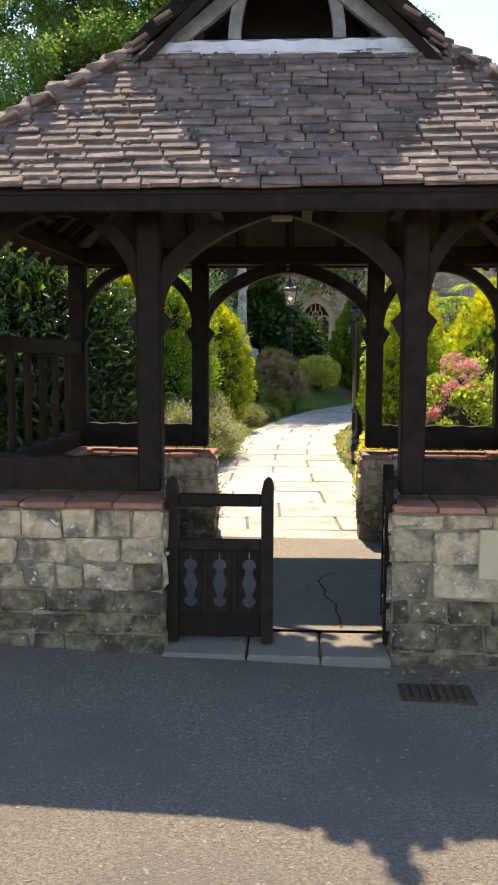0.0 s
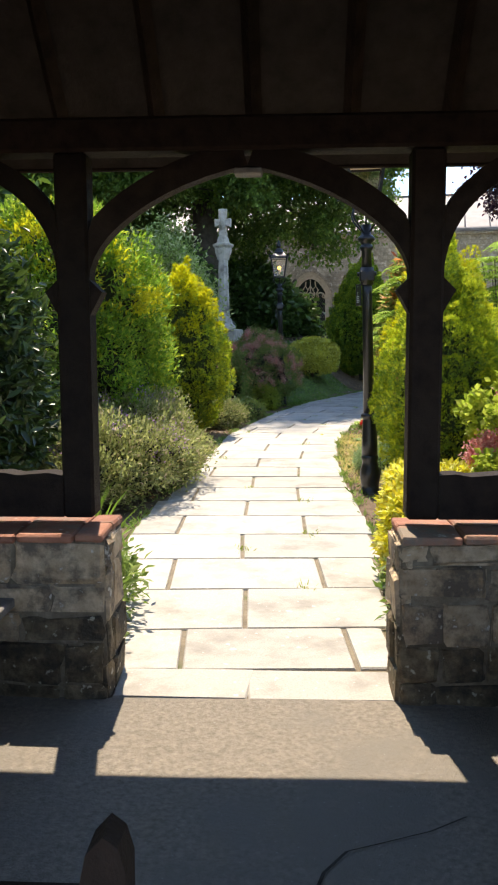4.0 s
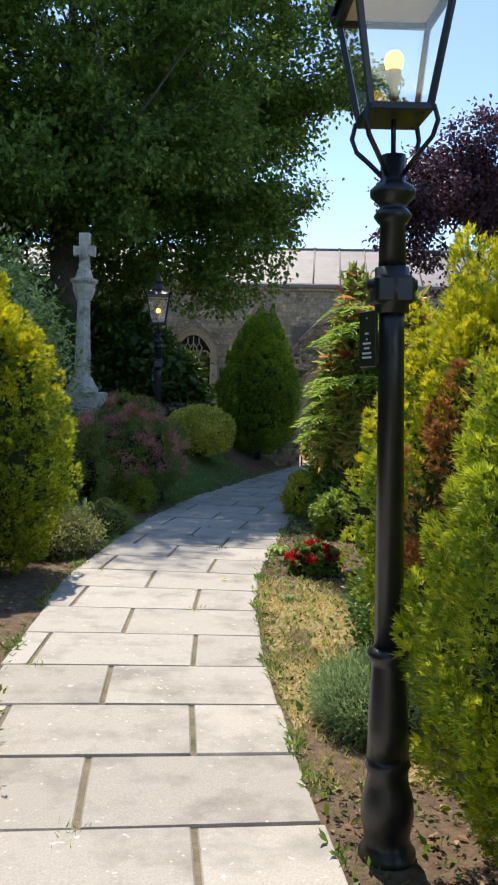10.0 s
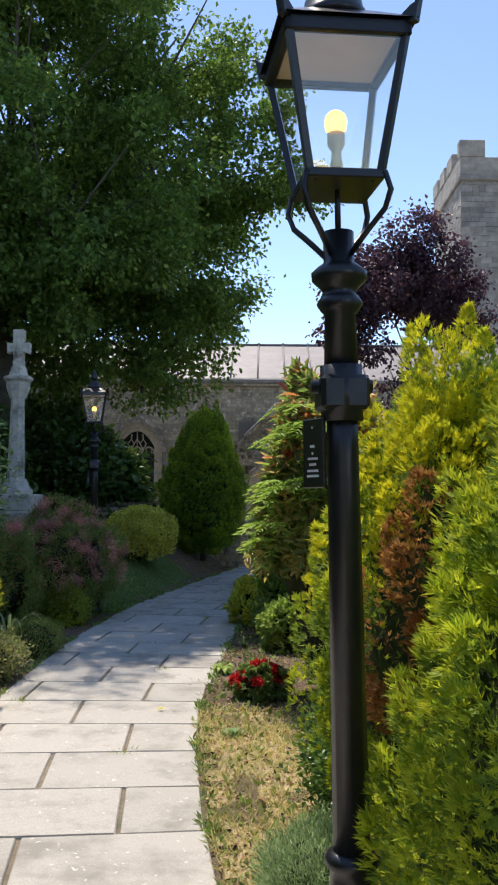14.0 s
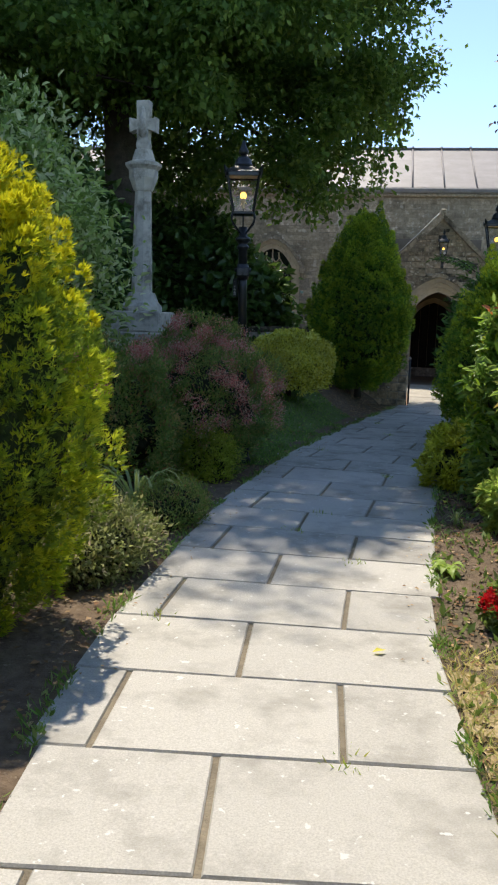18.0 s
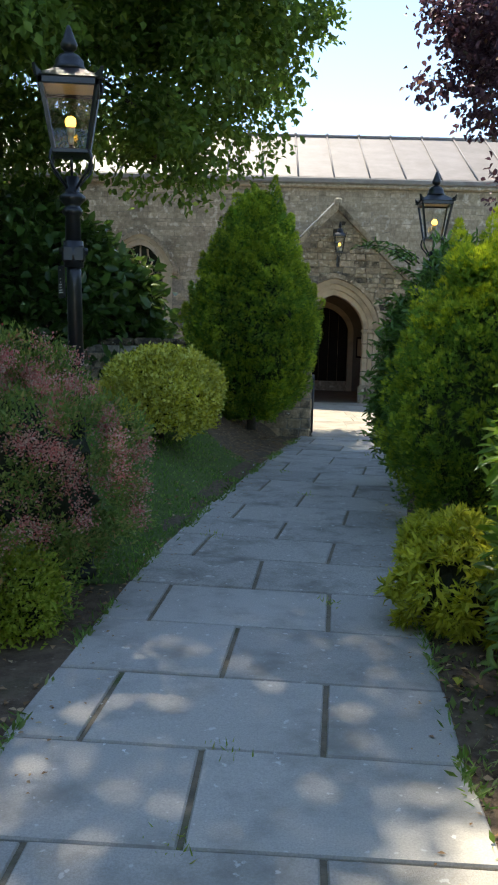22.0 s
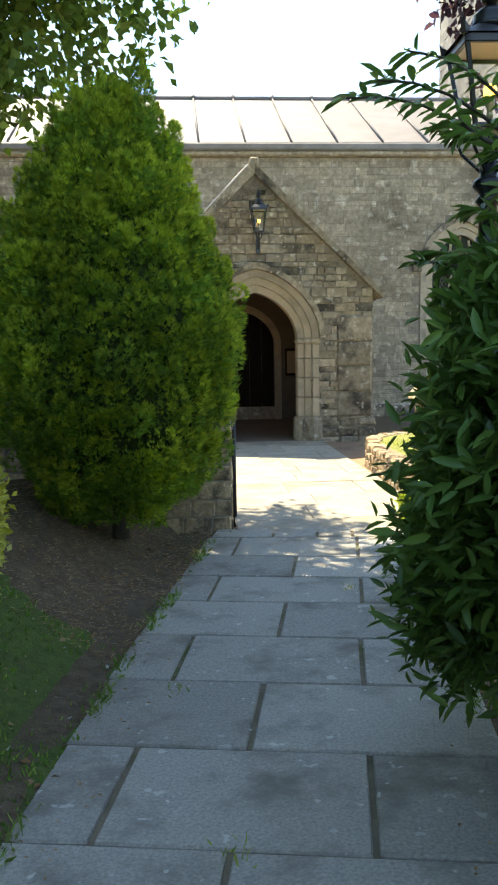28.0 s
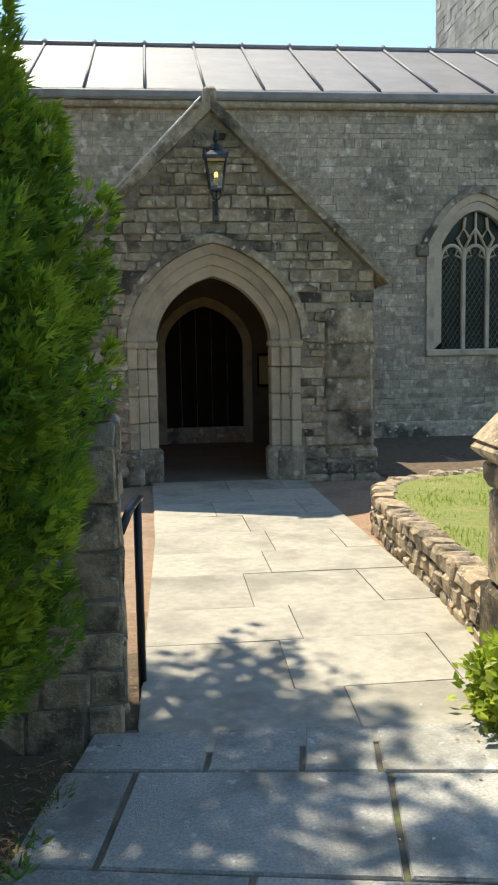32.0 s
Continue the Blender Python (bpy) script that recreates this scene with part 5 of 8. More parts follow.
part("frame", Mesh().box((0.5, 3.98, -0.13), (0.85, 4.2, -0.112)), RUSTY, drain)
for i in range(8):
    part("bar", Mesh().box((0.52 + i * 0.041, 4.0, -0.112), (0.54 + i * 0.041, 4.18, -0.104)), RUSTY, drain)

# ---- church ----
church = thing("church", "old limestone church with a lead roof and gabled porch", "church", at=pose(0, 0, 0, 0, 0, -9.5))
WV, PV, ROOFZ = 38.2, 34.05, 5.42
PU, PHW = -0.90, 1.85


def arch(cx, half, z0, zs, za, n=14):
    """A pointed arch outline from the left foot over the top to the right foot."""
    pts = [(cx - half, z0)]
    rise = za - zs
    if rise >= half:
        for i in range(n + 1):
            an = math.pi / 2 * i / n
            pts.append((cx - half * math.cos(an), zs + rise * (0.82 * math.sin(an) + 0.18 * (1 - math.cos(an)))))
    else:
        pts += [(cx - half * (1 - i / n), zs + rise * (0.8 * (1 - (1 - i / n) ** 2.3) + 0.2 * i / n)) for i in range(n + 1)]
    return pts + [(2 * cx - x, z) for x, z in pts[-2::-1]]


def wall_with_hole(x0, x1, z0, z1, outline, y0, y1, mesh):
    """A slab of wall from x0 to x1 with one arched opening."""
    n = len(outline)
    xs_o = [min(max(x, x0), x1) for x, z in outline]
    xa, xb = outline[0][0], outline[-1][0]
    mesh.box((x0, y0, z0), (xa, y1, z1))
    mesh.box((xb, y0, z0), (x1, y1, z1))
    inner = outline
    outer = [(x, z1) for x, z in outline]
    mesh.band(inner[1:-1], outer[1:-1], y0, y1)
    if outline[0][1] > z0:
        mesh.box((xa, y0, z0), (xb, y1, outline[0][1]))


WINS = ((-5.72, 0.72), (3.75, 0.72))
wallm = Mesh()
wz0, wz1 = -0.2, ROOFZ
w1 = arch(WINS[0][0], 0.74, 1.6, 3.31, 4.03)
w2 = arch(WINS[1][0], 0.74, 1.6, 3.31, 4.03)
wall_with_hole(-14.0, -2.0, wz0, wz1, w1, WV, WV + 0.7, wallm)
part("nave_wall", wallm, MORTAR, church)
wallm = Mesh()
wall_with_hole(-2.0, 12.0, wz0, wz1, w2, WV, WV + 0.7, wallm)
nave_wall = part("nave_wall", wallm, MORTAR, church)


def in_window(a, b, za, zb):
    for c, h in WINS:
        if b > c - h - 0.16 and a < c + h + 0.16 and zb > 1.5 and za < 3.27:
            return True
        cx, cz = (a + b) / 2, (za + zb) / 2
        if abs(cx - c) < h + 0.25 and 3.27 <= cz < 3.31 + 1.0 * (1 - (abs(cx - c) / (h + 0.3)) ** 1.6):
            return True
    return False


rubble(nave_wall, -11.5, 8.0, 0.1, ROOFZ - 0.02, 0.06, Matrix.Translation((0, WV, 0)), STONE_FAR, (0.07, 0.16), (0.1, 0.42), 71, 0, STONE_FAR, hole=in_window, jit=0.006, bevel=0.0)


def gothic_window(cx, parent):
    w = part("window", Mesh().band(arch(cx, 0.56, 1.72, 3.2, 3.72), arch(cx, 0.68, 1.60, 3.2, 3.85), WV + 0.0, WV + 0.22), DRESSED, parent)
    w.matrix_basis = Matrix.Translation((cx, 0, 1.62)) @ Matrix.Diagonal((1.08, 1, 1.07, 1)) @ Matrix.Translation((-cx, 0, -1.62))
    # splayed frame, sill, hood mould
    part("reveal", Mesh().band(arch(cx, 0.685, 1.6, 3.2, 3.855), arch(cx, 0.80, 1.6, 3.2, 3.97), WV - 0.03, WV + 0.1), DRESSED, w)
    part("hood_mould", Mesh().band(arch(cx, 0.80, 3.05, 3.2, 3.97)[1:-1], arch(cx, 0.90, 3.05, 3.2, 4.08)[1:-1], WV - 0.09, WV + 0.02), STONE_PORCH, w)
    for sx in (-1, 1):
        part("label_stop", Mesh().box((cx + sx * 0.87 - 0.09, WV - 0.1, 3.02), (cx + sx * 0.87 + 0.09, WV, 3.2), 0.02), STONE_PORCH, w)
    part("sill", Mesh().box((cx - 0.8, WV - 0.07, 1.5), (cx + 0.8, WV + 0.2, 1.61), 0.02), DRESSED, w)
    for x in (-0.19, 0.19):
        part("mullion", Mesh().box((cx + x - 0.032, WV + 0.05, 1.61), (cx + x + 0.032, WV + 0.17, 3.16), 0.012), DRESSED, w)
    tr_ = Mesh()
    for c in (-0.375, 0.0, 0.375):
        pts = [(cx + c + 0.17 * math.cos(a), WV + 0.1, 2.98 + 0.22 * math.sin(a)) for a in [math.pi * i / 12 for i in range(13)]]
        tr_.tube(pts, 0.028, n=6)
        for sx in (-1, 1):
            tr_.tube([(cx + c + sx * 0.16, WV + 0.1, 3.0), (cx + c + sx * 0.06, WV + 0.1, 3.05), (cx + c + sx * 0.09, WV + 0.1, 3.13)], 0.018, n=6)
    for c in (-0.19, 0.19):
        tr_.tube([(cx + c, WV + 0.1, 3.12), (cx + c - 0.1, WV + 0.1, 3.3), (cx + c, WV + 0.1, 3.46), (cx + c + 0.1, WV + 0.1, 3.3), (cx + c, WV + 0.1, 3.12)], 0.026, n=6)
        tr_.tube([(cx + c, WV + 0.1, 3.44), (cx + c * 0.9, WV + 0.1, 3.62)], 0.026, n=6)
    tr_.tube([(cx - 0.1, WV + 0.1, 3.3), (cx, WV + 0.1, 3.46), (cx + 0.1, WV + 0.1, 3.3)], 0.026, n=6)
    tr_.tube([(cx, WV + 0.1, 3.2), (cx, WV + 0.1, 3.7)], 0.022, n=6)
    part("tracery", tr_, DRESSED, w)
    for i in range(3):
        c = cx + (i - 1) * 0.375
        part("pane", Mesh().box((c - 0.155, WV + 0.12, 1.61), (c + 0.155, WV + 0.13, 3.18)), DARK_PANE, w)
        cam_ = Mesh()
        for k in range(-14, 30):
            for s in (-1, 1):
                z0 = 1.61 + k * 0.125
                xa, xb = -0.15, 0.15
                za, zb = (z0, z0 + 0.5) if s > 0 else (z0 + 0.5, z0)
                # clip to the light
                pts = []
                for f in (0, 1):
                    pts.append((xa + (xb - xa) * f, za + (zb - za) * f))
                (ax, az), (bx, bz) = pts
                lo, hi = 1.62, 3.15
                if max(az, bz) < lo or min(az, bz) > hi:
                    continue
                def clip(px, pz, qx, qz):
                    if pz < lo:
                        f = (lo - pz) / (qz - pz)
                        return px + (qx - px) * f, lo
                    if pz > hi:
                        f = (hi - pz) / (qz - pz)
                        return px + (qx - px) * f, hi
                    return px, pz
                a_, b_ = clip(ax, az, bx, bz), clip(bx, bz, ax, az)
                cam_.tube([(c + a_[0], WV + 0.115, a_[1]), (c + b_[0], WV + 0.115, b_[1])], 0.005, n=3, smooth=False)
        part("lead_lattice", cam_, CAME, w)
    part("tracery_glass", Mesh().box((cx - 0.5, WV + 0.13, 3.18), (cx + 0.5, WV + 0.14, 3.7)), DARK_PANE, w)
    # added dark board paints the unlit inside behind the window
    part("back_board", Mesh().box((cx - 0.75, WV + 0.4, 1.5), (cx + 0.75, WV + 0.42, 4.0)), RECESS_SHADE, w)
    return w


for c, _ in WINS:
    gothic_window(c, church)
# plinth, cornice and gutter
part("plinth", Mesh().box((-14, WV - 0.1, 0.0), (12, WV + 0.1, 0.42), 0.03), STONE_PORCH, church)
part("cornice", Mesh().box((-14, WV - 0.12, ROOFZ), (12, WV + 0.1, ROOFZ + 0.1), 0.03), STONE_FAR, church)
part("gutter", Mesh().box((-14, WV - 0.16, ROOFZ + 0.102), (12, WV + 0.1, ROOFZ + 0.25), 0.03), LEAD_DARK, church)
# lead roof in bays between rolls
RV, RZ2 = 41.4, 7.38
rup = Vector((0, RV - WV + 0.1, RZ2 - ROOFZ - 0.26))
bay = 0.925
u = 0.23 - 15 * 0.925
roof = part("roof", Mesh().add([(-14, WV - 0.1, ROOFZ + 0.25), (12, WV - 0.1, ROOFZ + 0.25), (12, RV, RZ2 - 0.02), (-14, RV, RZ2 - 0.02), (12, RV + 4, ROOFZ), (-14, RV + 4, ROOFZ)], [(0, 1, 2, 3), (3, 2, 4, 5)]), LEAD, church)
while u < 11.2:
    a, b = Vector((u, WV - 0.1, ROOFZ + 0.265)), Vector((u + bay, WV - 0.1, ROOFZ + 0.265))
    part("lead_sheet", Mesh().add([tuple(a + Vector((0.03, 0, 0))), tuple(b - Vector((0.03, 0, 0))), tuple(b - Vector((0.03, 0, 0)) + rup), tuple(a + Vector((0.03, 0, 0)) + rup)], [(0, 1, 2, 3)]), LEAD, roof)
    part("lead_roll", Mesh().tube([a + Vector((0, 0, 0.015)), a + rup + Vector((0, 0, 0.02))], 0.024, n=6), LEAD, roof)
    part("roll_end", Mesh().lathe([(0.06, 0), (0.07, 0.05), (0.03, 0.1)], 8, m=Matrix.Translation(a + rup + Vector((0, 0, 0.0)))), LEAD, roof)
    u += bay
part("ridge_roll", Mesh().tube([(-14, RV, RZ2 + 0.03), (12, RV, RZ2 + 0.03)], 0.05, n=8), LEAD, roof)
part("gable_end", Mesh().box((11.9, WV, -0.2), (12.1, RV + 4, ROOFZ)), STONE_FAR, church)

# porch
porch = part("porch_front", Mesh(), MORTAR, church)
pm = Mesh()
po = arch(PU, 0.98, 0.0, 1.80, 2.86)
zt = lambda u_: 4.33 - abs(u_ - PU) * (4.33 - 2.45) / 1.95
outer = []
wall_with_hole(PU - PHW, PU + PHW, 0.0, 2.95, po, PV + 0.02, PV + 0.5, pm)
pm.prism([(PU - PHW, 2.5), (PU + PHW, 2.5), (PU + PHW, zt(PU + PHW)), (PU, zt(PU)), (PU - PHW, zt(PU - PHW))][0:0] or [(PU - 1.42, 2.95), (PU + 1.42, 2.95), (PU, 4.3)], PV + 0.02, PV + 0.5)
porch.data = pm.data("porch_front")
porch.data.materials.append(MORTAR)


def porch_hole(a, b, za, zb):
    cx, cz = (a + b) / 2, (za + zb) / 2
    d = abs(cx - PU)
    if cz > zt(cx) - 0.12 or max(abs(a - PU), abs(b - PU)) > 1.86:
        return True
    if cz < 1.85:
        return d < 1.0
    return d < 1.1 and cz < 1.8 + 1.14 * (1 - (d / 1.12) ** 2.0)


rubble(porch, PU - PHW, PU + PHW, 0.1, 4.3, 0.06, Matrix.Translation((0, PV, 0)), STONE_PORCH, (0.07, 0.15), (0.09, 0.34), 81, 420, STONE_FAR, hole=porch_hole, jit=0.011, bevel=0.009)
# moulded arch: three orders, capitals, bases
for k, (h0, h1, y0, y1, za0, za1) in enumerate(((0.66, 0.77, PV + 0.12, PV + 0.4, 2.52, 2.64), (0.77, 0.88, PV + 0.055, PV + 0.28, 2.64, 2.76), (0.88, 0.99, PV - 0.01, PV + 0.18, 2.76, 2.87))):
    a_in, a_out = arch(PU, h0, 0.1, 1.78, za0, 12), arch(PU, h1, 0.1, 1.78, za1, 12)
    part("arch_order", Mesh().band(a_in[1:-1], a_out[1:-1], y0, y1), DRESSED, porch)
    for sx in (-1, 1):
        x0, x1 = sorted((PU + sx * h0, PU + sx * h1))
        for j in range(4):
            z0_, z1_ = 0.55 + j * 0.31, 0.55 + (j + 1) * 0.31 - 0.006
            part("jamb_stone", Mesh().box((x0, y0, z0_), (x1, y1, min(z1_, 1.70)), 0.012), DRESSED, porch)
        part("capital", Mesh().box((x0 - 0.02, y0 - 0.03, 1.70), (x1 + 0.02, y1, 1.80), 0.03), DRESSED, porch)
        part("base", Mesh().box((x0 - 0.05, y0 - 0.07, 0.12), (x1 + 0.05, y1, 0.55), 0.05), STONE_PORCH, porch)
part("hood_mould", Mesh().band(arch(PU, 0.995, 1.8, 1.8, 2.875)[1:-1], arch(PU, 1.08, 1.8, 1.8, 2.97)[1:-1], PV - 0.09, PV + 0.02), STONE_PORCH, porch)
for sx in (-1, 1):
    rf = random.Random(60 + sx)
    for row in range(3):
        for q in range(3):
            xa = PU + sx * 1.45 - 0.45 + 0.3 * q
            part("plinth_stone", Mesh().box((xa, PV - 0.1 + 0.03 * row + rf.uniform(-0.02, 0.02), 0.08 + 0.15 * row), (xa + 0.295, PV + 0.1, 0.225 + 0.15 * row), 0.035, jit=0.014, rnd=rf), STONE_PORCH, porch)
    for row in range(4):
        part("pilaster_block", Mesh().box((PU + sx * 1.55 - 0.28, PV - 0.045, 0.54 + 0.4 * row), (PU + sx * 1.55 + 0.28, PV + 0.05, 0.935 + 0.4 * row), 0.03, jit=0.006, rnd=rf), STONE_PORCH, porch)
    part("gable_coping", Mesh().prism([(PU + sx * 2.0, 2.40), (PU + sx * 2.03, 2.47), (PU, 4.45), (PU, 4.30)], PV - 0.1, PV + 0.45), STONE_PORCH, church, "dark weathered gable coping")
    side = Mesh().box((min(PU + sx * 1.85, PU + sx * 1.35), PV + 0.5, 0.0), (max(PU + sx * 1.85, PU + sx * 1.35), WV - 0.01, 2.5))
    ps = part("porch_side", side, MORTAR, church)
    fm = (Matrix.Translation((PU + sx * 1.85, 0, 0)) @ pose(0, 0, 0, 0, 0, 90 * sx))
    rubble(ps, PV + 0.02 if sx > 0 else -WV, WV if sx > 0 else -PV - 0.02, 0.1, 2.42, 0.05, fm, STONE_FAR, (0.1, 0.2), (0.16, 0.42), 91 + sx, 0, STONE_FAR, bevel=0.0)
    part("porch_roof", Mesh().prism([(PU + sx * 2.0, 2.38), (PU + sx * 2.0, 2.46), (PU, 4.36), (PU, 4.28)], PV + 0.45, WV - 0.17), STONE_PORCH, church)
part("flashing_strip", Mesh().tube([(PU - 1.05, PV - 0.06, 3.47), (PU - 0.5, PV - 0.06, 4.03), (PU - 0.1, PV - 0.06, 4.44)], 0.011, n=6), WHITE_LEAD, church, "thin pale flashing along the gable")
part("gable_cross_stump", Mesh().box((PU - 0.075, PV - 0.06, 4.40), (PU + 0.075, PV + 0.12, 4.56), 0.03), STONE_PORCH, church)
# inside of the porch: plastered walls, inner doorway, door
# walls, floor and door are coloured darker to paint the porch's shade
inn = Mesh()
ia = arch(PU + 0.1, 0.62, 0.0, 1.7, 2.35)
wall_with_hole(PU - 1.35, PU + 1.35, 0.0, 4.2, ia, WV - 0.12, WV - 0.02, inn)
part("inner_wall", inn, PORCH_SHADE, church)
part("inner_arch", Mesh().band(arch(PU + 0.1, 0.62, 0.0, 1.7, 2.35), arch(PU + 0.1, 0.76, 0.0, 1.7, 2.5), WV - 0.2, WV - 0.1), DRESSED, church)
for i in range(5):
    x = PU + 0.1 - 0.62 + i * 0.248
    part("door_plank", Mesh().box((x + 0.004, WV - 0.04, 0.1), (x + 0.244, WV - 0.015, 2.4), 0.006), RECESS_SHADE, church)
part("porch_floor", Mesh().box((PU - 1.35, PV, 0.0), (PU + 1.35, WV - 0.01, 0.165)), PORCH_SHADE, church)
nb = thing("notice_board", "small framed notice board inside the porch", "notice board", at=pose(0, 0, 0, 0, 0, -9.5))
part("frame", Mesh().box((PU + 0.95, WV - 0.155, 1.05), (PU + 1.3, WV - 0.125, 1.6), 0.01), TIMBER, nb)
part("sheet", Mesh().box((PU + 0.98, WV - 0.163, 1.1), (PU + 1.27, WV - 0.157, 1.55)), PLAQUE, nb)

# tower
TU0, TU1, TV0, TV1, TZ = 6.55, 12.55, 43.6, 49.0, 14.6
tower = thing("church_tower", "square limestone tower with battlements and a clock", "tower", at=pose(0, 0, 0, 0, 0, -9.5))
part("shaft", Mesh().box((TU0 + 0.05, TV0 + 0.05, 0), (TU1 - 0.05, TV1 - 0.05, TZ)), MORTAR, tower)
tu = (TU0 + TU1) / 2


def tower_hole(a, b, za, zb):
    cx, cz = (a + b) / 2, (za + zb) / 2
    return (abs(cx - tu) < 0.55 and 12.2 < cz < 14.4) or (abs(cx - tu) < 0.26 and 8.75 < cz < 9.95)


tf = part("front_face", Mesh().box((TU0 + 0.1, TV0 + 0.06, 6), (TU1 - 0.1, TV0 + 0.08, TZ)), MORTAR, tower)
rubble(tf, TU0, TU1, 6.0, TZ, 0.08, Matrix.Translation((0, TV0, 0)), TOWER_STONE, (0.16, 0.28), (0.25, 0.7), 101, 0, TOWER_STONE, hole=tower_hole, bevel=0.0)
tl = part("side_face", Mesh().box((TU0 + 0.06, TV0 + 0.1, 6), (TU0 + 0.08, TV1 - 0.1, TZ)), MORTAR, tower)
rubble(tl, -TV1, -TV0, 4.0, TZ, 0.08, Matrix.Translation((TU0, 0, 0)) @ pose(0, 0, 0, 0, 0, -90), TOWER_STONE, (0.16, 0.28), (0.25, 0.7), 102, 0, TOWER_STONE, bevel=0.0)
part("string_course", Mesh().box((TU0 - 0.12, TV0 - 0.12, TZ), (TU1 + 0.12, TV1 + 0.12, TZ + 0.22), 0.05), TOWER_STONE, tower)
part("parapet", Mesh().box((TU0 - 0.05, TV0 - 0.05, TZ + 0.22), (TU1 + 0.05, TV1 + 0.05, TZ + 1.0), 0.03), TOWER_STONE, tower)
for i in range(4):
    x = TU0 - 0.08 + i * (TU1 - TU0 - 0.89) / 3
    part("merlon", Mesh().box((x, TV0 - 0.08, TZ + 1.0), (x + 1.05, TV0 + 0.35, TZ + 1.72), 0.04), TOWER_STONE, tower)
    yv = TV0 - 0.08 + i * (TV1 - TV0 - 0.89) / 3
    if i:
        part("merlon", Mesh().box((TU0 - 0.08, yv, TZ + 1.0), (TU0 + 0.35, yv + 1.05, TZ + 1.72), 0.04), TOWER_STONE, tower)
bw = part("belfry_window", Mesh().box((tu - 0.56, TV0 + 0.02, 12.2), (tu + 0.56, TV0 + 0.06, 14.4)), DRESSED, tower)
for sx in (-1, 1):
    # a flat dark sheet paints the shaded opening
    part("opening", Mesh().prism(arch(tu + sx * 0.27, 0.19, 12.35, 13.95, 14.2), TV0 - 0.01, TV0 + 0.015), RECESS_SHADE, bw)
    for k in range(9):
        part("louvre", Mesh().box((tu + sx * 0.27 - 0.2, TV0 - 0.05, 12.4 + k * 0.19), (tu + sx * 0.27 + 0.2, TV0 - 0.012, 12.45 + k * 0.19)), LEAD_DARK, bw)
sw_ = part("slit_window", Mesh().box((tu - 0.3, TV0 + 0.02, 8.7), (tu + 0.3, TV0 + 0.06, 10.0)), DRESSED, tower)
# dark sheet in place of a shaded slit
part("opening", Mesh().box((tu - 0.16, TV0 - 0.01, 8.85), (tu + 0.16, TV0 + 0.015, 9.85)), RECESS_SHADE, sw_)
for k in range(6):
    part("louvre", Mesh().box((tu - 0.16, TV0 - 0.04, 8.9 + k * 0.16), (tu + 0.16, TV0 - 0.012, 8.95 + k * 0.16)), LEAD_DARK, sw_)
clock = part("clock", Mesh().lathe([(0.86, 0), (0.86, 0.06)], 48, m=Matrix.Translation((tu, TV0 - 0.02, 11.02)) @ pose(0, 0, 0, 90, 0, 0)), CLOCK_FACE, tower, "dark blue clock face with gilded numerals")
part("rim", Mesh().tube([(tu + 0.85 * math.cos(a), TV0 - 0.09, 11.02 + 0.85 * math.sin(a)) for a in [2 * math.pi * i / 48 for i in range(49)]], 0.025, n=6), GOLD, clock)
for i in range(12):
    a = math.pi / 2 - i * math.pi / 6
    w = 0.11 if i not in (1, 5) else 0.03
    m = Matrix.Translation((tu + 0.66 * math.cos(a), TV0 - 0.085, 11.02 + 0.66 * math.sin(a))) @ Matrix.Rotation(-(a - math.pi / 2), 4, "Y")
    for q in ((-0.5, -0.15, 0.2) if w > 0.1 else (0,)):
        part("numeral", Mesh().box((q * w * 2 - 0.02 + 0.02, -0.006, -0.12), (q * w * 2 + 0.045, 0.006, 0.12), m=m), GOLD, clock)
for i in range(60):
    a = i * math.pi / 30
    part("minute_mark", Mesh().box((-0.013, -0.005, -0.013), (0.013, 0.005, 0.013), m=Matrix.Translation((tu + 0.81 * math.cos(a), TV0 - 0.088, 11.02 + 0.81 * math.sin(a)))), GOLD, clock)
for a, l, w in ((radians(90 - 8), 0.42, 0.09), (radians(2), 0.72, 0.05)):
    m = Matrix.Translation((tu, TV0 - 0.1, 11.02)) @ Matrix.Rotation(-a, 4, "Y")
    part("clock_hand", Mesh().prism([(-0.12, -0.02), (l * 0.7, -w / 2), (l, 0), (l * 0.7, w / 2), (-0.12, 0.02)], -0.006, 0.006, m=m), GOLD, clock)

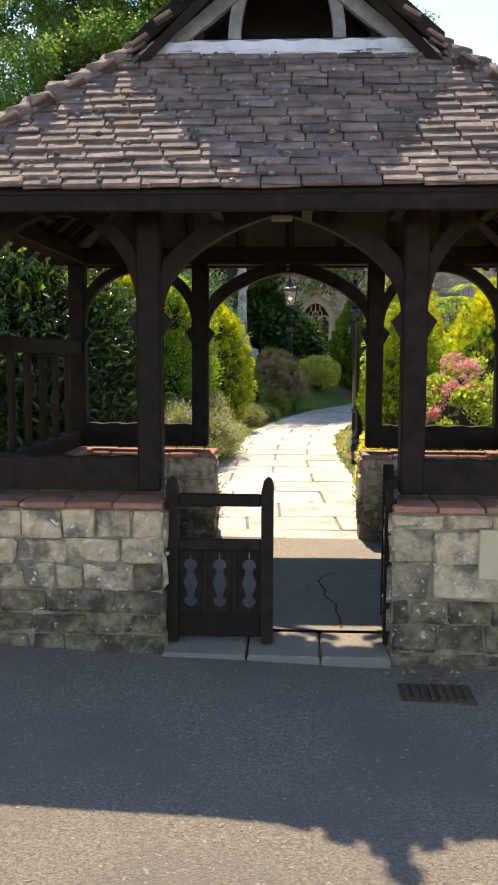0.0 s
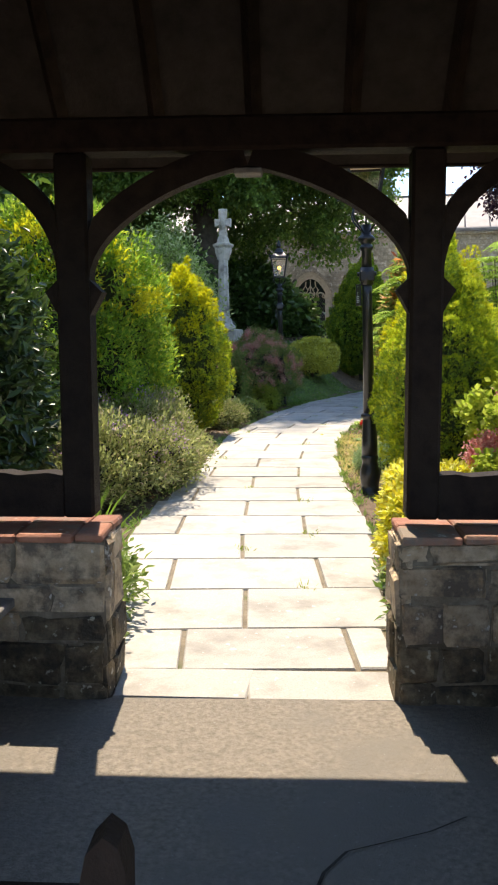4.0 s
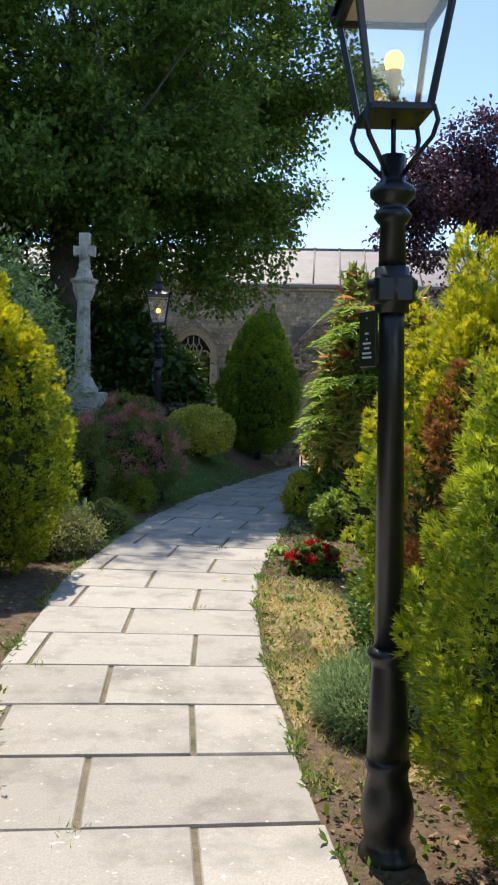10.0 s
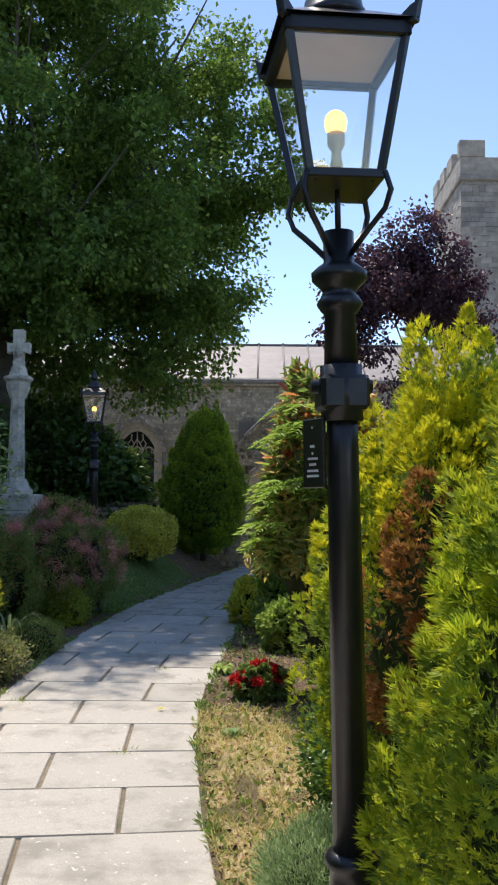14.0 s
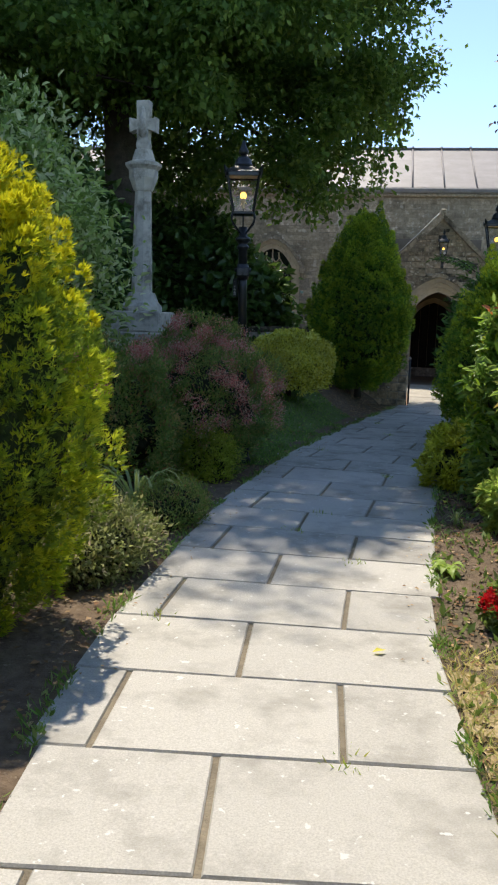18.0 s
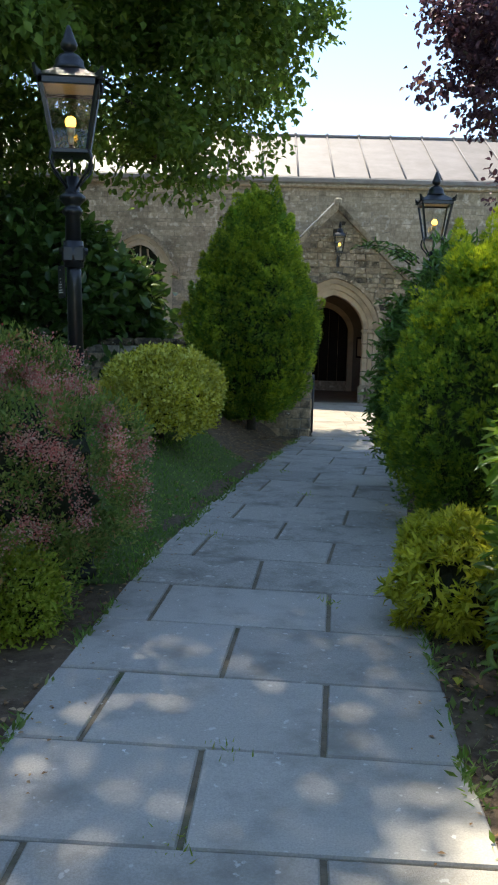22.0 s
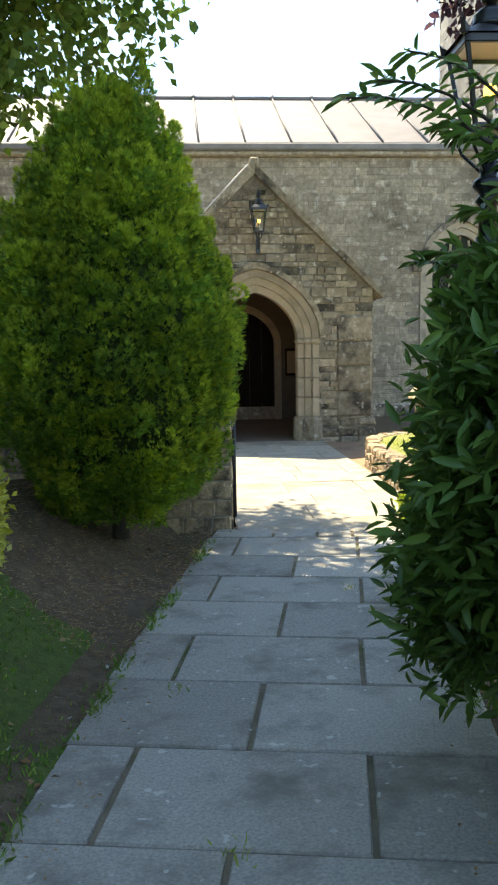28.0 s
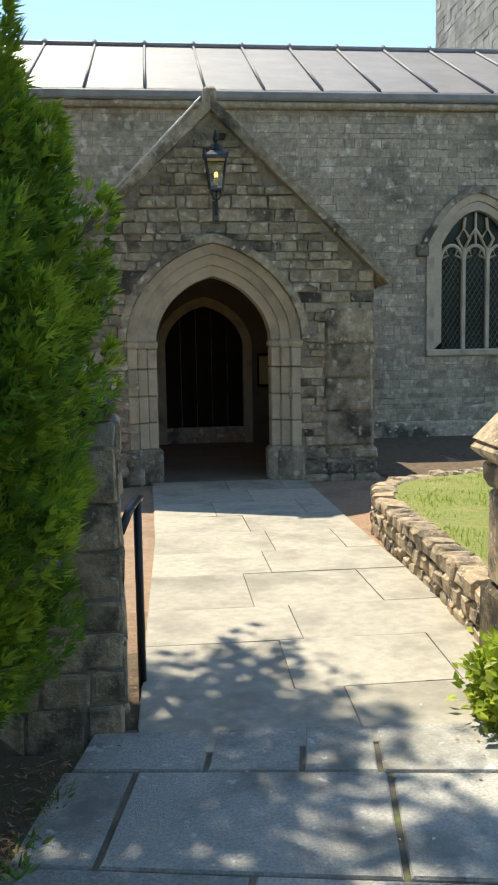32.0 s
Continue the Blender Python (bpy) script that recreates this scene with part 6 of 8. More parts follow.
# ---- lamps ----
def lantern(parent, z, k=1.0, bulb=None):
    """Four-sided tapered lantern with a lit bulb; z is its glass's foot."""
    S = Matrix.Translation((0, 0, z)) @ Matrix.Diagonal((k, k, k, 1))
    b, t, h = 0.102, 0.165, 0.38
    lan = part("lantern_frame", Mesh().box((-b - 0.012, -b - 0.012, -0.015), (b + 0.012, b + 0.012, 0.012), 0.004, m=S), IRON, parent)
    for sx in (-1, 1):
        for sy in (-1, 1):
            part("corner_bar", Mesh().tube([(sx * b, sy * b, 0), (sx * t, sy * t, h)], 0.014 * k, n=4, m=S, smooth=False), IRON, lan)
            part("horn", Mesh().prism([(-0.035, 0.0), (0.035, 0.0), (0.05, 0.07), (0.035, 0.05), (0.02, 0.045), (-0.02, 0.02)], -0.012, 0.012, m=S @ Matrix.Translation((sx * t, sy * t, h + 0.02)) @ pose(0, 0, 0, 0, 0, math.degrees(math.atan2(sy, sx)))), IRON, lan)
    for i in range(4):
        R = S @ pose(0, 0, 0, 0, 0, 90 * i)
        part("top_rail", Mesh().box((-t - 0.014, -t - 0.014, h - 0.012), (t + 0.014, -t + 0.014, h + 0.03), 0.004, m=R), IRON, lan)
        part("pane", Mesh().add([(-b, -b, 0.012), (b, -b, 0.012), (t, -t, h - 0.012), (-t, -t, h - 0.012)], [(0, 1, 2, 3)], m=R), PANE, lan).visible_shadow = False
    hood = Mesh()
    tt = t + 0.03
    hood.add([(-tt, -tt, h + 0.03), (tt, -tt, h + 0.03), (tt, tt, h + 0.03), (-tt, tt, h + 0.03), (-0.09, -0.09, h + 0.1), (0.09, -0.09, h + 0.1), (0.09, 0.09, h + 0.1), (-0.09, 0.09, h + 0.1)],
             [(0, 1, 5, 4), (1, 2, 6, 5), (2, 3, 7, 6), (3, 0, 4, 7), (4, 5, 6, 7)], m=S)
    part("hood", hood, IRON, lan)
    part("hood_lining", Mesh().box((-t + 0.01, -t + 0.01, h + 0.005), (t - 0.01, t - 0.01, h + 0.018), m=S), ENAMEL, lan)
    part("dome", Mesh().lathe([(0.1, h + 0.1), (0.098, h + 0.125), (0.09, h + 0.13), (0.085, h + 0.165), (0.06, h + 0.195), (0.028, h + 0.21), (0.024, h + 0.22)], 20, m=S), IRON, lan)
    part("finial", Mesh().lathe([(0.02, h + 0.21), (0.048, h + 0.235), (0.052, h + 0.26), (0.036, h + 0.295), (0.02, h + 0.34), (0.012, h + 0.365), (0.004, h + 0.37)], 16, m=S), IRON, lan)
    part("stem", Mesh().tube([(0, 0, -0.15), (0, 0, 0.06)], 0.009 * k, m=S, n=8), IRON, lan)
    part("lamp_holder", Mesh().lathe([(0.012, 0.05), (0.02, 0.06), (0.016, 0.075), (0.014, 0.1), (0.026, 0.12), (0.026, 0.155)], 12, m=S), BRASS, lan)
    part("bulb", Mesh().lathe([(0.018, 0.15), (0.029, 0.163), (0.034, 0.185), (0.029, 0.207), (0.017, 0.218), (0.004, 0.222)], 16, m=S), bulb or BULB, lan)
    return lan


def lamp_post(label, x, y, z, turn=0.0, plaque_side=-1, k=1.0, lean=0.0):
    p = thing("street_lamp", label, "street lamp", "churchyard lamps", pose(x, y, z, 0, lean, turn) @ Matrix.Diagonal((k, k, k, 1)))
    part("foot", Mesh().lathe([(0.105, -0.05), (0.105, 0.04), (0.09, 0.06), (0.082, 0.09), (0.09, 0.13), (0.098, 0.18), (0.093, 0.24), (0.08, 0.28), (0.072, 0.33), (0.085, 0.36), (0.074, 0.39)], 20), IRON, p)
    part("pedestal", Mesh().lathe([(0.076, 0.385), (0.074, 0.5), (0.068, 0.62), (0.062, 0.72), (0.062, 0.74), (0.078, 0.755), (0.078, 0.775), (0.06, 0.79)], 16), IRON, p)
    part("shaft", Mesh().lathe([(0.054, 0.785), (0.046, 1.9), (0.046, 2.04)], 12), IRON, p)
    part("ladder_block", Mesh().box((-0.07, -0.06, 2.02), (0.07, 0.06, 2.12), 0.012).lathe([(0.062, 1.99), (0.062, 2.15)], 12), IRON, p)
    part("ladder_ring", Mesh().tube([(-0.088, 0, 2.09), (0.088, 0, 2.09)], 0.022), IRON, p)
    part("neck", Mesh().lathe([(0.05, 2.14), (0.045, 2.3), (0.055, 2.31), (0.068, 2.33), (0.055, 2.35), (0.045, 2.36), (0.055, 2.375), (0.08, 2.4), (0.082, 2.42), (0.06, 2.44), (0.045, 2.45), (0.045, 2.54)], 16), IRON, p)
    for a in (45, 135, 225, 315):
        pts = [(0.04, 0, 2.47), (0.1, 0, 2.53), (0.155, 0, 2.58), (0.175, 0, 2.63), (0.16, 0, 2.68), (0.13, 0, 2.685), (0.115, 0, 2.665)]
        part("scroll", Mesh().tube(pts, 0.009, n=6, m=pose(0, 0, 0, 0, 0, a)), IRON, p)
    lantern(p, 2.68)
    if plaque_side:
        s = part("plaque", Mesh().box((-0.1, -0.008, 1.8), (-0.0, 0.004, 2.0), 0.003, m=pose(0, 0, 0, 0, 0, -66) @ Matrix.Translation((0, -0.062, 0))), SIGN_BLACK, p, "small black memorial plaque with pale lettering")
        for zz, w in ((1.975, 0.004), (1.92, 0.02), (1.9, 0.006), (1.885, 0.045), (1.868, 0.03), (1.85, 0.05), (1.835, 0.055)):
            part("lettering", Mesh().box((-0.05 - w / 2, -0.011, zz - 0.004), (-0.05 + w / 2, -0.0085, zz + 0.003), m=pose(0, 0, 0, 0, 0, -66) @ Matrix.Translation((0, -0.062, 0))), SIGN_WHITE, s)
    return p


lamp_post("tall black iron lamp post beside golden conifers, lit", 0.755, 11.13, 0.12, -1, k=0.925, lean=-1.6)
lamp_post("black iron lamp post among pink spiraea, lit", -0.17, 20.41, 0.2, 0, k=0.925, lean=-1.3)
lamp_post("black iron lamp post rising out of laurel, lit", 3.42, 24.35, 0.2, -12, k=0.945)
wl = thing("wall_lantern", "black iron lantern on a bracket above the porch arch, lit", "wall lamp", at=pose(0, 0, 0, 0, 0, -9.5) @ Matrix.Translation((PU + 0.03, PV - 0.33, 3.40)) @ Matrix.Diagonal((0.66, 0.66, 0.84, 1)))
lantern(wl, 0.0)
part("bracket", Mesh().tube([(0, 0.33, -0.26), (0, 0.2, -0.28), (0, 0.05, -0.22), (0, 0, -0.14), (0, 0, 0)], 0.018).box((-0.05, 0.3, -0.36), (0.05, 0.36, -0.1), 0.01), IRON, wl)
for a in (45, 135, 225, 315):
    part("scroll", Mesh().tube([(0.02, 0, -0.13), (0.08, 0, -0.1), (0.1, 0, -0.05), (0.08, 0, -0.01)], 0.01, n=6, m=pose(0, 0, 0, 0, 0, a)), IRON, wl)
il = thing("porch_ceiling_lamp", "small lit lantern hanging inside the porch", "ceiling lamp", at=pose(0, 0, 0, 0, 0, -9.5) @ Matrix.Translation((PU - 0.25, PV + 1.4, 2.62)))
part("shade", Mesh().lathe([(0.1, 0.12), (0.07, 0.2), (0.02, 0.24)], 12), IRON, il)
part("bulb", Mesh().box((-0.06, -0.06, 0.0), (0.06, 0.06, 0.11), 0.02), BULB_DIM, il)
part("chain", Mesh().tube([(0, 0, 0.24), (0, 0, 1.3)], 0.008, n=6), IRON, il)

# ---- stone cross ----
crs = thing("memorial_cross", "tall weathered limestone cross on a stepped plinth", "memorial cross", at=pose(-1.54, 23.27, 0, 0, 0, -12))
for a, z0, z1 in ((0.75, 0.1, 0.5), (0.55, 0.5, 1.0), (0.46, 1.0, 1.45), (0.36, 1.45, 1.72)):
    part("plinth_block", Mesh().box((-a, -a, z0), (a, a, z1 - 0.004), 0.02), CROSS_STONE, crs)
part("shaft_base", Mesh().lathe([(0.27, 1.716), (0.27, 1.78), (0.22, 1.84), (0.2, 1.9), (0.17, 1.96)], 8, a0=math.pi / 8), CROSS_STONE, crs)
part("shaft", Mesh().lathe([(0.138, 1.95), (0.132, 2.3), (0.106, 3.27)], 8, a0=math.pi / 8), CROSS_STONE, crs)
part("capital", Mesh().lathe([(0.125, 3.26), (0.15, 3.33), (0.185, 3.42), (0.19, 3.52), (0.235, 3.57), (0.235, 3.61), (0.15, 3.64), (0.13, 3.72), (0.11, 3.78)], 8, a0=math.pi / 8), CROSS_STONE, crs)
hd = [(-0.075, 3.78), (0.075, 3.78), (0.085, 3.84), (0.07, 3.9), (0.08, 4.02), (0.175, 3.99), (0.18, 4.17), (0.08, 4.15), (0.085, 4.38), (-0.085, 4.38), (-0.08, 4.15), (-0.18, 4.17), (-0.175, 3.99), (-0.08, 4.02), (-0.07, 3.9), (-0.085, 3.84)]
part("cross_head", Mesh().prism(hd, -0.07, 0.07), CROSS_STONE, crs)
part("carving", Mesh().lathe([(0.0, 3.9), (0.05, 3.95), (0.06, 4.05), (0.05, 4.15), (0.03, 4.28), (0.0, 4.32)], 10, m=Matrix.Translation((0, -0.06, 0))), CROSS_STONE, crs)

# ---- churchyard wall, pier, low curved wall, handrail ----
cyw = thing("churchyard_wall", "old rubble stone churchyard wall beneath the conifer", "wall", at=pose(2.84, 27.45, 0, 0, 0, -6))
part("core", Mesh().box((-9, 0.005, 0), (-0.005, 0.37, 1.45)), MORTAR, cyw)
rubble(cyw, -9, 0, 0.1, 1.45, 0.06, Matrix.Identity(4), STONE, (0.12, 0.22), (0.16, 0.45), 111, 220, STONE_FAR)
rubble(cyw, 0, 0.38, 0.1, 1.45, 0.06, pose(0, 0, 0, 0, 0, 90), STONE, (0.14, 0.26), (0.2, 0.38), 112, 40, STONE_FAR)
rr2 = random.Random(5)
xq = -9.0
while xq < -0.05:
    l = min(rr2.uniform(0.3, 0.55), -xq)
    part("cap_stone", Mesh().box((0, -0.04, 1.45), (l - 0.01, 0.42, 1.55), 0.03, jit=0.012, rnd=rr2), STONE_LOW, cyw, pos=Matrix.Translation((xq, 0, 0)))
    xq += l
pier = thing("gate_pier", "weathered stone gate pier with a saddleback capstone", "pier", at=pose(4.54, 27.4, 0, 0, 0, -14))
for i, (z0, z1, a) in enumerate(((0.05, 0.55, 0.25), (0.55, 1.03, 0.225), (1.03, 1.17, 0.245))):
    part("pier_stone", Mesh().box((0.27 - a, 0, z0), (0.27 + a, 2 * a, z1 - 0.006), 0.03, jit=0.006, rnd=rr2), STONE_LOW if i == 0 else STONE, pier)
cap = Mesh().box((-0.03, -0.04, 1.17), (0.57, 0.52, 1.26), 0.03, jit=0.01, rnd=rr2)
cap.prism([(-0.02, 1.26), (0.56, 1.26), (0.4, 1.4), (0.3, 1.46), (0.18, 1.44), (0.1, 1.38)], -0.03, 0.5)
part("capstone", cap, STONE, pier)
lw = thing("low_curved_wall", "low curved rubble wall holding raised grass", "wall")
cvs = [(4.8, 27.9), (4.97, 28.6), (5.12, 29.3), (5.27, 30.0), (5.42, 30.65), (5.63, 31.1), (5.95, 31.4), (6.4, 31.55), (7.1, 31.65), (8.0, 31.65), (9.0, 31.6)]
for course in range(3):
    for (xa, ya), (xb, yb) in zip(cvs, cvs[1:]):
        L_ = math.hypot(xb - xa, yb - ya)
        n_ = max(1, round(L_ / 0.2))
        for i in range(n_):
            f0 = (i + (0.5 if course % 2 else 0)) / n_
            px, py = xa + (xb - xa) * f0, ya + (yb - ya) * f0
            h_ = rr2.uniform(0.1, 0.13)
            st_ = Mesh().box((-L_ / n_ / 2 + 0.005, -0.1, 0), (L_ / n_ / 2 - 0.005, 0.1, h_), 0.025, jit=0.012, rnd=rr2)
            part("stone", st_, STONE, lw, pos=Matrix.Translation((px, py, 0.14 + course * 0.115)) @ pose(0, 0, 0, 0, 0, math.degrees(math.atan2(yb - ya, xb - xa))))
hr = thing("handrail", "black iron handrail beside the churchyard wall end", "handrail")
for yy in (27.95,):
    part("post", Mesh().tube([(2.98 + (yy - 27.95) * 0.22, yy, 0.1), (2.98 + (yy - 27.95) * 0.22, yy, 1.05)], 0.02), IRON, hr)
part("rail", Mesh().tube([(2.86, 27.6, 0.98), (2.93, 27.8, 1.04), (2.98, 27.95, 1.05), (3.0, 28.02, 1.04)], 0.02), IRON, hr)

# ---- trees ----
def tree(name, label, at, trunk_r, trunk_h, lobes, material, n, size, width, per=9, puff=0.28, seed=1, droop=0.35, bough=0.0):
    """A tree: tapered trunk, limbs to each lobe of the crown, boughs round each lobe, and leaves in clumps with gaps."""
    t = thing(name, label, "tree", at=pose(*at))
    tk = Mesh().tube([(0, 0, -0.2), (0.05, 0, trunk_h * 0.3), (-0.08, 0.05, trunk_h * 0.7), (0.05, 0, trunk_h)], trunk_r, trunk_r * 0.6, 14)
    part("trunk", tk, BARK, t)
    r = np.random.default_rng(seed)
    P_all, O_all = [], []
    vol = sum(q[1][0] * q[1][1] + q[1][1] * q[1][2] + q[1][0] * q[1][2] for q in lobes)
    for c, rad, *dense in lobes:
        c, rad = np.array(c, float), np.array(rad)
        limb = part("limb", Mesh().tube([(0, 0, trunk_h * 0.75), tuple(c * 0.45 + np.array([0, 0, trunk_h * 0.5])), tuple(c)], trunk_r * 0.4 * min(1.0, float(rad[0]) / 2.4), 0.02, 7), BARK, t)
        area = rad[0] * rad[1] + rad[1] * rad[2] + rad[0] * rad[2]
        k = int(n * area / vol * (dense[0] if dense else 1.0))
        if not bough:
            D = unit(r.normal(size=(k, 3)))
            rr_ = (0.55 + 0.5 * r.random(k) ** 0.6) * lumps(D, 5, 0.16, seed + int(c[0] * 7) % 50)
            P_all.append(c + D * rad * rr_[:, None])
            O_all.append(D)
            continue
        # boughs: flattened tufts spread over and inside the lobe, each on its own branch
        nb = max(5, int(area * 1.25 / bough ** 2 * (dense[0] if dense else 1.0)))
        B = unit(r.normal(size=(nb, 3)))
        Bc = c + B * rad * (0.4 + 0.78 * r.random(nb) ** 0.75)[:, None]
        for q in range(0, nb, 4):
            part("branch", Mesh().tube([tuple(c * 0.92 + np.array([0, 0, -0.1])), tuple(Bc[q])], 0.035, 0.01, 5), BARK, limb)
        pick = r.integers(0, nb, k)
        br = bough * (0.75 + 0.6 * r.random(nb))
        D = unit(r.normal(size=(k, 3)) + B[pick] * 0.35)
        rr_ = (0.35 + 0.7 * r.random(k) ** 0.7) * br[pick]
        off = D * rr_[:, None] * np.array([1.0, 1.0, 0.9])
        off[:, 2] -= 0.3 * (off[:, 0] ** 2 + off[:, 1] ** 2)
        P_all.append(Bc[pick] + off)
        O_all.append(unit(D + B[pick] * 0.5))
    C, O = np.concatenate(P_all), np.concatenate(O_all)
    i = np.repeat(np.arange(len(C)), per)
    m = len(i)
    P = C[i] + rng.normal(size=(m, 3)) * puff * np.array([1, 1, 0.6])
    D = unit(O[i] * 0.5 + rng.normal(size=(m, 3)) * 0.7 + np.array([0, 0, -droop]))
    N = unit(rng.normal(size=(m, 3)) * 0.6 + np.array([0, 0, 1.0]) + O[i] * 0.3)
    leaves("crown", P, D, N, size, width, material, t)
    return t


big = [((0, 0.6, 10), (3.7, 3.8, 4.2), 0.65), ((3.5, 0.7, 9.2), (2.7, 2.2, 2.0), 0.72), ((5.5, 0.9, 8.9), (1.1, 1.2, 0.9), 0.7), ((3.5, 0.9, 12.0), (2.2, 2.2, 1.9), 0.62), ((1.0, 0.9, 14.2), (2.3, 2.2, 1.2), 0.7),
       ((3.3, 0.8, 6.9), (1.7, 1.6, 1.4), 0.95), ((3.35, 0.9, 5.3), (1.5, 1.3, 1.0), 0.75), ((3.1, 1.0, 4.35), (1.15, 1.0, 0.5), 0.75), ((1.4, 0.8, 5.2), (1.7, 1.5, 1.1), 0.9),
       ((1.2, -2.2, 6.9), (2.3, 1.9, 1.8), 0.8), ((-3.6, -1.5, 7.6), (3.2, 2.8, 2.8)), ((-5.0, 0.4, 10.5), (3.0, 3.0, 3.2)), ((1.3, 3.0, 7.6), (2.6, 2.2, 2.4), 0.7), ((-3, 1.6, 13), (3, 2.8, 2.6)),
       # Last two on this line are added to shade the path's far end.
       ((-1.5, -2.0, 5.9), (2.6, 2.2, 1.4)), ((-1.6, 1.6, 5.2), (2.6, 1.8, 1.6)), ((4.7, 3.1, 7.0), (1.1, 1.0, 0.9), 0.6), ((4.4, 4.3, 8.9), (1.1, 0.9, 0.8), 0.3),
       # High lobes out of view, added to cast dapples on the path.
       ((0.4, -2.3, 11.9), (1.3, 0.8, 0.6), 0.8), ((1.0, -3.1, 14.6), (0.3, 0.3, 0.2), 0.3), ((0.2, -2.5, 14.9), (0.6, 0.5, 0.3), 0.5)]
tree("broadleaf_tree", "large dark green broadleaf tree behind the cross", (-2.3, 27.2, 0.1), 0.42, 7.0, big, TREE_LEAF, 27000, 0.118, 0.7, 16, 0.15, 3, 0.45, 0.6)
cop = [((0, 0, 7.4), (1.1, 1.2, 1.3)), ((-1.0, -0.4, 7.2), (0.9, 0.9, 0.9)), ((0.9, 0.3, 6.6), (0.9, 1.0, 1.0)), ((-1.9, -1.3, 6.6), (0.7, 0.7, 0.8)), ((-2.55, -1.9, 5.8), (0.5, 0.5, 0.6)), ((-2.0, -1.7, 5.1), (0.5, 0.4, 0.3), 0.7), ((-0.95, -0.6, 4.2), (0.3, 0.35, 0.45), 0.5)]
tree("copper_beech", "dark purple copper beech beside the church", (7.8, 30.3, 0.2), 0.16, 5.6, cop, COPPER, 2300, 0.11, 0.65, 9, 0.14, 5, 0.3, 0.35)
# trees and hedges that close the churchyard on both sides
for k, (x, y, h, rad) in enumerate(((-9, 12, 6.5, 3.2), (-11, 19, 8, 3.6), (10, 14, 5.5, 3.0), (12, 22, 6.5, 3.4), (-12, 30, 8, 4.0), (-8, 5, 5.5, 2.6), (9.5, 6, 4.6, 2.4))):
    tree("boundary_tree", "leafy green tree at the churchyard edge", (x, y, 0.0), 0.2, h * 0.5, [((0, 0, h * 0.62), (rad, rad, h * 0.42)), ((rad * 0.4, -rad * 0.3, h * 0.45), (rad * 0.7, rad * 0.7, h * 0.3))], TREE_LEAF, 1100, 0.27, 0.6, 7, 0.4, 20 + k)

# ---- shrubs left of the path ----
# Shade is put into the main leaf colour; brighter top leaves paint sunlight.
shrub("laurel_hedge", "dark glossy laurel hedge beside the lychgate", "hedge", (-2.85, 9.35, 0.05), (1.1, 1.5, 1.35), HEDGE_SHADED, 2200, 0.1, 0.34, 13, 0.1, 0.15, 0.1, 4, 11, 0.2, 0.8, extra=(("sunlit_shoot", BRIGHT, 0.14, 0.7, ""),))
shrub("golden_privet", "large yellow-green shrub with bright shoots", "shrub", (-2.17, 12.2, 0.1), (0.88, 1.15, 1.38), BRIGHT, 3800, 0.06, 0.34, 14, 0.04, 0.1, 0.14, 6, 12, 0.5, 0.7, puffs=520, puff_r=0.12, extra=(("golden_shoot", GOLDEN_TIP, 0.14, 0.6, ""),))
shrub("hebe_bush", "low grey-green hebe bush with mauve flowers spilling over the path", "shrub", (-1.5, 11.5, 0.1), (0.62, 1.5, 0.42), LAVENDER, 2400, 0.04, 0.4, 16, 0.05, 0.0, 0.16, 6, 13, 0.6, 0.6, extra=(("mauve_flower", MAUVE, 0.06, 0.5, ""),))
conifer("golden_conifer", "rounded golden cypress with yellow tips", (-1.46, 15.66, 0.03), (0.58, 0.6, 1.2), 0.2, 260, 0.092, CONIFER, LIME, GOLDEN_TIP, 0.7, per=160, sprig=0.044, width=0.007, seed=14, glow=0.5)
shrub("silver_shrub", "tall open shrub with pale silvery green leaves", "shrub", (-2.45, 20.2, 0.1), (0.9, 0.8, 1.75), SILVER, 1300, 0.085, 0.4, 12, 0.13, 0.2, 0.3, 5, 15, 0.25, 0.9, core=0.55)
shrub("low_shrub", "low mossy green shrub spilling on the path edge", "shrub", (-0.68, 17.8, 0.12), (0.24, 0.4, 0.18), SPIRAEA, 600, 0.024, 0.3, 14, 0.03, seed=62)
shrub("low_shrub", "low dark green shrub at the path edge", "shrub", (-1.06, 16.62, 0.12), (0.36, 0.46, 0.21), LAVENDER, 800, 0.036, 0.42, 14, 0.045, seed=16)
shrub("spiraea", "pink-flowered spiraea bush beside the lamp", "shrub", (-0.68, 20.05, 0.12), (0.72, 0.75, 0.74), SPIRAEA, 3400, 0.034, 0.38, 12, 0.03, 0.0, 0.18, 5, 17, 0.5, 0.7, puffs=420, puff_r=0.06, core=0.66, extra=(("pink_flower_head", PINK, 0.32, 0.58, "clusters of dusty pink flowers"), ("faded_flower_head", PINK, 0.36, 0.36, "")))
shrub("spiraea", "rusty-leaved spiraea bush with faded flowers", "shrub", (-1.5, 19.25, 0.12), (0.78, 0.75, 0.66), SPIRAEA, 2600, 0.04, 0.38, 12, 0.03, 0.0, 0.18, 5, 18, 0.5, 0.7, puffs=300, puff_r=0.08, core=0.66, extra=(("pink_flower_head", PINK, 0.16, 0.66, ""), ("rusty_leaf", PHOTINIA, 0.3, 0.3, "")))
shrub("golden_shrub", "low yellow-green shrub in front of the spiraea", "shrub", (-0.5, 19.45, 0.14), (0.22, 0.25, 0.26), HYDRANGEA, 900, 0.032, 0.45, 12, 0.03, 0.0, 0.18, 5, 63, 0.4, 0.8)
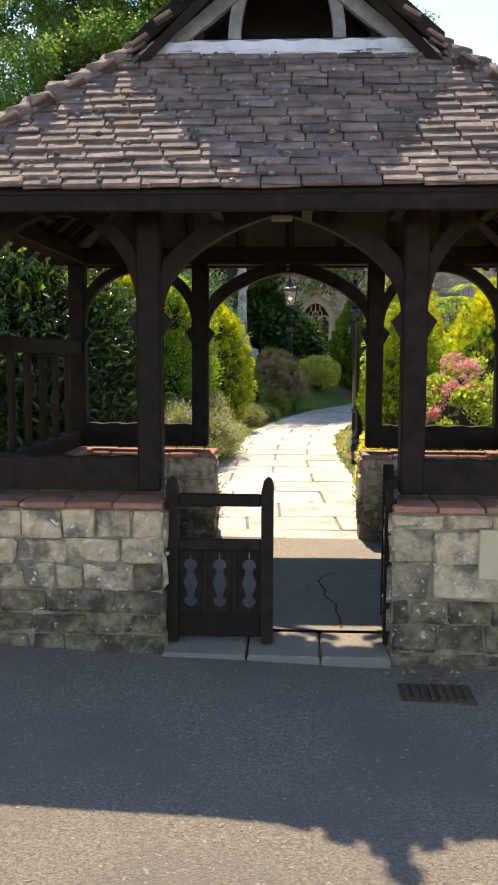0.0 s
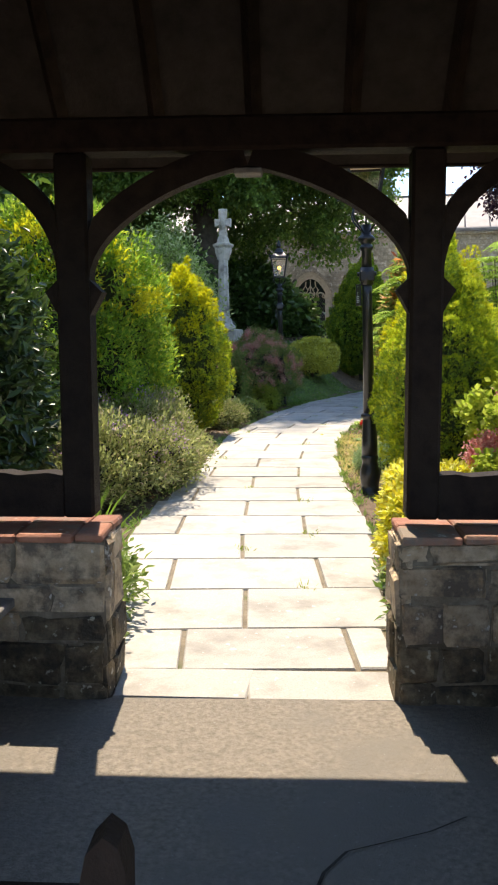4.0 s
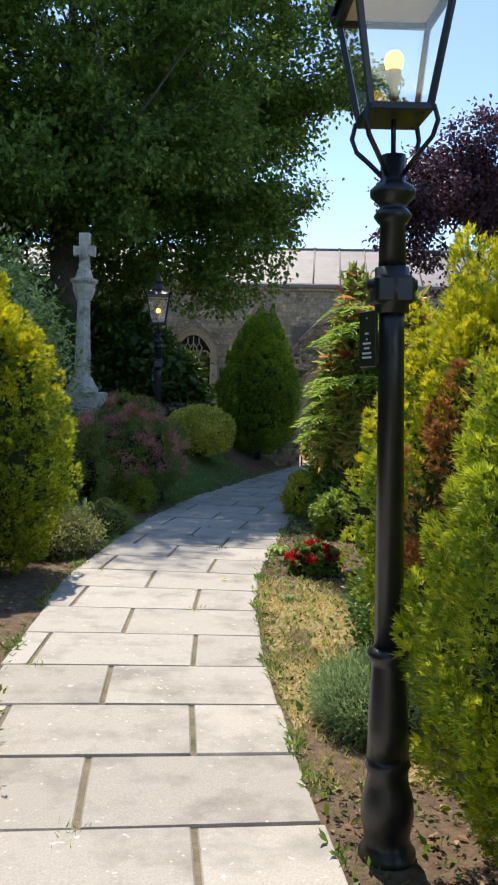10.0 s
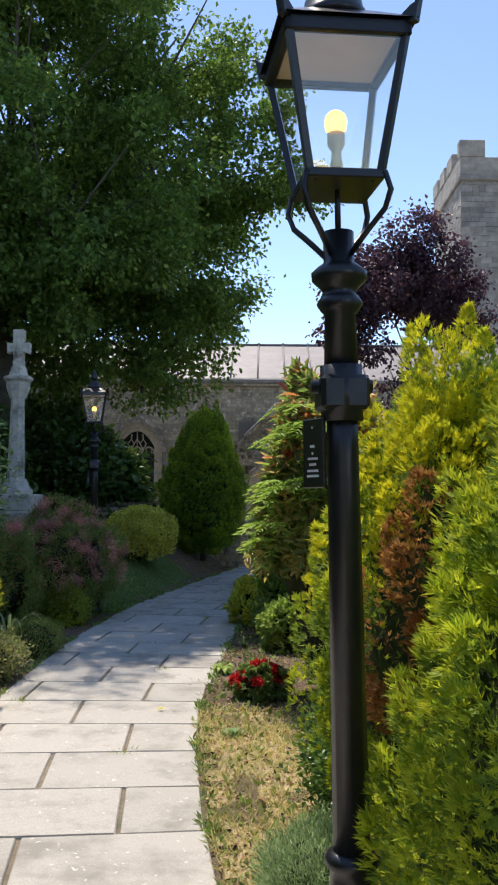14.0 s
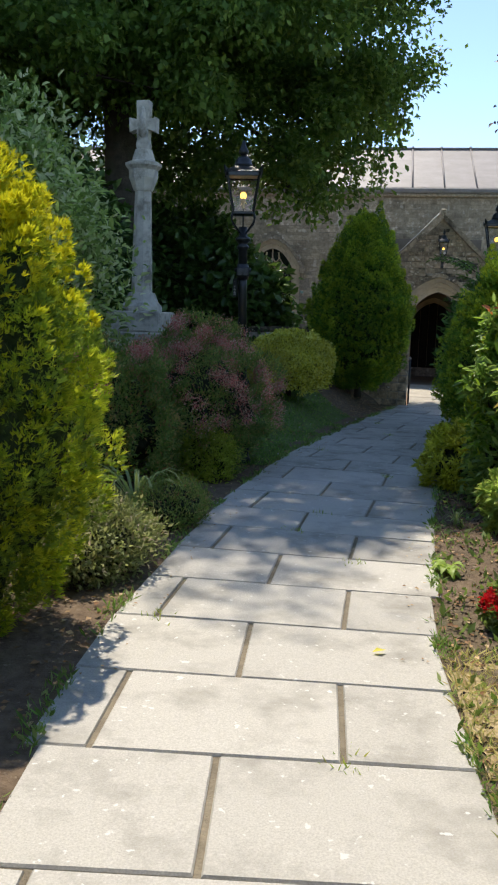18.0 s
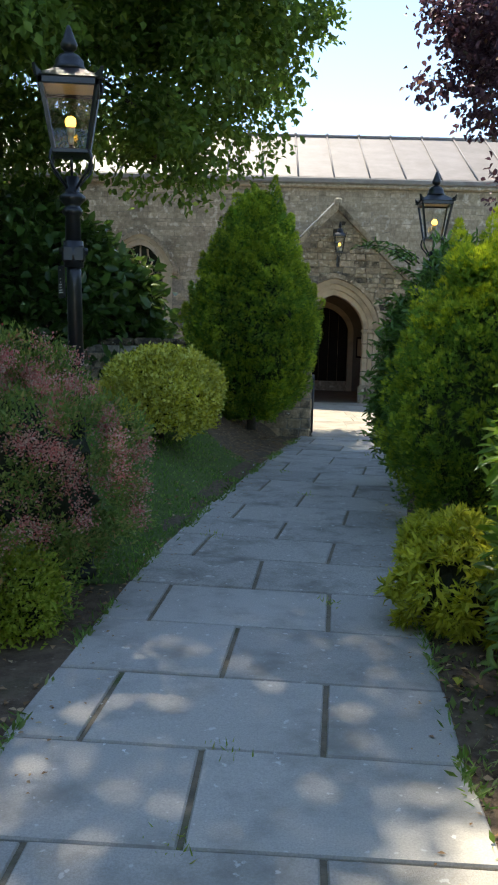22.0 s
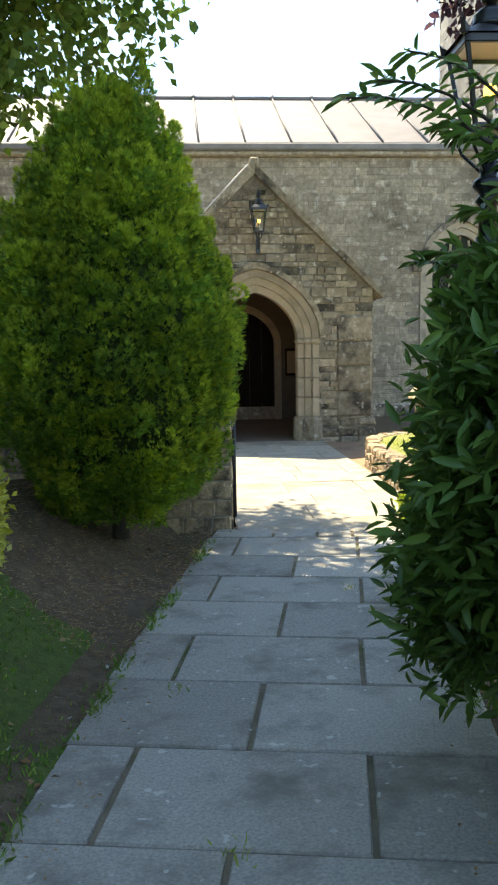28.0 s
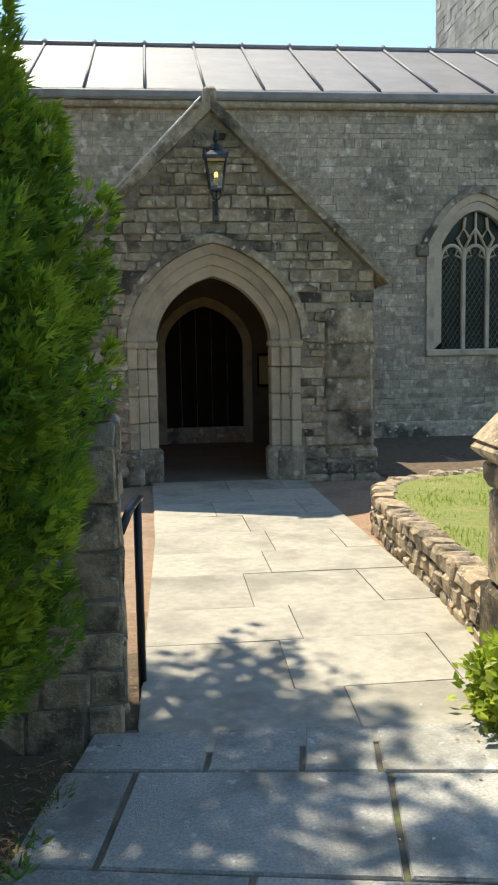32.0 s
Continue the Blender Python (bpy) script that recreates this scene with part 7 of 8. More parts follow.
shrub("variegated_euonymus", "clipped yellow variegated euonymus mound", "shrub", (0.48, 23.9, 0.64), (0.6, 0.6, 0.43), VARIEGATED, 3400, 0.04, 0.6, 13, 0.022, 0.05, 0.08, 4, 19, 0.5, 0.7, puffs=420, puff_r=0.05)
conifer("tall_conifer", "tall teardrop green cypress in front of the church", (1.82, 26.5, 0.5), (0.93, 0.9, 1.51), 0.6, 860, 0.085, CYPRESS, CYPRESS_LIT_TIP, None, per=150, sprig=0.046, width=0.0075, seed=20, low=-0.95, leaders=9, core=0.8, lean=0.2)
shrub("dark_shrub", "dark broad-leaved shrub against the church wall", "shrub", (-1.38, 28.8, 0.1), (1.92, 1.2, 1.8), IVY, 2100, 0.18, 0.6, 9, 0.16, 0.2, 0.16, 4, 21, 0.1, 0.8)
shrub("dark_shrub", "dark ivy-clad shrub under the tree", "shrub", (-3.6, 25.2, 0.1), (1.9, 1.5, 1.9), IVY, 1560, 0.16, 0.6, 9, 0.16, 0.2, 0.14, 4, 22, 0.1, 0.8)
shrub("dark_shrub", "dark evergreen shrub behind the silver shrub", "shrub", (-4.2, 20.5, 0.1), (1.6, 1.8, 1.9), IVY, 1300, 0.16, 0.5, 9, 0.16, 0.2, 0.14, 4, 23, 0.1, 0.8)
shrub("dark_shrub", "dark evergreen shrub behind the hedge", "shrub", (-4.2, 14.8, 0.1), (1.5, 2.4, 1.8), IVY, 1300, 0.15, 0.5, 9, 0.16, 0.2, 0.14, 4, 24, 0.1, 0.8)

# ---- shrubs right of the path ----
shrub("golden_choisya", "bright yellow choisya at the path edge", "shrub", (0.95, 8.4, 0.08), (0.36, 0.53, 0.37), YELLOW, 1500, 0.05, 0.36, 10, 0.01, 0.0, 0.16, 5, 31, 0.25, 0.95, core=0.72, puffs=130, puff_r=0.06)
shrub("hydrangea", "pink hydrangea with yellow-green leaves", "shrub", (1.65, 8.3, 0.08), (0.6, 0.6, 0.66), HYDRANGEA, 1400, 0.045, 0.7, 12, 0.02, 0.0, 0.12, 4, 32, 0.4, 0.8, puffs=70, puff_r=0.11, extra=(("pink_flower_head", HYDRANGEA_PINK, 0.3, 0.5, "pink mophead flowers"),))
conifer("golden_conifer", "tall lime-green cypress beside the lamp post", (1.32, 10.9, 0.1), (0.52, 0.6, 1.02), 0.4, 200, 0.1, CONIFER, LIME, None, per=260, sprig=0.036, width=0.0055, seed=33, glow=0.5)
conifer("golden_conifer", "golden cypress with a dead rust-coloured branch", (1.62, 12.6, 0.1), (0.62, 0.8, 1.14), 0.4, 220, 0.105, CONIFER, LIME, GOLDEN_TIP, 0.62, per=200, sprig=0.04, width=0.006, seed=34, glow=0.5, rust=((-0.36, -0.5, 1.25), (0.13, 0.3, 0.62), RUST))
conifer("golden_conifer", "golden cypress behind the others", (2.5, 11.2, 0.1), (0.8, 1.0, 1.12), 0.4, 300, 0.125, CONIFER, LIME, GOLDEN_TIP, 0.75, seed=35, glow=0.5)
shrub("geranium", "scarlet geraniums in the flower bed", "flowers", (1.26, 15.75, 0.14), (0.19, 0.18, 0.14), WEED, 620, 0.035, 0.8, 8, 0.01, seed=37, puffs=40, puff_r=0.042, extra=(("red_flower_head", RED, 0.7, 0.5, "scarlet flower heads"),))
shrub("grey_santolina", "low feathery grey-green mound in the flower bed", "shrub", (1.02, 12.3, 0.12), (0.3, 0.34, 0.15), SANTOLINA, 900, 0.03, 0.16, 22, 0.03, 0.0, 0.12, 5, 38, 0.5, 0.6)
shrub("box_bush", "dark green box bush beside the lamp", "shrub", (1.5, 13.1, 0.12), (0.36, 0.5, 0.34), LAUREL, 1200, 0.036, 0.55, 14, 0.05, seed=39)
shrub("golden_shrub", "yellow-leaved low shrub at the path edge", "shrub", (1.88, 19.45, 0.15), (0.32, 0.4, 0.29), GOLDEN_LEAF, 820, 0.065, 0.3, 9, 0.012, 0.0, 0.2, 5, 40, 0.15, 1.0, core=0.7, puffs=90, puff_r=0.06)
shrub("spotted_laurel", "small spotted laurel with pale green leaves", "shrub", (1.86, 17.8, 0.14), (0.22, 0.22, 0.26), HOSTA, 260, 0.09, 0.33, 7, 0.012, 0.0, 0.16, 5, 61, 0.3, 0.9, core=0.6)
# The bare core below mid-height paints the shaded hollow under the leaves.
shrub("photinia", "glossy photinia shrub with coppery red young shoots", "shrub", (1.86, 16.0, 0.12), (0.5, 0.58, 1.3), PHOTINIA, 1500, 0.115, 0.27, 11, 0.04, 0.05, 0.2, 5, 41, 0.15, 0.95, core=0.72, low=-0.1, extra=(("red_shoot", PHOTINIA_RED, 0.24, 0.74, "red young shoots"), ("green_leaf", GLOSSY, 0.2, 0.1, "")))
shrub("photinia", "green glossy photinia with a few red shoots", "shrub", (2.08, 18.6, 0.12), (0.38, 0.42, 0.92), GLOSSY, 1300, 0.085, 0.32, 10, 0.04, 0.05, 0.24, 5, 47, 0.2, 0.9, core=0.7, extra=(("red_shoot", PHOTINIA_RED, 0.3, 0.88, "red young shoots"), ("young_leaf", BRIGHT, 0.35, 0.3, "")))
conifer("dwarf_conifer", "broad green cypress at the path edge", (2.75, 21.4, 0.15), (0.7, 0.76, 1.12), 0.45, 330, 0.105, CYPRESS, CYPRESS_LIT_TIP, LIME, 0.85, per=140, sprig=0.046, width=0.0075, seed=42)
lau = shrub("laurel", "dark green laurel leaning over the path", "shrub", (3.1, 23.05, 0.4), (0.52, 0.52, 0.98), LAUREL, 1700, 0.088, 0.3, 12, 0.07, -0.25, 0.2, 4, 43, 0.1, 0.8, core=0.7, low=-0.75)
lr = np.random.default_rng(77)
for k in range(26):
    a = math.pi * (0.55 + 0.95 * k / 25) + lr.normal() * 0.15
    z0 = 0.3 + 1.75 * lr.random()
    ln = 0.16 + 0.14 * lr.random() + (0.3 if k in (9, 13, 16) else 0)
    if k in (9, 13, 16):
        z0 = 1.95
    f = np.linspace(0, 1, 17)
    rx = 0.36 + ln * f
    pts = np.stack([np.cos(a) * rx, np.sin(a) * rx * 0.9, z0 + ln * (0.75 * f - 0.45 * f * f)], 1)
    part("twig", Mesh().tube([tuple(p) for p in pts[::4]], 0.007, 0.003, 5), BARK, lau)
    q = np.repeat(np.arange(2, 17), 2)
    sd = np.where(np.arange(len(q)) % 2 == 0, 1, -1)[:, None] * np.array([[-math.sin(a), math.cos(a), 0.0]])
    dr = unit(sd * 0.8 + np.array([[math.cos(a) * 0.7, math.sin(a) * 0.7, -0.15]]) + lr.normal(size=(len(q), 3)) * 0.3)
    leaves("shoot_leaves", pts[q], dr, unit(np.array([[0, 0, 1.0]]) + lr.normal(size=(len(q), 3)) * 0.35), 0.085, 0.3, LAUREL, lau)
shrub("dark_shrub", "dark shrub behind the flower bed", "shrub", (4.6, 18.5, 0.1), (1.3, 2.6, 1.5), IVY, 1170, 0.14, 0.5, 9, 0.14, 0.1, 0.14, 4, 44, 0.1, 0.8)
shrub("dark_shrub", "dark shrub behind the golden conifers", "shrub", (3.9, 13.5, 0.1), (1.2, 2.4, 1.2), IVY, 975, 0.13, 0.5, 9, 0.14, 0.1, 0.14, 4, 45, 0.1, 0.8)


def fern_shrub(label, at, span, n, seed, lean=(0.0, 0.0)):
    """A stemmy shrub whose long leaves are feathers of narrow leaflets, arching out from the shoot ends."""
    t = thing("fern_leaved_shrub", label, "shrub", at=pose(*at))
    r = np.random.default_rng(seed)
    P, D, N = [], [], []
    for k in range(n):
        a = 2.399963 * k
        q = math.sqrt((k + 0.5) / n)
        head = np.array([span[0] * q * math.cos(a), span[1] * q * math.sin(a), span[2] * (1 - 0.35 * q * q) * r.uniform(0.72, 1.05)]) + np.array([lean[0], lean[1], 0])
        part("stem", Mesh().tube([(0, 0, 0), tuple(head * np.array([0.3, 0.3, 0.55])), tuple(head)], 0.014, 0.006, 5), BARK, t)
        for j in range(8):
            b = 2 * math.pi * j / 8 + r.normal() * 0.2
            ln = r.uniform(0.26, 0.4)
            out = np.array([math.cos(b), math.sin(b), 0])
            f = np.linspace(0.15, 1, 11)[:, None]
            mid = head + out * ln * f * 0.9 + np.array([0, 0, 1.0]) * ln * (0.55 * f - 0.75 * f * f)
            side = np.array([-math.sin(b), math.cos(b), 0])
            for sg in (-1, 1):
                P.append(mid)
                D.append(unit(out * 0.55 + sg * side * (1 - 0.4 * f) + np.array([0, 0, -0.12]) + r.normal(size=mid.shape) * 0.08))
                N.append(unit(np.array([[0, 0, 1.0]]) + r.normal(size=mid.shape) * 0.15))
    leaves("frond", np.concatenate(P), np.concatenate(D), np.concatenate(N), 0.082, 0.22, FROND, t)
    return t


fern_shrub("ferny bright green shrub beside the photinia", (1.98, 16.0, 0.12), (0.36, 0.36, 2.45), 24, 71, (-0.3, -0.25))
fern_shrub("ferny bright green shrub above the golden conifers", (2.75, 15.0, 0.12), (0.7, 0.6, 2.6), 30, 72)

# ---- lawn, beds, litter ----
def scatter(n, x0, x1, y0, y1, test):
    X = np.stack([rng.uniform(x0, x1, n), rng.uniform(y0, y1, n)], 1)
    keep = np.array([test(x, y) for x, y in X])
    X = X[keep]
    return np.concatenate([X, np.array([[gz(y) + bank(x, y) + bumps(x, y) - 0.02] for x, y in X])], 1)


lawn = lambda x, y: x < edge_x(y, -1) - 0.02 and x > -2.0 + (y - 20) * 0.1 and y < 27.3 and (y > 20.7 or x > edge_x(y, -1) - 0.3) and y > 20.2 and (x - 1.9) ** 2 + (y - 26.3) ** 2 > 2.0
turf = Mesh()
for ix in range(52):
    for iy in range(72):
        xa, ya = -2.2 + 0.1 * ix, 20.2 + 0.1 * iy
        if lawn(xa + 0.05, ya + 0.05):
            turf.add([(x, y, gz(y) + bank(x, y) + max(-0.002, bumps(x, y)) * min(1.0, max(0.0, (edge_x(y, -1) - x) * 4)) - 0.004) for x, y in ((xa, ya), (xa + 0.1, ya), (xa + 0.1, ya + 0.1), (xa, ya + 0.1))], [(0, 1, 2, 3)])
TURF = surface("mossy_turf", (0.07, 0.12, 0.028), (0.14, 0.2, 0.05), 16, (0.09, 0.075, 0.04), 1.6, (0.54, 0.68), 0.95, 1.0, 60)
tagged(part("lawn_turf", turf, TURF), "mossy green turf under the tree", "lawn", kind="structure")
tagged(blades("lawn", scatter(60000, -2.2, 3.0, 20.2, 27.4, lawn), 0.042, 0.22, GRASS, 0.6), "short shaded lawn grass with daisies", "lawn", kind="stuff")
tagged(blades("daisies", scatter(160, -1.0, 3.0, 20.6, 27.0, lawn) + np.array([0, 0, 0.05]), 0.02, 0.9, DAISY, 0.8), "tiny white daisies in the lawn", "flowers", kind="stuff")
strip = lambda x, y: edge_x(y, 1) + 0.0 < x < edge_x(y, 1) + 0.5
dry = Mesh()
for iy in range(36):
    for ix in range(8):
        ya = 11.7 + 0.1 * iy
        if abs(0.35 - 0.1 * ix) > 0.42 - 0.1 * abs(math.sin(iy * 1.3)) and iy % 3:
            continue
        dry.add([(edge_x(y, 1) + 0.02 + 0.09 * (ix + q), y, gz(y) + bumps(edge_x(y, 1) + 0.02 + 0.09 * (ix + q), y) - 0.009) for q, y in ((0, ya), (1, ya), (1, ya + 0.1), (0, ya + 0.1))], [(0, 1, 2, 3)])
DRY = surface("dry_turf", (0.42, 0.31, 0.16), (0.6, 0.47, 0.27), 18, (0.3, 0.28, 0.12), 2.4, (0.52, 0.66), 0.95, 1.0, 60)
tagged(part("dry_turf", dry, DRY), "parched straw-coloured turf beside the path", "grass", kind="structure")
strip2 = lambda x, y: edge_x(y, 1) < x < edge_x(y, 1) + 0.72
tagged(blades("dry_grass", scatter(15000, 0.4, 1.8, 11.6, 15.4, strip2), 0.06, 0.1, STRAW, 1.2), "dry straw-coloured grass strip by the path", "grass", kind="stuff")
tagged(blades("bed_weeds", scatter(9000, 0.3, 3.8, 8.0, 22.0, strip), 0.05, 0.4, WEED, 0.9), "small weeds along the path edge", "weeds", kind="stuff")
lit = lambda x, y: (edge_x(y, 1) < x < edge_x(y, 1) + 0.9) or (edge_x(y, -1) - 0.5 < x < edge_x(y, -1))
PL = scatter(15000, -2, 5, 7.5, 27, lit) + np.array([0, 0, 0.015])
tagged(leaves("leaf_litter", PL, unit(np.concatenate([rng.normal(size=(len(PL), 2)), np.zeros((len(PL), 1))], 1)), unit(np.array([[0, 0, 1.0]]) + rng.normal(size=(len(PL), 3)) * 0.3), 0.04, 0.6, DRYLEAF), "dry fallen leaves on the soil", "leaf litter", kind="stuff")
PM = scatter(16000, 0.3, 2.6, 7.9, 19.5, lambda x, y: edge_x(y, 1) + 0.02 < x < edge_x(y, 1) + 0.85) + np.array([0, 0, 0.012])
tagged(leaves("mulch", PM, unit(np.concatenate([rng.normal(size=(len(PM), 2)), rng.normal(size=(len(PM), 1)) * 0.35], 1)), unit(np.array([[0, 0, 1.0]]) + rng.normal(size=(len(PM), 3)) * 0.6), 0.026, 0.45, MULCH), "brown bark mulch and crumbs on the bed", "mulch", kind="stuff")
yard = lambda x, y: y > 28.2 and x > float(np.interp(y, [p[1] for p in cvs[:6]], [p[0] for p in cvs[:6]])) + 0.12 and y < 31.3
PG = scatter(18000, 4.8, 9, 28.1, 31.4, yard) + np.array([0, 0, 0.28])
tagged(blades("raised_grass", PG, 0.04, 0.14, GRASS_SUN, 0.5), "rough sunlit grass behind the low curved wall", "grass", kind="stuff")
rg = Mesh()
rg.v = [(x - 0.02 + 0.1, y, 0.46) for x, y in cvs] + [(12.0, y - 0.3, 0.46) for x, y in cvs]
rg.f = [(i, i + len(cvs), i + len(cvs) + 1, i + 1) for i in range(len(cvs) - 1)]
# Sunlight is put into the colour, paler than the lawn's turf.
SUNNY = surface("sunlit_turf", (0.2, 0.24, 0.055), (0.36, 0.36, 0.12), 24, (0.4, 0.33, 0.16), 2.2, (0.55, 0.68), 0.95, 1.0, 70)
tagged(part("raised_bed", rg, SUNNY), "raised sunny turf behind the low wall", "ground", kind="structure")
GRAVEL = surface("red_gravel_path", (0.3, 0.19, 0.12), (0.45, 0.3, 0.2), 30, (0.24, 0.17, 0.12), 2, (0.5, 0.68), 0.95, 0.6, 60)
tagged(part("gravel_yard", sheet([-9 + 1.0 * i for i in range(23)], [27.9 + 0.6 * i for i in range(17)], lambda x, y: gz(y) - 0.03 if y > 28.6 else gz(y) - 0.2), GRAVEL), "reddish gravel round the church", "ground", kind="structure")
# iris clump at the lychgate
iris = thing("iris_clump", "tall green iris blades beside the lychgate wall", "plant", at=pose(-1.2, 8.4, 0.05))
for k in range(64):
    a, q = 2.399963 * k, math.sqrt((k + 0.5) / 64)
    foot = Vector((0.13 * q * math.cos(a), 0.3 * q * math.sin(a), 0))
    ln = rng.uniform(0.42, 0.74)
    out = Vector((math.cos(a) * 0.3 * q + rng.normal() * 0.12, math.sin(a) * 0.2 * q + rng.normal() * 0.12, 0))
    tw = rng.uniform(0, math.pi)
    sd = Vector((math.cos(tw), math.sin(tw), 0))
    vs, fs = [], []
    for j in range(6):
        f = j / 5
        w = 0.013 * (1 - f ** 2.5) + 0.001
        c = foot + Vector((0, 0, ln * f * (1 - 0.12 * f))) + out * ln * f * f
        vs += [c - sd * w, c + Vector((sd.y, -sd.x, 0)) * w * 0.3, c + sd * w]
    for j in range(5):
        fs += [(3 * j, 3 * j + 1, 3 * j + 4, 3 * j + 3), (3 * j + 1, 3 * j + 2, 3 * j + 5, 3 * j + 4)]
    part("blade", Mesh().add(vs, fs, True), IRIS, iris)
shrub("edge_plant", "leafy green weeds by the lychgate pier", "plant", (-1.02, 7.75, 0.04), (0.2, 0.45, 0.2), WEED, 300, 0.06, 0.4, 10, 0.06, seed=51)
shrub("edge_plant", "leafy green weeds by the lychgate pier", "plant", (0.82, 7.72, 0.04), (0.16, 0.3, 0.16), WEED, 220, 0.06, 0.4, 10, 0.06, seed=52)


# ---- small plants at the path's edges ----
def rosette(name, label, x, y, n, length, width, material, lift=0.55, seed=1):
    """Broad leaves arching out from one crown."""
    r = np.random.default_rng(seed)
    a = np.linspace(0, 2 * math.pi, n, endpoint=False) + r.normal(size=n) * 0.25
    up_ = lift * (0.4 + 0.9 * r.random(n))
    t = thing(name, label, "plant", at=pose(x, y, gz(y) - 0.01))
    for ang, u_ in zip(a, up_):
        L_ = length * r.uniform(0.75, 1.2)
        d = Vector((math.cos(ang), math.sin(ang), 0))
        s = Vector((-d.y, d.x, 0))
        vs, fs = [], []
        for i in range(6):
            f = i / 5
            w = width * math.sin(math.pi * (0.08 + 0.9 * f) ** 0.85) * 0.5
            p = d * (L_ * f * (1 - 0.25 * u_)) + Vector((0, 0, L_ * (u_ * f * 1.3 - (0.5 + u_) * f * f * 0.75) + 0.01))
            vs += [p - s * w + Vector((0, 0, w * 0.35)), p, p + s * w + Vector((0, 0, w * 0.35))]
        for i in range(5):
            fs += [(3 * i, 3 * i + 1, 3 * i + 4, 3 * i + 3), (3 * i + 1, 3 * i + 2, 3 * i + 5, 3 * i + 4)]
        part("leaf", Mesh().add(vs, fs, True), material, t)
    return t


STRAP = leaf_mat("strap_leaves", ((0.0, (0.14, 0.2, 0.06)), (1.0, (0.3, 0.36, 0.16))), 0.35, 0.3, 0.5)
rosette("sea_kale", "blue-green rosette in the parched grass", 0.9, 14.67, 14, 0.1, 0.035, SANTOLINA, 1.0, 6)
rosette("hosta", "pale green broad-leaved plant at the path edge", 1.06, 16.65, 15, 0.14, 0.062, HOSTA, 0.9, 1)
rosette("hosta", "pale green broad-leaved plant at the path edge", 1.98, 20.6, 9, 0.15, 0.07, HOSTA, 0.9, 2)
rosette("strap_leaf_clump", "arching strap-like leaves beside the path", -0.95, 17.92, 44, 0.62, 0.026, STRAP, 1.15, 3)
rosette("strap_leaf_clump", "small tuft of pale grassy leaves in the soil", 1.42, 17.9, 16, 0.14, 0.012, STRAP, 1.4, 4)
shrub("foot_plant", "light green leafy plant at the pier foot", "plant", (4.5, 27.05, 0.14), (0.22, 0.22, 0.17), HYDRANGEA, 420, 0.06, 0.55, 10, 0.05, seed=53)
shrub("yew_shrub", "low dark yew shrub at the path edge", "shrub", (3.95, 25.2, 0.12), (0.38, 0.5, 0.34), IVY, 500, 0.04, 0.18, 60, 0.06, 0.0, 0.15, 5, 54, plume=0.22, core=0.75)
# dark yew sprays that reach over the path edge
yew = thing("yew_branch", "dark green yew sprays over the path edge", "branch", at=pose(3.62, 25.1, 0.2))
for k in range(9):
    a = math.pi * (0.75 + 0.06 * k) + 0.3 * math.sin(k * 5.1)
    ln = 0.34 + 0.1 * math.sin(k * 2.7)
    z0 = 0.1 + 0.05 * k
    pts = np.array([[math.cos(a) * ln * f, math.sin(a) * ln * f * 1.4, z0 + 0.1 * f - 0.22 * f * f] for f in np.linspace(0, 1, 44)])
    part("twig", Mesh().tube([tuple(p) for p in pts[::9]], 0.006, 0.002, 5), BARK, yew)
    i = np.repeat(np.arange(4, 44), 2)
    side = np.where(np.arange(len(i)) % 2 == 0, 1, -1)[:, None] * np.array([[-math.sin(a), math.cos(a), 0.05]])
    leaves("needles", pts[i], unit(side + np.array([[math.cos(a), math.sin(a), 0]]) * 0.45 + rng.normal(size=(len(i), 3)) * 0.12), np.tile(np.array([[0, 0, 1.0]]), (len(i), 1)), 0.055, 0.14, LAUREL, yew)
# weeds, dry needles and tufts in the joints
bedr = lambda x, y: edge_x(y, 1) + 0.03 < x < edge_x(y, 1) + 0.75
tagged(blades("bed_seedlings", scatter(1800, 0.4, 3.6, 11.5, 19.0, bedr), 0.06, 0.45, WEED, 0.8), "grey-green seedlings in the flower bed", "weeds", kind="stuff")
under = lambda x, y: (x - 1.9) ** 2 + (y - 26.2) ** 2 < 2.4 and x < edge_x(min(y, 27.5), -1)
PN = scatter(9000, 0.5, 3.2, 24.4, 27.2, under) + np.array([0, 0, 0.03])
tagged(leaves("needle_litter", PN, unit(np.concatenate([rng.normal(size=(len(PN), 2)), np.zeros((len(PN), 1))], 1)), np.tile(np.array([[0, 0, 1.0]]), (len(PN), 1)), 0.045, 0.16, DRYLEAF), "brown needle litter under the conifer", "leaf litter", kind="stuff")
TJ = []
for y, o in ((8.25, 0.35), (9.1, 0.0), (9.516, 0.45), (10.72, 0.45), (11.3, 0.0), (13.1, -0.4), (14.42, 0.45), (15.72, -0.45), (16.9, 0.45), (17.6, 0.0), (18.18, 0.1), (19.9, 0.45), (21.2, -0.45), (22.9, 0.0), (24.05, -0.4), (25.6, 0.4)):
    x_, y_, z_ = across(y, o)
    TJ.append(np.array([[x_, y_, z_ - 0.015]]) + rng.normal(size=(34, 3)) * np.array([0.035, 0.05, 0.0]))
tagged(blades("joint_grass", np.concatenate(TJ), 0.04, 0.12, GRASS_SUN, 0.7), "small grass tufts in the slab joints", "grass", kind="stuff")
LEAFY = leaf_mat("fallen_yellow_leaf", ((0.0, (0.5, 0.42, 0.05)), (1.0, (0.6, 0.5, 0.08))), 0.6, 0.2)
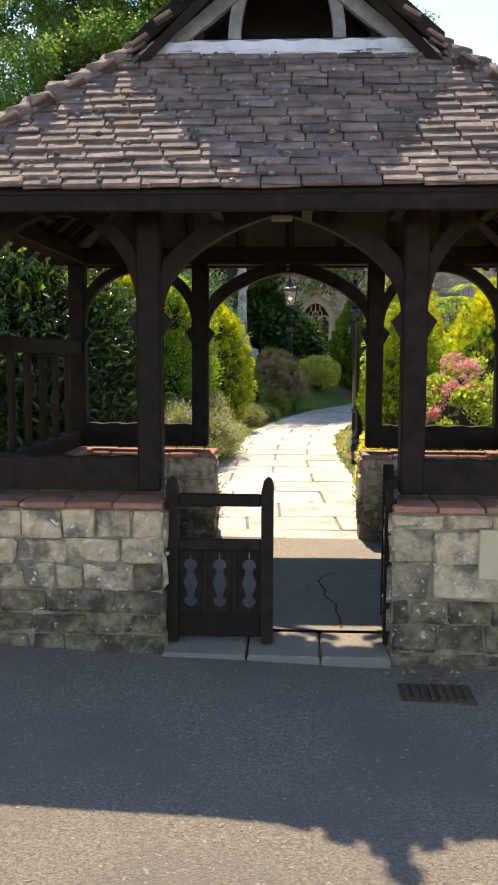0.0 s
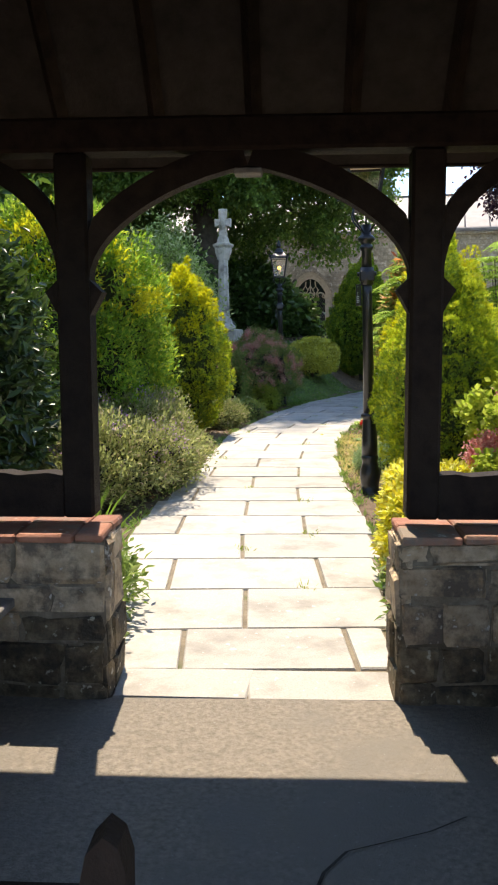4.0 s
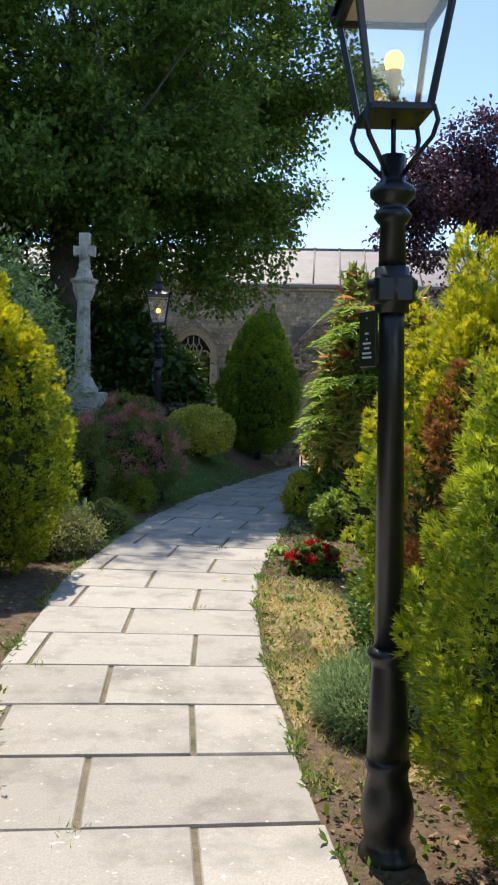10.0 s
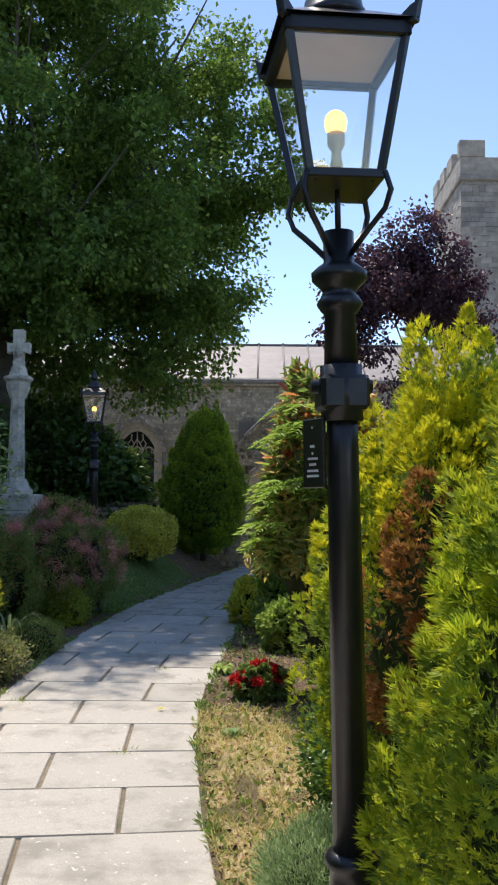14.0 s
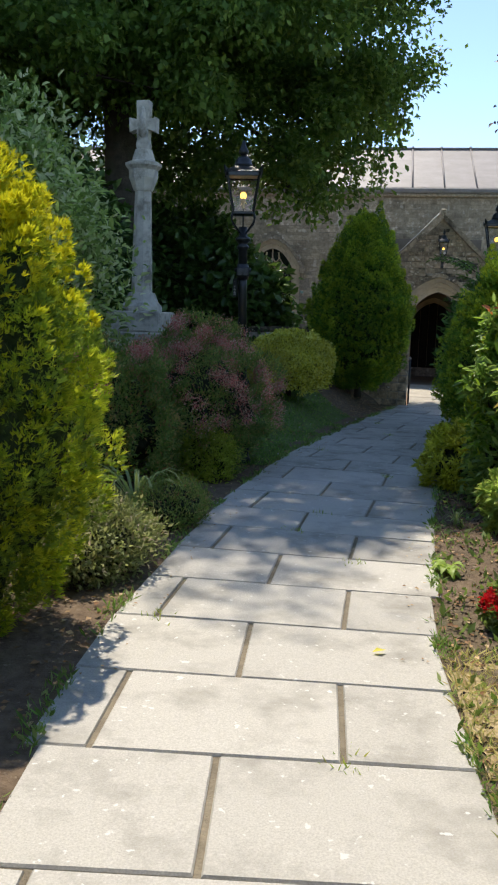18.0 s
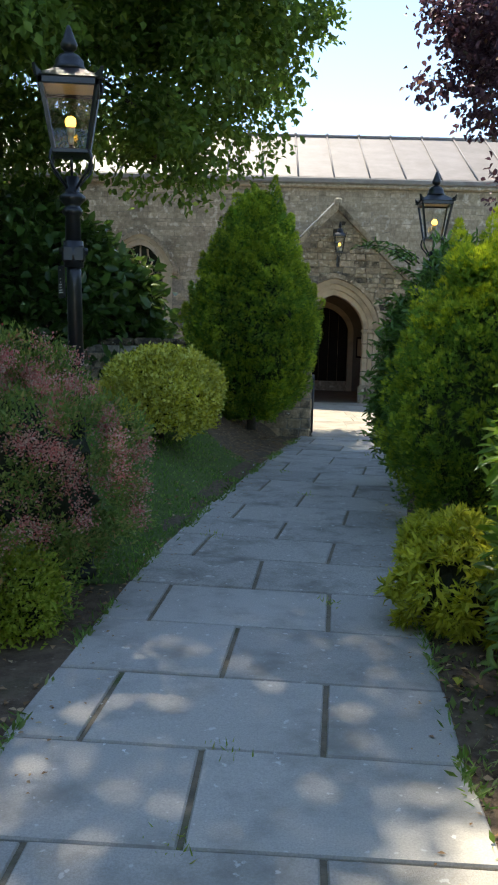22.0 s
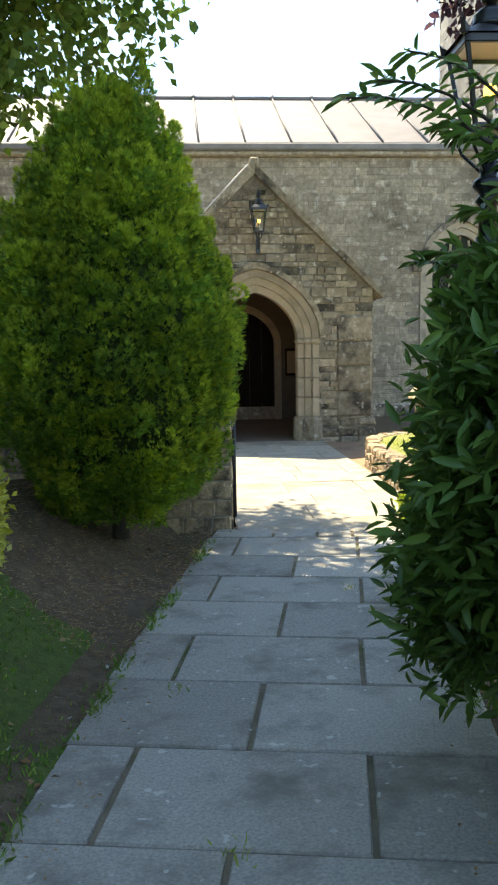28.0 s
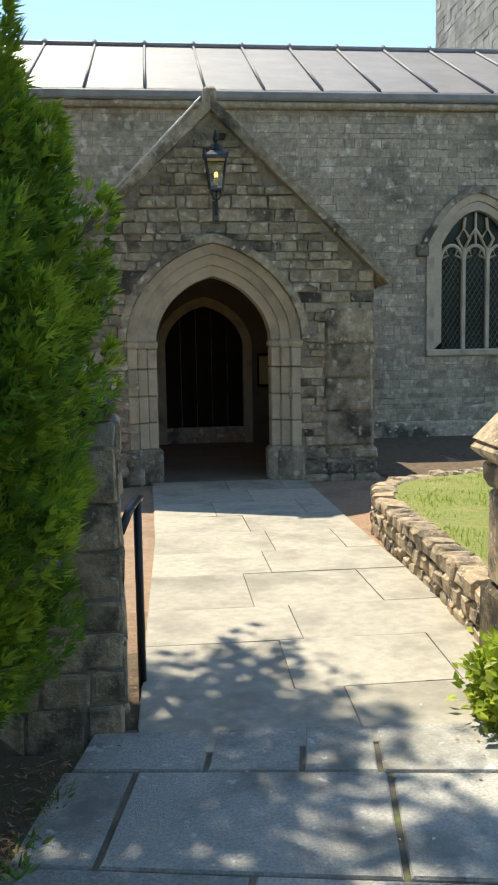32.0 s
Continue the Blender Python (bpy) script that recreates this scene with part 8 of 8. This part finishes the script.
for x_, y_, a in ((0.42, 15.35, 0.3), (1.5, 18.6, 1.2), (0.9, 13.4, 2.0), (2.35, 22.3, 0.8)):
    tagged(leaves("fallen_leaf", np.array([[x_, y_, gz(y_) + 0.012]]), np.array([[math.cos(a), math.sin(a), 0.05]]), np.array([[0.1, 0, 1.0]]), 0.07, 0.55, LEAFY if x_ != 0.9 else DRYLEAF), "single fallen yellow leaf on the paving", "leaf", "fallen leaves")

# growth creeping over the slab edges
EG = []
for side in (-1, 1):
    yy = rng.uniform(8.2, 27.2, 5200)
    keep = np.sin(yy * 5.3 + side) + 0.7 * np.sin(yy * 13.1) + rng.normal(size=len(yy)) * 0.5 > 0.35
    yy = yy[keep]
    xx = np.array([edge_x(y, side) for y in yy]) + side * np.abs(rng.normal(size=len(yy))) * 0.05 - side * 0.03
    EG.append(np.stack([xx, yy, np.array([gz(y) for y in yy]) - 0.004], 1))
EG = np.concatenate(EG)
tagged(blades("edge_weeds", EG[::2], 0.045, 0.3, WEED, 0.9), "weeds and moss creeping over the slab edges", "weeds", kind="stuff")
tagged(blades("edge_grass", EG[1::2], 0.05, 0.12, GRASS, 0.9), "short grass creeping over the slab edges", "grass", kind="stuff")
near = lambda x, y: (edge_x(y, -1) - 0.1 < x < edge_x(y, -1) + 0.22) or (edge_x(y, 1) - 0.2 < x < edge_x(y, 1))
PE = scatter(9000, -1.5, 4.6, 15.0, 27.3, near)
PE[:, 2] = [gz(y) + 0.006 for y in PE[:, 1]]
PE = PE[rng.random(len(PE)) < 0.45]
tagged(leaves("path_litter", PE, unit(np.concatenate([rng.normal(size=(len(PE), 2)), np.zeros((len(PE), 1))], 1)), unit(np.array([[0, 0, 1.0]]) + rng.normal(size=(len(PE), 3)) * 0.2), 0.022, 0.5, DRYLEAF), "crumbs of soil and dry leaf on the slab edges", "leaf litter", kind="stuff")
PT = scatter(260, -0.8, 4.4, 18.0, 27.3, lambda x, y: edge_x(y, -1) < x < edge_x(y, 1))
PT[:, 2] = [gz(y) + 0.005 for y in PT[:, 1]]
tagged(leaves("petals", PT, unit(np.concatenate([rng.normal(size=(len(PT), 2)), np.zeros((len(PT), 1))], 1)), np.tile(np.array([[0, 0, 1.0]]), (len(PT), 1)), 0.016, 0.8, DAISY), "tiny pale petals scattered on the slabs", "petals", kind="stuff")

# grit and dry leaves on the road
PR = np.stack([rng.uniform(-1.6, 1.9, 900), rng.uniform(1.2, 4.35, 900)], 1)
PR = np.concatenate([PR, np.array([[road_z(x, y) + 0.003] for x, y in PR])], 1)
tagged(leaves("road_grit", PR, unit(np.concatenate([rng.normal(size=(900, 2)), np.zeros((900, 1))], 1)), np.tile(np.array([[0, 0, 1.0]]), (900, 1)), 0.011, 0.8, MORTAR), "pale grit scattered on the asphalt", "grit", kind="stuff")
PD = np.stack([0.75 + rng.normal(size=60) * 0.16, 4.3 + rng.normal(size=60) * 0.06], 1)
PD = np.concatenate([PD, np.array([[road_z(x, y) + 0.012] for x, y in PD])], 1)
tagged(leaves("gutter_leaves", PD, unit(np.concatenate([rng.normal(size=(60, 2)), rng.normal(size=(60, 1)) * 0.3], 1)), unit(np.array([[0, 0, 1.0]]) + rng.normal(size=(60, 3)) * 0.4), 0.04, 0.5, DRYLEAF), "dry brown leaves caught by the drain", "leaf litter", kind="stuff")
